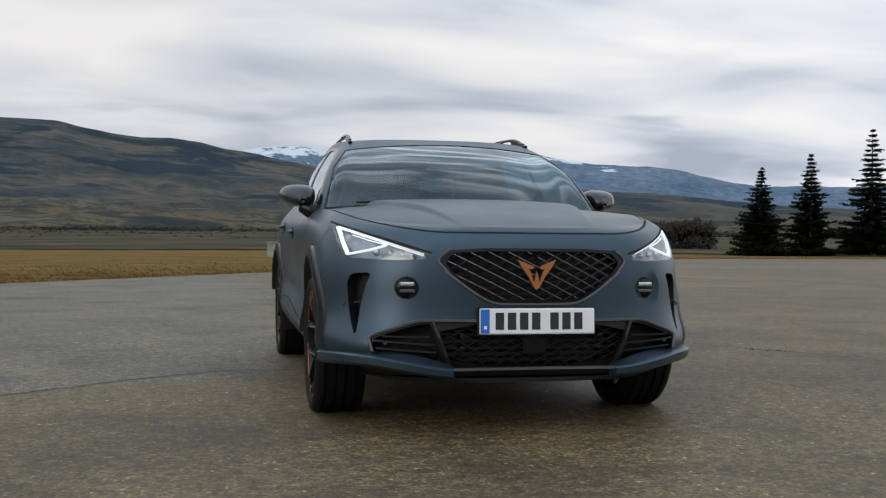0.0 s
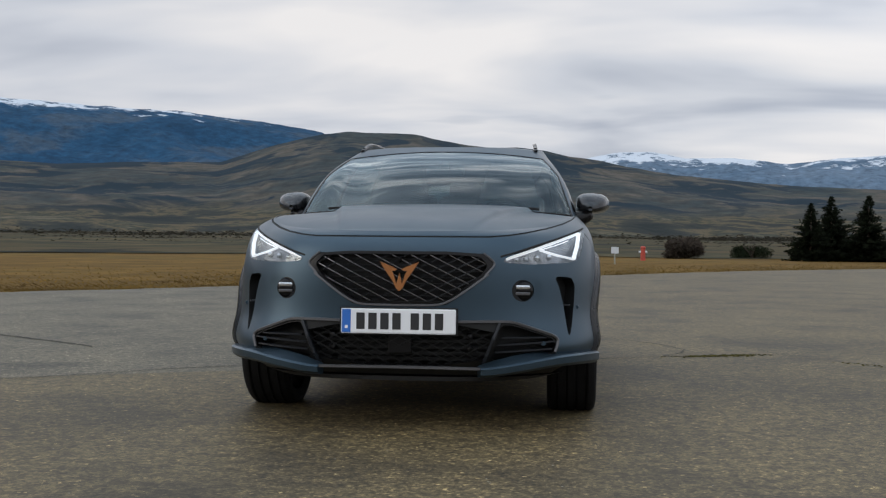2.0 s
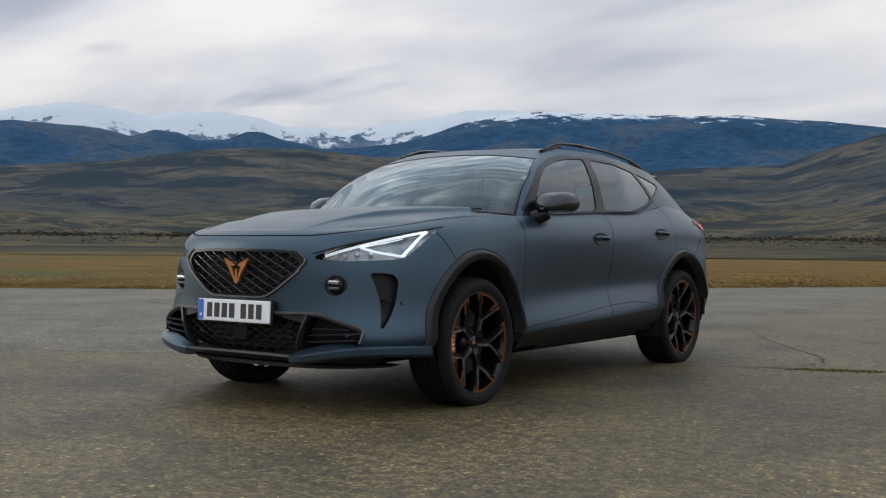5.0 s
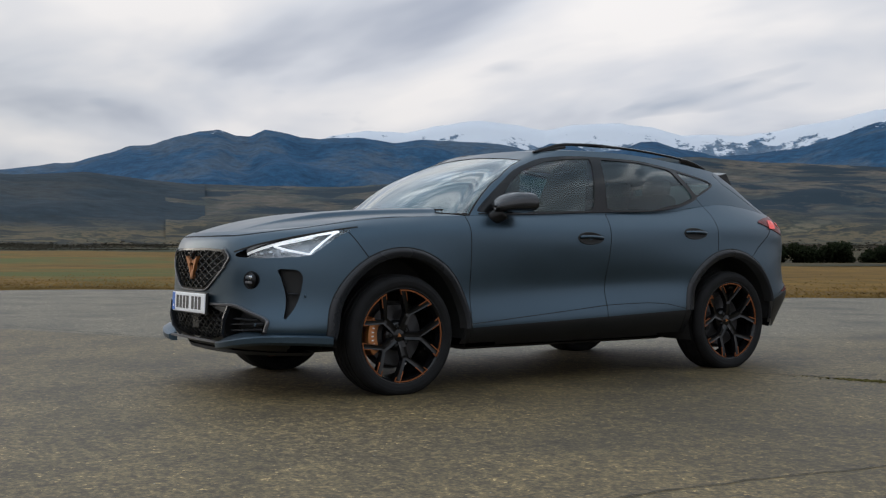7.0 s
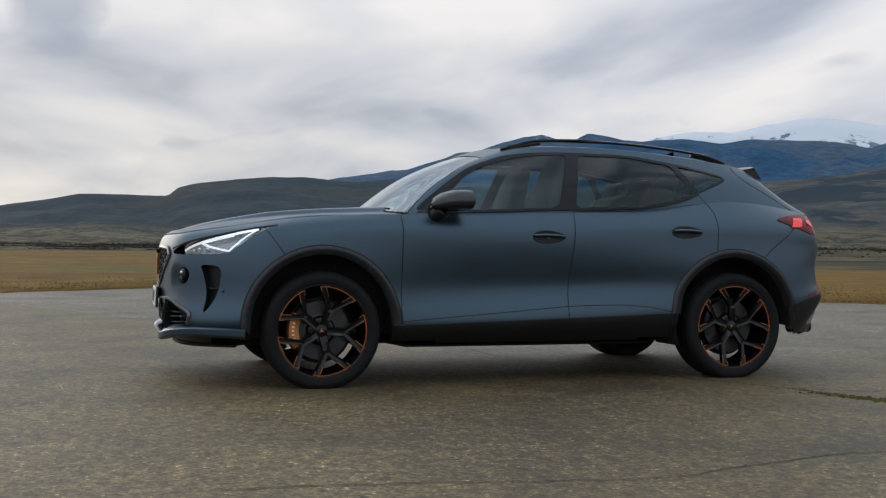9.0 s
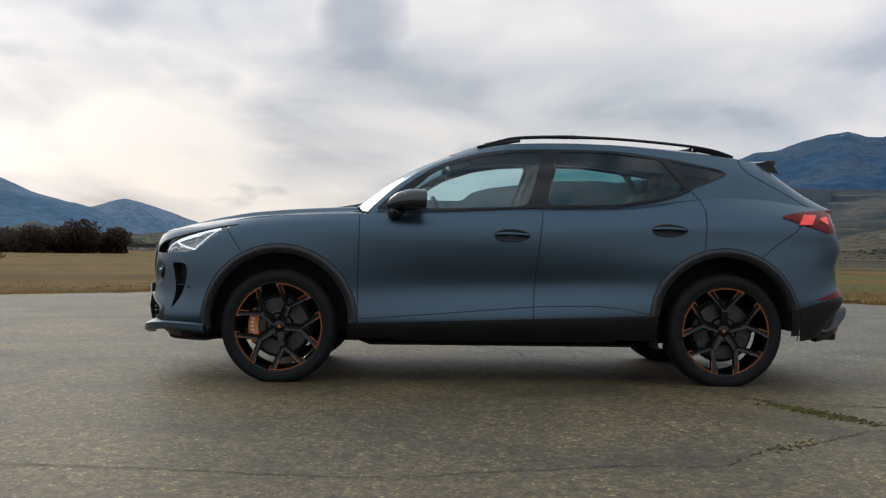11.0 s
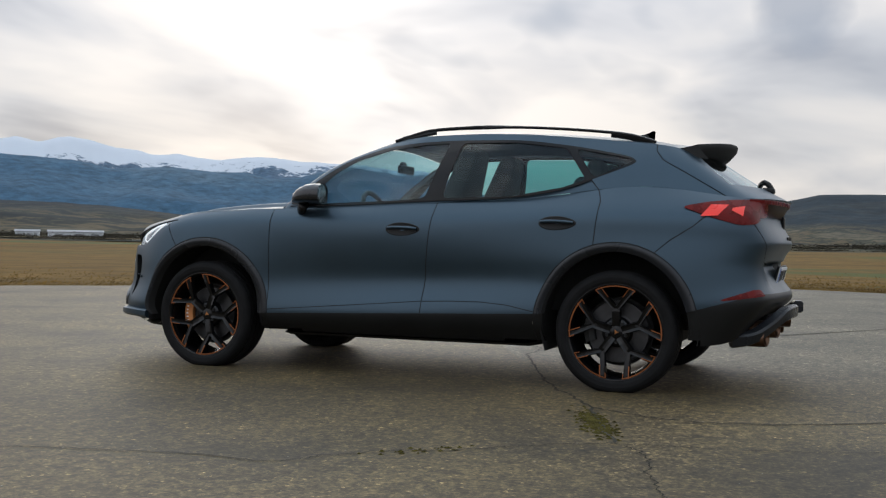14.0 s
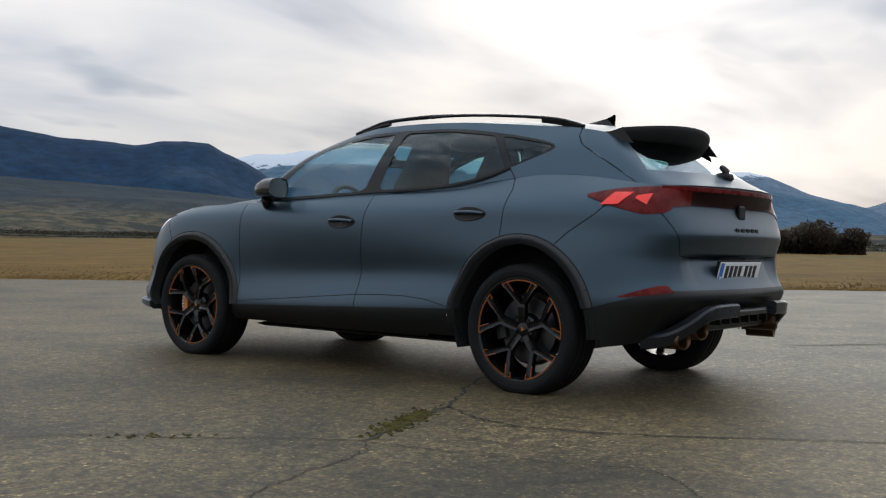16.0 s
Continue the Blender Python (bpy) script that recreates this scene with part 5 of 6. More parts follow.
front_half, rear_half = (lambda v: v[:, 1] < 1.5), (lambda v: v[:, 1] > 2.85)
cabin.mark(loop_field(2.97, 1), "screen_edge", {"shell"}, lambda v: v[:, 1] < 1.35)
cabin.mark(loop_field(2.88, 1), "windscreen", {"screen_edge"}, lambda v: v[:, 1] < 1.35)
cabin.mark(lambda v: 1.452 - 0.035 * (v[:, 0] / 0.55) ** 2 - v[:, 2], "header", {"windscreen", "screen_edge"}, lambda v: v[:, 1] < 1.35)
cabin.mark(loop_field(11.1, 1), "rear_edge", {"shell"}, rear_half)
cabin.mark(loop_field(11.2, 1), "rear_window", {"rear_edge"}, rear_half)
cabin.mark(lambda v: v[:, 2] - 1.182, "tail_deck", {"rear_window", "rear_edge"}, rear_half)
# side windows
WIN_ALL = outline([(.55, 1.048), (1.50, 1.080), (2.05, 1.098), (2.32, 1.140), (2.50, 1.206), (2.755, 1.305), (2.70, 1.345), (2.40, 1.405), (2.06, 1.452), (1.62, 1.458), (1.38, 1.450), (1.17, 1.425), (.93, 1.340), (.76, 1.225), (.62, 1.115)], 2)
WIN_F = outline([(.735, 1.063), (1.490, 1.092), (1.600, 1.440), (1.40, 1.430), (1.21, 1.402), (1.00, 1.336), (.89, 1.272), (.785, 1.176)], 1, 0.06)
WIN_R = outline([(1.605, 1.098), (2.03, 1.109), (2.33, 1.160), (2.465, 1.206), (2.33, 1.396), (2.02, 1.436), (1.68, 1.440)], 1, 0.06)
WIN_Q = outline([(2.508, 1.220), (2.705, 1.302), (2.725, 1.322), (2.67, 1.338), (2.385, 1.392)], 1, 0.06)
side_band = lambda v: (v[:, 0] > 0.5) & (v[:, 1] > 0.55) & (v[:, 1] < 2.95)
cabin.mark(inside_of(WIN_ALL, 1, 2), "window_trim", {"shell"}, side_band)
cabin.mark(inside_of(WIN_F, 1, 2), "front_glass", {"window_trim"}, side_band)
cabin.mark(inside_of(WIN_R, 1, 2), "rear_glass", {"window_trim"}, side_band)
cabin.mark(inside_of(WIN_Q, 1, 2), "quarter_glass", {"window_trim"}, side_band)
cabin.slit(line_field([(2.50, 1.20), (2.53, 1.165), (2.552, 1.14)], 1, 2), GAP, {"shell"}, side_band)
cabin.slit(line_field([(2.836, 1.42), (2.842, 1.375), (2.884, 1.321), (3.054, 1.223), (3.238, 1.113)], 1, 2), GAP, {"shell"}, lambda v: (v[:, 0] > 0.45) & (v[:, 1] > 2.78) & (v[:, 1] < 3.3))
both_sides("pillar", *cabin.take("shell"), PAINT, car, "blue-grey roof pillar")
both_sides("window_trim", *cabin.take("window_trim"), GLOSSBLACK, car, "gloss black window surround")
v0, n0, f0 = cabin.take("windscreen")
both_sides("windscreen", v0 - n0 * 0.003, n0, f0, SCREEN, car, "curved windscreen reflecting clouds", joined=True)
both_sides("windscreen_edge", *cabin.take("screen_edge"), GLOSSBLACK, car)
both_sides("roof_header", *cabin.take("header"), PAINT, car, joined=True)
for nm, lb, mt in (("front_side_window", "front_glass", SIDEGLASS), ("rear_side_window", "rear_glass", PRIVACY), ("quarter_window", "quarter_glass", PRIVACY)):
    v0, n0, f0 = cabin.take(lb)
    both_sides(nm, v0 - n0 * 0.005, n0, f0, mt, car, "tinted side window")
both_sides("rear_window", *cabin.take("rear_window"), PRIVACY, car, "dark tinted rear window", joined=True)
both_sides("rear_window_edge", *cabin.take("rear_edge"), PAINT, car)
both_sides("tail_deck", *cabin.take("tail_deck"), PAINT, car, joined=True)
for gv, gn, gf in islands(*cabin.take("gap")):
    both_sides("panel_line", gv - gn * 0.003, gn, gf, DARK, car, "dark line of a panel gap or shaded crease")

ROOF_MID = [(0, 1.135, 1.49), (0, 1.45, 1.514), (0, 1.85, 1.522), (0, 2.3, 1.514), (0, 2.75, 1.484), (0, 3.09, 1.378)]
T = np.array(CABIN_TOP)
rg = coons(lambda u: loop_at(T, u * 3), lambda u: loop_at(T, 13 - u * 2), lambda v: spline(ROOF_MID, v * 5), lambda v: loop_at(T, 3 + v * 8), 46, 90)
uu = np.linspace(0, 1, 46)[:, None]
vv = np.linspace(0, 1, 90)[None]
rg[..., 2] += 0.008 * np.sin(np.pi * uu) * np.sin(np.pi * vv)
roof = Skin(rg, "roof")
both_sides("roof", *roof.take("roof"), PAINT, car, joined=True)
v0, n0, f0 = roof.take("roof")
both_sides("headlining", v0 * (0.97, 1, 1) - np.array((0, 0, 0.03)), -n0, f0, SEAT, car, "dark roof lining", joined=True)


# ---- the car: what is set into and onto its skin ----
skin_v = np.array(body.v)
nose = skin_v[skin_v[:, 1] < -0.15]
tail = skin_v[skin_v[:, 1] > 2.95]
flank = skin_v[skin_v[:, 0] > 0.6]


def on_skin(cloud, a, b, c, p, q):
    """The third coordinate c of the skin at (p, q) in the axes a, b."""
    d = (cloud[:, a] - abs(p)) ** 2 + (cloud[:, b] - q) ** 2
    near = np.argsort(d)[:4]
    wgt = 1 / (d[near] + 1e-7)
    return float((cloud[near, c] * wgt).sum() / wgt.sum())


nose_y = lambda x, z: on_skin(nose, 0, 2, 1, x, z)
tail_y = lambda x, z: on_skin(tail, 0, 2, 1, x, z)
flank_x = lambda y, z: on_skin(flank, 1, 2, 0, y, z)


def strip(name, path, wd, thick, mat, parent, label="", up=(0, 1, 0), mirror=True, smooth=False):
    """A bar of rounded section along a path, and its mirror image."""
    prof = [(-wd / 2, -thick * .3), (-wd * .36, -thick / 2), (wd * .36, -thick / 2), (wd / 2, -thick * .3), (wd / 2, thick * .3), (wd * .36, thick / 2), (-wd * .36, thick / 2), (-wd / 2, thick * .3)]
    v, f = sweep(path, prof, up=up)
    v = np.array(v)
    obs = [solid(name, v, f, mat, parent, label, smooth=smooth)]
    if mirror:
        obs.append(solid(name, v * (-1, 1, 1), [tuple(reversed(g)) for g in f], mat, parent, label, smooth=smooth))
    return obs


def inset(labels, depth, wall_mat, floor_mat, name, label="", joined=False, floor_name="floor"):
    """An opening in the skin: its walls, and a floor moved in by depth."""
    v, n, f = body.take(*labels)
    wv, wf = recess(v, f, depth)
    flat = np.tile((0.0, -1.0, 0.0), (len(wv), 1))
    mv = wv * (-1, 1, 1)
    if joined:
        allv = np.vstack([wv, mv])
        allf = list(wf) + [tuple(i + len(wv) for i in reversed(g)) for g in wf]
        keep = [g for g in allf if not all(abs(allv[i][0]) < 0.004 for i in g)]
        solid(name, allv, keep, wall_mat, car, label)
    else:
        solid(name, wv, wf, wall_mat, car, label)
        solid(name, mv, [tuple(reversed(g)) for g in wf], wall_mat, car, label)
    both_sides(name + "_" + floor_name, v + np.array(depth), n, f, floor_mat, car, joined=joined)


# head lamps: clear lens, grey housing, lit running-light strips
def lamp_set(x):
    """How far the lamp lies behind the skin: its inner tip is tucked in under the bonnet's edge."""
    return 0.052 * np.clip((0.79 - x) / 0.32, 0, 1)


lv, ln, lf = body.take("headlamp")
lv = lv + np.stack([0 * lv[:, 0], lamp_set(lv[:, 0]), 0 * lv[:, 0]], 1)
both_sides("headlamp_lens", lv, ln, lf, LENS, car, "clear headlamp lens")
inset(("headlamp",), (-0.012, 0.095, 0.0), GLOSSBLACK, LAMPGREY, "headlamp", "angular LED headlamp housing", floor_name="housing")
DRL = ([(.478, .806), (.60, .848), (.72, .893), (.812, .930)], [(.812, .930), (.803, .865), (.786, .806)], [(.786, .806), (.70, .826), (.628, .848)], [(.628, .848), (.70, .870), (.76, .893)])
for k, pts in enumerate(DRL):
    path = []
    for (x0, z0), (x1, z1) in zip(pts[:-1], pts[1:]):
        for t in np.linspace(0, 1, 7)[:-1 if (x1, z1) != pts[-1] else None]:
            x, z = x0 + (x1 - x0) * t, z0 + (z1 - z0) * t
            path.append((x - 0.004, nose_y(x, z) + 0.012 + lamp_set(x), z))
    strip("running_light", path, (0.013, 0.019, 0.011, 0.005)[k], 0.006, DAYLIGHT, car, "lit white running-light strip")
for x, z, r in ((.52, .803, .011), (.56, .806, .013), (.61, .812, .015), (.665, .815, .016)):
    for sgn in (-1, 1):
        bm = bmesh.new()
        bmesh.ops.create_uvsphere(bm, u_segments=14, v_segments=8, radius=r, matrix=Matrix.Translation((sgn * x, nose_y(x, z) + 0.030 + lamp_set(x), z)))
        part("lamp_projector", bm, SILVER, car, "silver headlamp projector", smooth=True)

# a dark strip stands in for the shaded gap under the bonnet's edge
strip("lamp_shadow_strip", spline([(x, nose_y(x, z) + 0.001, z) for x, z in ((.452, .818), (.52, .838), (.60, .866), (.72, .908), (.80, .940), (.828, .956))], np.linspace(0, 5, 30)), 0.009, 0.010, DARK, car, "dark strip for the shaded gap above the headlamp")

# upper grille: frame, recess, lattice, emblem
v0, n0, f0 = body.take("grille_frame")
both_sides("grille_frame", v0 + n0 * 0.004, n0, f0, GLOSSBLACK, car, "gloss black grille frame", joined=True)
inset(("grille",), (0, 0.055, 0), BLACK, DARK, "grille_recess", joined=True)
for sgn in (-1, 1):
    pts = [(sgn * x, nose_y(x, z) - 0.006, z) for x, z in ((.376, .834), (.404, .812), (.426, .785), (.406, .756), (.380, .724))]
    strip("grille_corner_trim", spline(pts, np.linspace(0, 4, 14)), 0.009, 0.008, GUNMETAL, car, "dark chrome grille corner trim", mirror=False)
low = [(x, nose_y(x, z) - 0.005, z) for x, z in ((.0, .596), (.12, .597), (.20, .606), (.28, .650), (.36, .708), (.40, .738))]
strip("grille_lower_trim", spline(low, np.linspace(0, 5, 30)), 0.010, 0.008, GUNMETAL, car, "dark chrome grille lower edge")


def clipped(poly, p0, p1, n=240):
    """The stretches of a segment that lie inside a polygon."""
    t = np.linspace(0, 1, n)
    pts = np.array(p0)[None] * (1 - t[:, None]) + np.array(p1)[None] * t[:, None]
    inside = inside_of(poly, 0, 1)(np.hstack([pts, np.zeros((n, 1))])) < -0.001
    runs, start = [], None
    for i, ok in enumerate(list(inside) + [False]):
        if ok and start is None:
            start = i
        if not ok and start is not None:
            if i - start > 4:
                runs.append((pts[start], pts[i - 1]))
            start = None
    return runs


FULL_GRILLE = [(-x, z) for x, z in GRILLE if x > 0][::-1] + [(x, z) for x, z in GRILLE if x > 0]
FULL_GRILLE = sorted(FULL_GRILLE, key=lambda p: math.atan2(p[1] - .72, p[0]))
grille = tagged(new("grille"), "black diamond lattice radiator grille")
grille.parent = car
for sgn in (-1, 1):
    for k in range(-11, 12):
        z0 = 0.72 + k * 0.043
        for a, b in clipped(FULL_GRILLE, (-.45, z0 - .45 * .50 * sgn), (.45, z0 + .45 * .50 * sgn)):
            path = [(x, nose_y(x, z) + (0.010 if sgn > 0 else 0.013), z) for x, z in zip(np.linspace(a[0], b[0], 9), np.linspace(a[1], b[1], 9))]
            # bars of one slant carry the painted glints, the others stay dark
            strip("grille_bar", path, 0.0052, 0.012, GLINTBAR if sgn < 0 else CLADDING, grille, mirror=False)
for k in range(7):
    z0 = 0.635 + k * 0.028
    for a, b in clipped(FULL_GRILLE, (-.45, z0), (.45, z0)):
        strip("radiator_slat", [(x, nose_y(x, z0) + 0.040, z0) for x in np.linspace(a[0], b[0], 9)], 0.006, 0.010, BLACK, grille, mirror=False)

wing = [(0, .660), (.014, .672), (.034, .712), (.066, .756), (.088, .792), (.034, .770), (.010, .758), (.022, .750), (.036, .752), (.026, .734), (.013, .690), (0, .742)]
ev = [(x, -0.900, z) for x, z in wing] + [(x, -0.880, z) for x, z in wing]
k = len(wing)
ef = [tuple(range(k)), tuple(range(2 * k - 1, k - 1, -1))] + [(i, (i + 1) % k, k + (i + 1) % k, k + i) for i in range(k)]
ev = np.array(ev)
emblem = tagged(new("emblem"), "copper shield-shaped emblem on the grille")
emblem.parent = car
solid("emblem_half", ev, ef, COPPER, emblem)
solid("emblem_half", ev * (-1, 1, 1), [tuple(reversed(f)) for f in ef], COPPER, emblem)
bm = bmesh.new()
bmesh.ops.create_cone(bm, cap_ends=True, segments=3, radius1=0.022, radius2=0.012, depth=0.02, matrix=Matrix.Translation((0, -0.893, 0.806)) @ Matrix.Rotation(radians(90), 4, "X") @ Matrix.Rotation(radians(180), 4, "Z"))
part("front_camera", bm, GLOSSBLACK, car, "small black front camera")

# lower grille, side intakes, splitter
v0, n0, f0 = body.take("intake_trim")
both_sides("intake_surround", v0 + n0 * 0.003, n0, f0, BLACK, car, "black intake surround", joined=True)
inset(("lower_grille",), (0, 0.10, 0), BLACK, DARK, "lower_grille_recess", joined=True)
inset(("intake",), (-0.02, 0.09, 0), BLACK, DARK, "side_intake")
trim = [(.20, .523), (.36, .526), (.47, .526), (.53, .518), (.62, .487), (.698, .456), (.712, .425), (.700, .385)]
strip("intake_trim", spline([(x, nose_y(x, z) - 0.008, z) for x, z in trim], np.linspace(0, 7, 44)), 0.013, 0.018, GUNMETAL, car, "dark chrome intake edge")
FULL_LOWER = sorted([(-x, z) for x, z in LOWER if x > 0] + [(x, z) for x, z in LOWER if x > 0], key=lambda p: math.atan2(p[1] - .42, p[0]))
lower = tagged(new("lower_grille"), "black lower grille lattice with radiator behind")
lower.parent = car
for sgn in (-1, 1):
    for k in range(-13, 14):
        x0 = k * 0.075
        for a, b in clipped(FULL_LOWER, (x0 - sgn * .22, .30), (x0 + sgn * .22, .53)):
            if min(abs(a[0]), abs(b[0])) < 0.27 and a[1] > 0.46:
                continue
            strip("grille_bar", [(x, nose_y(x, z) + 0.022, z) for x, z in zip(np.linspace(a[0], b[0], 5), np.linspace(a[1], b[1], 5))], 0.0045, 0.009, BLACK, lower, mirror=False)
for z0 in (.345, .372, .40, .43, .46, .49):
    for a, b in clipped(FULL_LOWER, (-.5, z0), (.5, z0)):
        strip("radiator_slat", [(x, nose_y(x, z0) + 0.075, z0) for x in np.linspace(a[0], b[0], 7)], 0.016, 0.006, BLACK, lower, mirror=False)
part("radar_cover", box_bm(-.055, .055, -.872, -.84, .375, .465, 0.008), GLOSSBLACK, lower, "flat black sensor cover")
for sgn in (-1, 1):
    for z in (.40, .455):
        bm = bmesh.new()
        bmesh.ops.create_uvsphere(bm, u_segments=12, v_segments=8, radius=0.017, matrix=Matrix.Translation((sgn * .315, -.825, z)))
        part("horn", bm, STEEL, lower, "grey metal fitting behind the lattice", smooth=True)
for z0, x0, x1 in ((.452, .46, .655), (.418, .44, .69), (.385, .43, .68)):
    strip("intake_fin", [(x, nose_y(x, z0 - 0.004 * (x - x0) * 10) + 0.012 + 0.02 * (x1 - x) / (x1 - x0), z0 + 0.006 * (x - x0) * 10 * (z0 < .43)) for x in np.linspace(x0, x1, 9)], 0.009, 0.028, CLADDING, car, "dark intake fin")
strip("intake_strut", [(x, nose_y(x, z) - 0.004, z) for x, z in ((.452, .518), (.425, .45), (.395, .375), (.368, .316))], 0.016, 0.03, CLADDING, car, "dark strut beside the lower grille")


def splitter():
    pts = [(.372, -.902, .316), (.45, -.902, .324), (.58, -.868, .345), (.70, -.790, .362), (.80, -.690, .368), (.870, -.570, .366), (.912, -.445, .360)]
    path = spline(pts, np.linspace(0, 6, 50))
    verts, faces = [], []
    for i, p in enumerate(path):
        q = i / 49
        inward = np.array((-p[0] * 0.6, 0.55, 0)) if q < 0.6 else np.array((-1.0, 0.25, 0))
        inward = inward / np.linalg.norm(inward)
        h = 0.040 + 0.012 * q
        back = 0.05 + 0.02 * math.sin(3.14 * q)
        tall = 0.024 * math.sin(3.14 * min(1, q * 1.5)) + 0.008
        for off, dz in ((back, tall), (0.012, 0.004), (0, -0.004), (0.002, -h * 0.7), (0.02, -h), (back, -h)):
            verts.append(p + inward * off + np.array((0, 0, dz)))
    for i in range(49):
        for j in range(5):
            a = i * 6 + j
            faces.append((a, a + 1, a + 7, a + 6))
    faces += [tuple(range(6)), tuple(49 * 6 + j for j in range(5, -1, -1))]
    v = np.array(verts)
    solid("front_splitter", v, faces, PAINT, car, "blue-grey front splitter blade")
    solid("front_splitter", v * (-1, 1, 1), [tuple(reversed(f)) for f in faces], PAINT, car, "blue-grey front splitter blade")


splitter()
strip("chin", spline([(0, -.895, .318), (.2, -.893, .317), (.38, -.88, .314)], np.linspace(0, 2, 12)), 0.014, 0.02, GUNMETAL, car, "thin dark chrome chin line")

# fog lamps and air curtains
v0, n0, f0 = body.take("fog_ring")
rr = np.hypot(v0[:, 0] - FOG_X, v0[:, 2] - FOG_Z)
both_sides("fog_lamp_surround", v0 + np.stack([0 * rr, 0.030 * np.clip((0.088 - rr) / 0.034, 0, 1), 0 * rr], 1), n0, f0, PAINT, car)
v0, n0, f0 = body.take("fog")
both_sides("fog_lamp_bowl", v0 + np.array((-.004, 0.030, 0)), n0, f0, GLOSSBLACK, car, "round black fog lamp")
for sgn in (-1, 1):
    yy = nose_y(FOG_X, FOG_Z)
    bm = bmesh.new()
    bmesh.ops.create_uvsphere(bm, u_segments=20, v_segments=12, radius=0.047, matrix=Matrix.Translation((sgn * FOG_X, yy + 0.036, FOG_Z)) @ Matrix.Diagonal((1, 0.5, 1, 1)))
    part("fog_lamp", bm, GLOSSBLACK, car, "round fog lamp lens", smooth=True)
    part("fog_lamp_reflector", box_bm(sgn * FOG_X - .034, sgn * FOG_X + .034, yy + .009, yy + .03, FOG_Z + .006, FOG_Z + .027, 0.007), SILVER, car)
    part("fog_lamp_bar", box_bm(sgn * FOG_X - .033, sgn * FOG_X + .033, yy + .010, yy + .03, FOG_Z - .020, FOG_Z - .006, 0.003), GUNMETAL, car)
inset(("curtain",), (-0.045, 0.03, 0), BLACK, BLACK, "air_curtain")
for sgn in (-1, 1):
    part("air_curtain_fin", box_bm(sgn * .745 - .022, sgn * .745 + .022, nose_y(.745, .60) + .004, nose_y(.745, .60) + .05, .588, .596, 0.002), CLADDING, car)
    for x, z in ((.648, .425), (.80, .58)):
        bm = bmesh.new()
        bmesh.ops.create_cone(bm, cap_ends=True, segments=14, radius1=0.011, radius2=0.009, depth=0.006, matrix=Matrix.Translation((sgn * x, nose_y(x, z) - .001, z)) @ Matrix.Rotation(radians(90), 4, "X"))
        part("parking_sensor", bm, PAINT, car)


def number_plate(y, z, tilt, turn, label):
    """White plate with a blue band; its characters are plain bars."""
    pl = tagged(new("number_plate"), label)
    pl.parent = car
    pl.matrix_basis = pose(0, y, z, tilt, 0, turn)
    part("plate", box_bm(-.26, .26, -.004, .004, -.056, .056, 0.006), PLATE_WHITE, pl)
    part("plate_holder", box_bm(-.268, .268, .0045, .018, -.064, .062, 0.004), BLACK, pl)
    part("blue_band", box_bm(-.256, -.216, -.0055, -.0035, -.052, .052, 0.0008), PLATE_BLUE, pl)
    part("band_mark", box_bm(-.242, -.229, -.0062, -.005, -.034, -.020), PLATE_WHITE, pl)
    x = -.190
    for i in range(7):
        part("bar", box_bm(x, x + .038, -.0058, -.0035, -.037, .037, 0.0006), INK, pl)
        x += .0545 if i != 3 else .083
    return pl


number_plate(-.915, .525, -2, 0, "white number plate with blue band and dark bars")
number_plate(3.488, .664, 14, 180, "white rear number plate with dark bars")

# door handles
for hy, hz in ((1.392, .910), (2.341, .952)):
    for sgn in (1, -1):
        hx = flank_x(hy, hz)
        verts, faces, n = [], [], 28
        for k, (f, d) in enumerate(((1.06, -0.001), (1.0, 0.0035), (0.93, 0.002), (0.7, -0.001), (0.0, -0.002))):
            for i in range(n):
                a = 6.2832 * i / n
                y, z = hy + 0.104 * f * math.cos(a), hz + 0.038 * f * math.sin(a) * (1 - 0.15 * math.cos(a))
                verts.append((sgn * (flank_x(y, z) + d + 0.002), y, z))
        for k in range(4):
            for i in range(n):
                a, b = k * n + i, k * n + (i + 1) % n
                faces.append((a, b, b + n, a + n))
        handle = solid("door_handle", verts, faces, BLACK, car, "flush oval door handle in a dark recess", smooth=True)
        v, f = sweep(spline([(sgn * (hx + 0.004), hy - .094, hz + .006), (sgn * (hx + 0.018), hy - .05, hz + .010), (sgn * (hx + 0.020), hy + .04, hz + .008), (sgn * (hx + 0.006), hy + .092, hz + .002)], np.linspace(0, 3, 16)), ring(0.013, 10, 0.75), up=(0, 0, 1))
        solid("handle_bar", v, f, PAINT, handle, smooth=True)


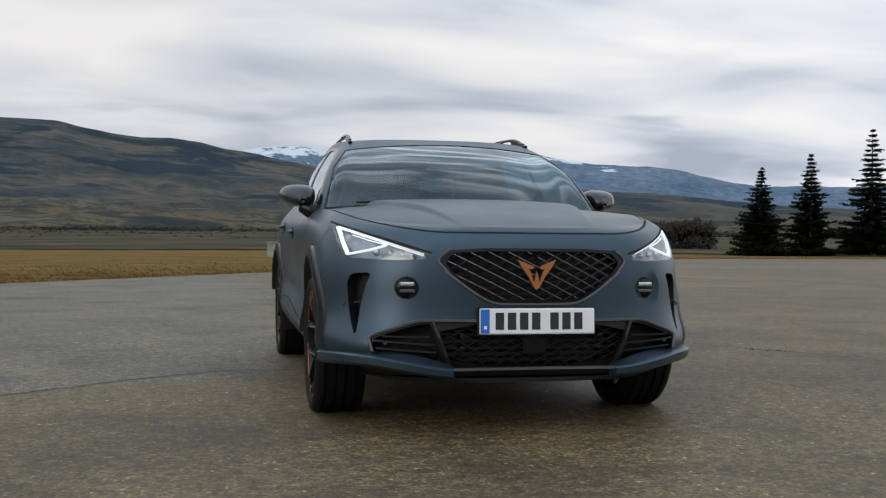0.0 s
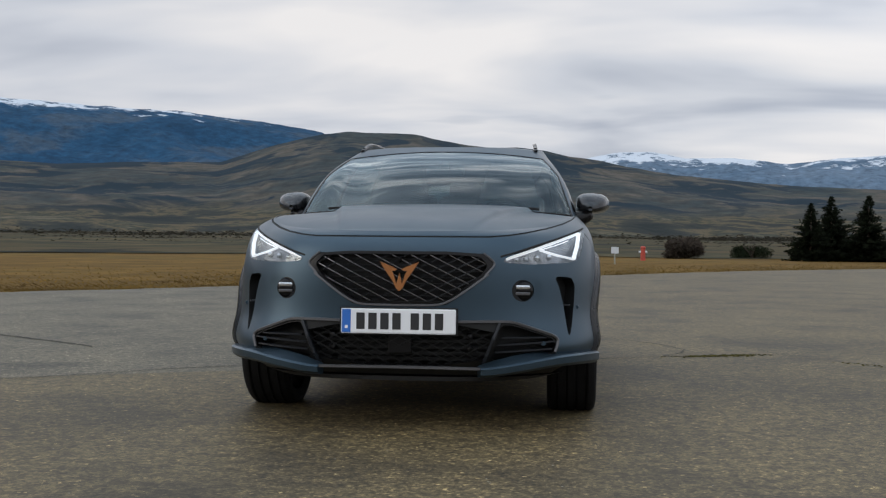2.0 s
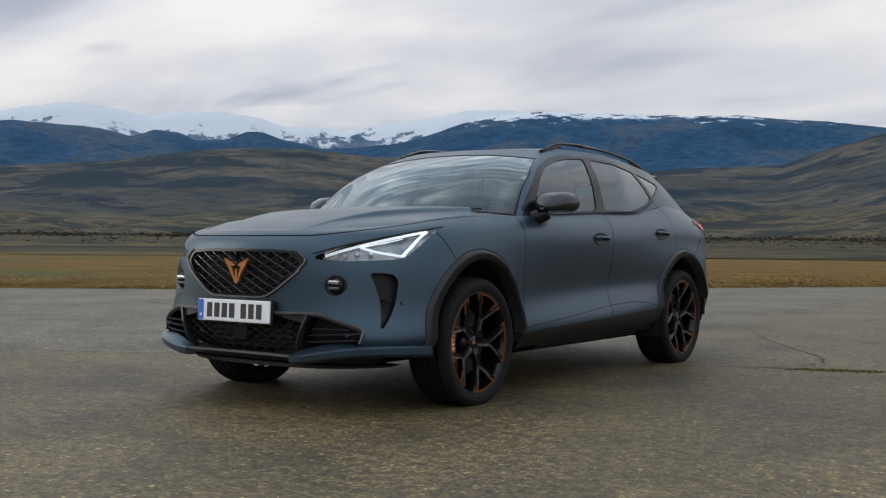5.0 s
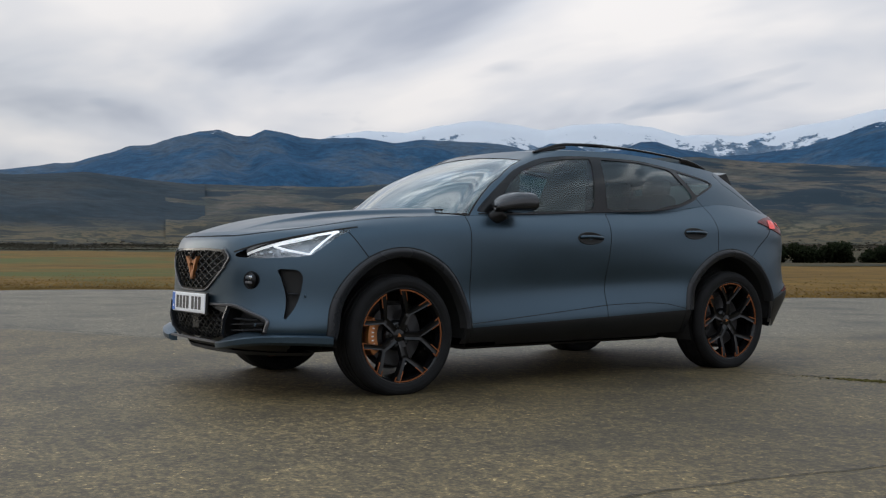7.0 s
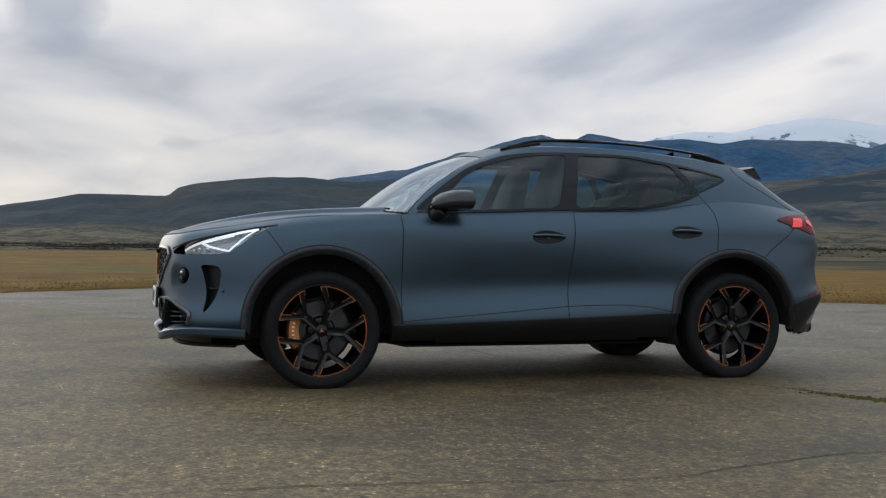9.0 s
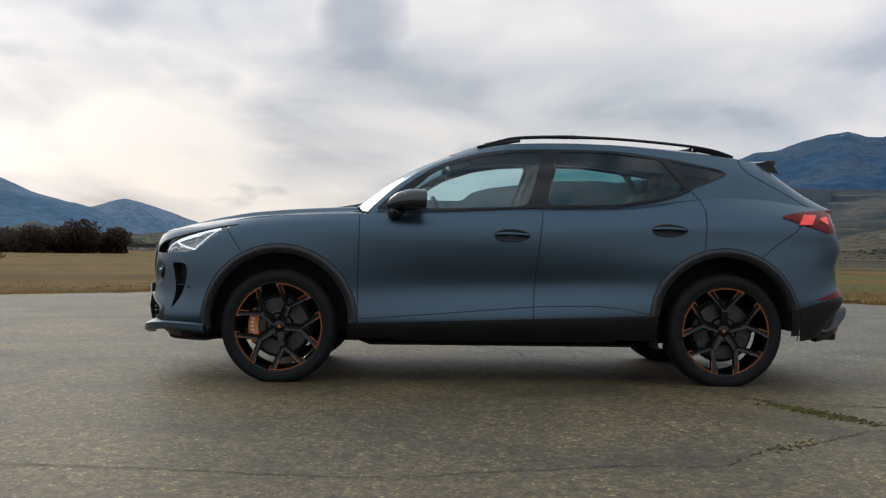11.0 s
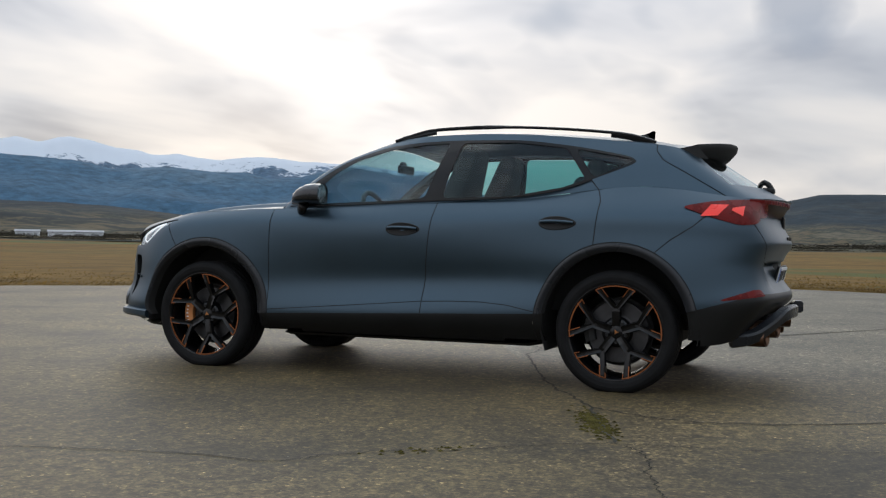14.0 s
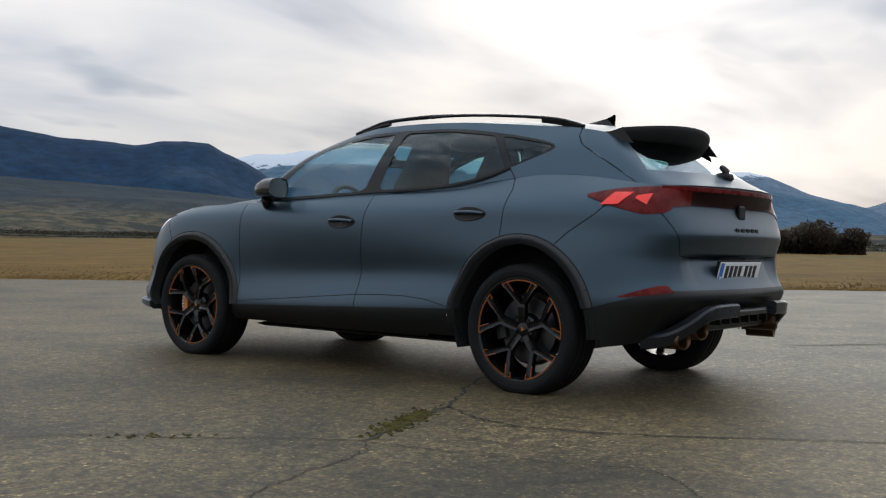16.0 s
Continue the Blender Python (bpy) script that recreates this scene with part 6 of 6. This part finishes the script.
def door_mirror(sgn):
    """A wedge-shaped mirror: rounded shell, glass at the back, arm down to the door."""
    mirror = tagged(new("door_mirror"), "dark grey door mirror")
    mirror.parent = car
    rows = [(.640, .012, .014, 1.086, .893), (.660, .050, .034, 1.096, .895), (.70, .078, .052, 1.108, .900), (.76, .093, .064, 1.117, .907), (.82, .099, .067, 1.118, .911), (.862, .099, .066, 1.117, .912)]
    verts, faces, n = [], [], 24
    for y, a, b, z, x in rows:
        for i in range(n):
            t = 6.2832 * i / n
            c, s = math.cos(t), math.sin(t)
            px = a * math.copysign(abs(c) ** 0.75, c)
            pz = b * math.copysign(abs(s) ** 0.7, s) * (1.0 if s > 0 else 0.86 - 0.22 * c)
            verts.append((sgn * (x + px), y + 0.02 * (px / 0.11), z + pz - 0.10 * px * 0.4))
    for k in range(len(rows) - 1):
        for i in range(n):
            p, q = k * n + i, k * n + (i + 1) % n
            faces.append((p, q, q + n, p + n))
    faces.append(tuple(range(n)))
    solid("mirror_shell", verts, faces, MIRRORGREY, mirror, smooth=True)
    last = verts[-n:]
    c = np.mean(np.array(last), axis=0)
    gl = [c + (np.array(p) - c) * 0.93 + np.array((0, -.006, 0)) for p in last]
    solid("mirror_rim", verts[-n:] + gl, [(i, (i + 1) % n, n + (i + 1) % n, n + i) for i in range(n)], GLOSSBLACK, mirror)
    solid("mirror_glass", gl, [tuple(range(n))], MIRRORGLASS, mirror, "mirror glass")
    v, f = sweep(spline([(sgn * .800, .665, 1.022), (sgn * .845, .680, 1.034), (sgn * .885, .715, 1.062)], np.linspace(0, 2, 8)), ring(0.030, 12, 1.5), up=(0, 0, 1))
    solid("mirror_arm", v, f, GLOSSBLACK, mirror, smooth=True)


MIRRORGREY = material("dark_grey_mirror_paint", (0.032, 0.034, 0.038), 0.22, 0.5, coat=0.2, spread=0.05)
MIRRORGLASS = material("mirror_glass", (0.85, 0.86, 0.88), 0.03, 1.0, spread=0.01)
door_mirror(1)
door_mirror(-1)
# triangular sail panel and belt line
strip("belt_trim", [(flank_x(y, z - 0.02) * 0 + x, y, z) for x, y, z in spline([(.806, .58, 1.050), (.818, 1.0, 1.058), (.812, 1.5, 1.080), (.802, 1.95, 1.097), (.788, 2.2, 1.121), (.763, 2.38, 1.161), (.738, 2.50, 1.204)], np.linspace(0, 6, 50))], 0.008, 0.012, GLOSSBLACK, car, "thin gloss black belt trim", up=(1, 0, 0))

# roof rails
rail = spline([(.560, 1.19, 1.468), (.552, 1.34, 1.512), (.545, 1.50, 1.537), (.541, 1.85, 1.543), (.536, 2.2, 1.528), (.527, 2.52, 1.500), (.518, 2.70, 1.472), (.510, 2.82, 1.434)], np.linspace(0, 7, 70))
strip("roof_rail", rail, 0.024, 0.016, GLOSSBLACK, car, "black roof rail", smooth=True)
for pts in ([(.558, 1.24, 1.480), (.552, 1.36, 1.506), (.547, 1.46, 1.522)], [(.524, 2.56, 1.482), (.518, 2.68, 1.462), (.512, 2.80, 1.430)]):
    strip("rail_foot", spline(pts, np.linspace(0, 2, 12)), 0.020, 0.030, GLOSSBLACK, car)
# windscreen base, wipers
strip("cowl", spline([(0, .365, 1.070), (.3, .39, 1.066), (.6, .465, 1.053), (.77, .535, 1.042)], np.linspace(0, 3, 24)), 0.05, 0.014, DARK, car, "black plastic cowl below the windscreen", up=(0, 0, 1))
for x0, x1 in ((-.62, .02), (-.05, .60)):
    strip("wiper", [(x0 + (x1 - x0) * t, .405 + .08 * abs(x0 + (x1 - x0) * t), 1.090 + 0.006 * math.sin(3 * t) - .025 * abs(x0 + (x1 - x0) * t)) for t in np.linspace(0, 1, 12)], 0.016, 0.012, BLACK, car, "black windscreen wiper", up=(0, 0, 1), mirror=False)
# shark-fin aerial
av = [(-.014, 2.56, 1.502), (.014, 2.56, 1.502), (.018, 2.72, 1.484), (-.018, 2.72, 1.484), (0, 2.52, 1.510), (0, 2.66, 1.536), (0, 2.708, 1.556), (0, 2.720, 1.550), (0, 2.716, 1.490)]
solid("aerial", av, [(0, 4, 5, 3), (1, 2, 5, 4), (3, 5, 6, 7, 8), (2, 8, 7, 6, 5), (0, 1, 4), (0, 3, 2, 1), (3, 8, 2)], BLACK, car, "black shark-fin aerial")


# rear spoiler: body-coloured wing top with a black underside and side gills
def spoiler():
    nu, nv = 26, 12
    top, verts, faces = [], [], []
    for i in range(nu):
        u = -1 + 2 * i / (nu - 1)
        for j in range(nv):
            t = j / (nv - 1)
            y0, y1 = 2.86, 3.215 - 0.16 * u * u
            x = u * (0.528 - 0.015 * t)
            z0 = 1.460 - 0.052 * u * u
            z1 = 1.438 - 0.034 * u * u
            top.append((x, y0 + (y1 - y0) * t, z0 + (z1 - z0) * t + 0.012 * t * t - 0.012 * math.sin(3.14 * t)))
    verts = list(top)
    for i in range(nu - 1):
        for j in range(nv - 1):
            a = i * nv + j
            faces.append((a, a + nv, a + nv + 1, a + 1))
    solid("spoiler_top", verts, faces, PAINT, spoil, "blue-grey spoiler blade", smooth=True)
    low, lf = [], []
    for i in range(nu):
        u = -1 + 2 * i / (nu - 1)
        tip = np.array(top[i * nv + nv - 1])
        for off in ((0, 0, 0), (0, .004, -.008), (0, -.002, -.030), (0, -.04, -.072), (0, -.12, -.098), (0, -.24, -.085)):
            low.append(tip + np.array(off))
    for i in range(nu - 1):
        for j in range(5):
            a = i * 6 + j
            lf.append((a, a + 6, a + 7, a + 1))
    solid("spoiler_underside", low, lf, DARK, spoil, "black spoiler underside", smooth=True)
    for sgn in (-1, 1):
        i = 0 if sgn < 0 else nu - 1
        edge = [top[i * nv + j] for j in range(nv)]
        foot = [(sgn * (.53 - .02 * j / (nv - 1)), 2.88 + .24 * j / (nv - 1), 1.372 - .042 * j / (nv - 1)) for j in range(nv)]
        solid("spoiler_gill", edge + foot, [(j, j + 1, nv + j + 1, nv + j) for j in range(nv - 1)], BLACK, spoil, "black side gill of the spoiler")


spoil = tagged(new("rear_spoiler"), "roof spoiler with black underside")
spoil.parent = car
spoiler()
part("brake_light", box_bm(-.16, .16, 3.155, 3.17, 1.385, 1.398, 0.003), REDDARK, spoil, "thin high brake light")
v, f = sweep(spline([(.03, 3.425, 1.178), (.03, 3.412, 1.205), (.0, 3.380, 1.226), (-.14, 3.345, 1.218)], np.linspace(0, 3, 14)), ring(0.017, 8), up=(0, 0, 1))
wiper = solid("rear_wiper", v, f, BLACK, car, "black rear wiper on its arm", smooth=True)
part("wiper_pivot", box_bm(-.02, .06, 3.365, 3.445, 1.155, 1.192, 0.012), BLACK, wiper)

# tail lamps and the light bar between them
v0, n0, f0 = body.take("taillamp")
outer = [g for g in f0 if np.mean([v0[i][0] for i in g]) > 0.50]
inner = [g for g in f0 if np.mean([v0[i][0] for i in g]) <= 0.50]
for nm, fs, mt, lb, jn in (("tail_lamp", outer, REDLENS, "red tail lamp", False), ("light_bar", inner, REDDARK, "dark red light bar across the tailgate, with the shade below it in its colour", True)):
    us = sorted({i for g in fs for i in g})
    ix = {i: k for k, i in enumerate(us)}
    both_sides(nm, v0[us] + n0[us] * 0.005, n0[us], [tuple(ix[i] for i in g) for g in fs], mt, car, lb, joined=jn)


def lamp_panel(corners):
    """A lit panel behind the lens of a tail lamp: four corners along and up, laid on its curve."""
    c = np.array(corners, float)
    verts, faces = [], []
    for i in range(9):
        for j in range(6):
            u, w = i / 8, j / 5
            y, z = c[0] * (1 - u) * (1 - w) + c[1] * u * (1 - w) + c[2] * u * w + c[3] * (1 - u) * w
            verts.append((flank_x(y, z) + 0.012, y, z))
    for i in range(8):
        for j in range(5):
            a = i * 6 + j
            faces.append((a, a + 6, a + 7, a + 1))
    v = np.array(verts)
    solid("tail_light_element", v, faces, REDGLOW, car, "brighter red lamp element", smooth=True)
    solid("tail_light_element", v * (-1, 1, 1), [tuple(reversed(f)) for f in faces], REDGLOW, car, "brighter red lamp element", smooth=True)


lamp_panel([(3.130, .997), (3.218, 1.000), (3.268, 1.062), (3.178, 1.062)])
lamp_panel([(3.285, 1.030), (3.345, .998), (3.348, 1.056), (3.290, 1.044)])
strip("light_bar_line", [(x, tail_y(x, 1.084) + 0.007, 1.084) for x in np.linspace(0, .66, 20)], 0.024, 0.004, REDLENS, car, "thin red line of the light bar")
v0, n0, f0 = body.take("reflector")
both_sides("rear_reflector", v0 + n0 * 0.003, n0, f0, REDLENS, car, "red rear reflector")
for k, wd in enumerate((.036, .036, .036, .036, .036)):
    x = .124 - k * .062
    part("badge_letter", box_bm(x - wd / 2, x + wd / 2, tail_y(x, .885) - .002, tail_y(x, .885) + .006, .874, .896, 0.003), BLACK, car, "small black badge block")
part("rear_emblem", box_bm(-.042, .042, tail_y(0, .97) - .002, tail_y(0, .97) + .014, .940, 1.020, 0.012), BLACK, car, "black rear emblem")


# rear diffuser, exhausts
def exhaust(x, y, z):
    verts, faces, n = [], [], 24
    for r, dy in ((.048, -.16), (.048, 0), (.046, .004), (.042, .002), (.040, -.02), (.040, -.14)):
        for i in range(n):
            a = 6.2832 * i / n
            verts.append((x + r * 1.08 * math.cos(a), y + dy - 0.25 * r * math.cos(a) * (1 if x > 0 else -1), z + r * math.sin(a)))
    for k in range(5):
        for i in range(n):
            p, q = k * n + i, k * n + (i + 1) % n
            faces.append((p, q, q + n, p + n))
    faces.append(tuple(5 * n + i for i in range(n)))
    solid("exhaust_tip", verts, faces, EXHAUST, car, "round copper exhaust tip", smooth=True)


for sgn in (-1, 1):
    exhaust(sgn * .575, 3.455, .330)
    exhaust(sgn * .480, 3.505, .376)
surround = [(.70, 3.28, .318), (.64, 3.38, .338), (.565, 3.46, .392), (.50, 3.525, .450), (.40, 3.558, .470), (.24, 3.572, .472)]
strip("diffuser_wing", spline(surround, np.linspace(0, 5, 30)), 0.072, 0.060, CLADDING, car, "dark moulded exhaust surround", smooth=False)
part("diffuser", box_bm(-.40, .40, 3.30, 3.47, .36, .45, 0.03), BLACK, car, "black rear diffuser")
for x in (-.30, -.18, -.06, .06, .18, .30):
    part("diffuser_fin", box_bm(x - .008, x + .008, 3.40, 3.525, .395, .445, 0.004), BLACK, car)
part("diffuser_lip", box_bm(-.19, .19, 3.50, 3.575, .44, .475, 0.012), CLADDING, car)


# ---- wheels ----
def revolve(profile, n=72):
    """Verts and faces of a profile of (radius, x) turned round the x axis."""
    verts, faces, k = [], [], len(profile)
    for i in range(n):
        a = 6.2832 * i / n
        for r, x in profile:
            verts.append((x, r * math.cos(a), r * math.sin(a)))
    for i in range(n):
        for j in range(k - 1):
            a, b = i * k + j, ((i + 1) % n) * k + j
            faces.append((a, a + 1, b + 1, b))
    return verts, faces


def polar(r, a, x):
    return (x, r * math.sin(a), r * math.cos(a))


def wheel():
    """A wheel with its outer face towards +x, centred on the hub."""
    wh = tagged(new("wheel"), "black five-double-spoke alloy wheel with copper edges and low tyre")
    wh.parent = car
    tread = [(0.338, .100), (0.343, .086), (0.343, .078), (0.335, .077), (0.335, .067), (0.344, .066), (0.344, .030), (0.335, .029), (0.335, .018), (0.345, .017), (0.345, -.017), (0.335, -.018), (0.335, -.029), (0.344, -.030), (0.344, -.066), (0.335, -.067), (0.335, -.077), (0.343, -.078), (0.338, -.100)]
    prof = [(.262, .100), (.268, .112), (.284, .121), (.305, .124), (.320, .120), (.331, .111)] + tread + [(.325, -.118), (.300, -.124), (.262, -.105)]
    solid("tyre", *revolve(prof, 96), RUBBER, wh, "low-profile black tyre", smooth=False)
    solid("rim_barrel", *revolve([(.266, .113), (.262, .110), (.254, .100), (.246, .05), (.236, -.03), (.240, -.10)], 72), RIM, wh, smooth=True)
    solid("rim_lip", *revolve([(.262, .108), (.2625, .1125), (.268, .1135), (.2705, .1130), (.2705, .110)], 96), RIM, wh)
    for s in range(5):
        a0 = 6.2832 * s / 5
        v, f = sweep([polar(.035, a0, .070), polar(.07, a0, .078), polar(.115, a0, .081), polar(.150, a0, .077)], [(-.027, -.014), (-.021, .008), (-.007, .002), (.007, .002), (.021, .008), (.027, -.014)], up=(1, 0, 0))
        solid("spoke", v, f, RIM, wh)
        for sgn in (-1, 1):
            p0, p1 = np.array(polar(.130, a0 + sgn * .035, .081)), np.array(polar(.264, a0 + sgn * .385, .108))
            run = (p1 - p0)[1:] / np.linalg.norm((p1 - p0)[1:])
            across = np.array((0, -run[1], run[0]))
            verts = []
            for t in (0, .3, .6, .85, 1.0):
                c, hw = p0 + (p1 - p0) * t + np.array((.006 * math.sin(3.14 * t), 0, 0)), .0105 + .006 * t
                for o, dx in ((-hw * 1.35, -.024), (-hw, .004), (-hw * .4, .0), (hw * .4, .0), (hw, .004), (hw * 1.35, -.024)):
                    verts.append(c + across * o + np.array((dx, 0, 0)))
            solid("spoke_branch", verts, [(i * 6 + j, i * 6 + j + 1, i * 6 + j + 7, i * 6 + j + 6) for i in range(4) for j in range(5)] + [tuple(range(5, -1, -1)), tuple(24 + j for j in range(6))], RIM, wh)
            axis = np.array(polar(1.0, a0, 0))
            for o in (-1, 1):
                r0, r1 = (.50, 1.0) if across @ axis * o > 0 else (.80, 1.0)
                line = []
                for t in np.linspace(r0, r1, 6):
                    c, hw = p0 + (p1 - p0) * t + np.array((.006 * math.sin(3.14 * t) + .0030, 0, 0)), .0105 + .006 * t
                    line.append(c + across * o * hw)
                v, f = sweep(line, [(-.0028, -.004), (-.0022, .002), (.0022, .002), (.0028, -.004)], up=(1, 0, 0))
                solid("spoke_edge", v, f, COPPERLINE, wh)
        arc = [polar(.2570, a0 + t, .1090) for t in np.linspace(-.43, .43, 22)]
        v, f = sweep(arc, [(-.0040, -.004), (-.0030, .002), (.0030, .002), (.0040, -.004)], up=(1, 0, 0))
        solid("rim_edge", v, f, COPPERLINE, wh, "copper arc on the rim")
        b0 = a0 + 6.2832 / 10
        bm = bmesh.new()
        bmesh.ops.create_cone(bm, cap_ends=True, segments=10, radius1=0.011, radius2=0.009, depth=0.016, matrix=Matrix.Translation(polar(.056, b0, .070)) @ Matrix.Rotation(radians(90), 4, "Y"))
        part("wheel_nut", bm, BLACK, wh)
    solid("hub", *revolve([(.001, .074), (.030, .074), (.036, .070), (.070, .066), (.085, .050), (.085, -.02)], 40), RIM, wh, smooth=True)
    bm = bmesh.new()
    bmesh.ops.create_cone(bm, cap_ends=True, segments=3, radius1=0.016, radius2=0.012, depth=0.006, matrix=Matrix.Translation((.077, 0, 0)) @ Matrix.Rotation(radians(90), 4, "Y"))
    part("hub_emblem", bm, COPPER, wh, "small copper hub emblem")
    solid("brake_disc", *revolve([(.075, .030), (.080, .022), (.095, .020), (.172, .020), (.174, .016), (.174, -.012), (.09, -.012)], 64), STEEL, wh, "steel brake disc", smooth=False)
    solid("dust_shield", *revolve([(.03, -.030), (.19, -.030), (.195, -.02)], 40), DARK, wh, "black brake dust shield")
    return wh


def caliper(wh, ahead, grow):
    """A brake caliper clasping the disc on the front or rear side."""
    verts, faces, n = [], [], 14
    for i in range(n + 1):
        a = radians((-90 if ahead else 90) + (-34 + 68 * i / n) * grow)
        for r, x in ((.125, .024), (.130, .046), (.160, .055), (.186, .050), (.194, .028), (.194, -.02), (.125, -.02)):
            verts.append(polar(r, a, x))
    for i in range(n):
        for j in range(6):
            p = i * 7 + j
            faces.append((p, p + 1, p + 8, p + 7))
    faces += [tuple(range(6, -1, -1)), tuple(n * 7 + j for j in range(7))]
    if grow > .8:
        for i in range(5):
            a = radians((-90 if ahead else 90) - 16 + 8 * i)
            part("caliper_mark", box_bm(.0555, .0575, -.0035, .0035, -.007, .007), PLATE_WHITE, wh).matrix_basis = Matrix.Translation(polar(.163, a, 0)) @ Matrix.Rotation(-a, 4, "X")
    solid("brake_caliper", verts, faces, COPPER if grow > .8 else BLACK, wh, "copper brake caliper" if grow > .8 else "dark brake caliper")


first = wheel()
TRACK = 0.782
places = [(TRACK, WHEEL_F, 0), (TRACK, WHEEL_R, 0), (-TRACK, WHEEL_F, 180), (-TRACK, WHEEL_R, 180)]
for i, (x, y, turn) in enumerate(places):
    m = pose(x, y, HUB_Z, 0, 0, turn) @ pose(0, 0, 0, (-22, 0, 50, 8)[i], 0, 0)
    if i == 0:
        first.matrix_basis = m
        wh = first
    else:
        wh = copy_thing(first, m)
        wh.parent = car
for wh_parts, (x, y, turn), grow in zip([o for o in car.children if o.name.startswith("wheel") and o.name.split(".")[0] == "wheel"], places, (1.0, 0.62, 1.0, 0.62)):
    holder = tagged(new("brake"), "brake caliper behind the spokes")
    holder.parent = car
    holder.matrix_basis = pose(x, y, HUB_Z, 0, 0, turn)
    caliper(holder, ahead=(turn == 0), grow=grow)

# ---- underside and cabin ----
uv, uf = [], []
loop = spline(np.array(LOOP_A), np.linspace(0, 14, 90))
for p in loop:
    half = p[0] * 0.96
    for wy in (WHEEL_F, WHEEL_R):
        if abs(p[1] - wy) < 0.46:
            half = min(half, 0.57)
    zz = 0.235 if 0.5 < p[1] < 2.2 else (0.36 if p[1] > 2.95 else (0.245 if p[1] < -0.45 else 0.245))
    uv += [(-half, p[1], zz + .02), (-half * .9, p[1], zz), (half * .9, p[1], zz), (half, p[1], zz + .02)]
for i in range(len(loop) - 1):
    uf += [(4 * i + j, 4 * i + j + 1, 4 * i + j + 5, 4 * i + j + 4) for j in range(3)]
solid("underbody", uv, uf, DARK, car, "black underbody")
for sgn in (-1, 1):
    bm = bmesh.new()
    bmesh.ops.create_cone(bm, cap_ends=True, segments=16, radius1=0.05, radius2=0.05, depth=1.3, matrix=Matrix.Translation((sgn * .0, WHEEL_R if sgn > 0 else WHEEL_F, .32)) @ Matrix.Rotation(radians(90), 4, "Y"))
    part("axle", bm, DARK, car)
tub, tf = [], []
base = spline(np.array(CABIN_BASE), np.linspace(0, 13, 120))
for p in base:
    for f, z in ((0.975, p[2] - 0.012), (0.90, 0.95), (0.86, 0.45), (0.0, 0.40)):
        y = 1.9 + (p[1] - 1.9) * (0.985 if f > .9 else 0.96)
        tub.append((p[0] * f, y, z))
for i in range(119):
    tf += [(4 * i + j, 4 * i + j + 1, 4 * i + j + 5, 4 * i + j + 4) for j in range(3)]
tub = np.array(tub)
both_sides("cabin_trim", tub, np.tile((0., 0., 1.), (len(tub), 1)), tf, SEAT, car, "dark door and floor lining", joined=True)
dash = [(.48, .98), (.60, 1.030), (.78, 1.035), (.92, 1.000), (.95, .90), (.90, .72), (.60, .65)]
dv = [(sx * (.74 - .02 * (y < .6)), y, z) for sx in (-1, 1) for y, z in dash]
k = len(dash)
solid("dashboard", dv, [tuple(range(k)), tuple(range(2 * k - 1, k - 1, -1))] + [(i, k + i, k + (i + 1) % k, (i + 1) % k) for i in range(k)], SEAT, car, "dark dashboard")
bm = bmesh.new()
pts = [(.37 + .18 * math.cos(a), .985 - .07 * math.sin(a), .985 + .17 * math.sin(a)) for a in np.linspace(0, 6.2832, 40)]
v, f = sweep(pts, ring(0.016, 8), up=(0, -.9, .4))
steering = solid("steering_wheel", v, f, BLACK, car, "black steering wheel", smooth=True)
bm.free()
part("steering_boss", box_bm(.30, .44, .955, 1.0, .95, 1.01, 0.02), BLACK, steering)
part("steering_spoke", box_bm(.20, .54, .975, .99, .975, .995, 0.005), BLACK, steering)
part("rear_view_mirror", box_bm(-.12, .12, 1.00, 1.03, 1.30, 1.36, 0.015), BLACK, car, "black rear-view mirror")
part("mirror_stalk", box_bm(-.03, .03, .975, 1.01, 1.33, 1.385, 0.012), BLACK, car)


def car_seat(x, y, wd, label, sporty):
    """A seat; the sporty kind has a tall backrest that narrows into its headrest."""
    seat = tagged(new("car_seat"), label)
    seat.parent = car
    seat.matrix_basis = pose(x, y, 0)
    part("seat_cushion", box_bm(-wd / 2, wd / 2, -.50, .02, .55, .72, .05, 3), SEAT, seat, smooth=True)
    bm = box_bm(-wd / 2, wd / 2, -.07, .07, 0, .60, .055, 3)
    if sporty:
        bmesh.ops.subdivide_edges(bm, edges=[e for e in bm.edges if abs(e.verts[0].co.z - e.verts[1].co.z) > .3], cuts=6)
        for v in bm.verts:
            v.co.z *= 1.36
            f = max(0.0, v.co.z - .40) / .42
            v.co.x *= 1 - .46 * min(1, f) ** 0.8
            v.co.y *= 1 - .30 * min(1, f)
    bmesh.ops.transform(bm, matrix=pose(0, .02, .66, -18), verts=bm.verts)
    part("backrest", bm, SEAT, seat, smooth=True)
    if not sporty:
        bm = box_bm(-.12, .12, -.045, .045, 0, .13, .04, 3)
        bmesh.ops.transform(bm, matrix=pose(0, .215, 1.215, -12), verts=bm.verts)
        part("headrest", bm, SEAT, seat, smooth=True)


for x in (-.37, .37):
    car_seat(x, 1.40, .50, "dark sports seat with tall one-piece backrest", True)
for x in (-.40, 0, .40):
    car_seat(x, 2.22, .40, "dark rear bench seat", False)

car.location.z = -0.020
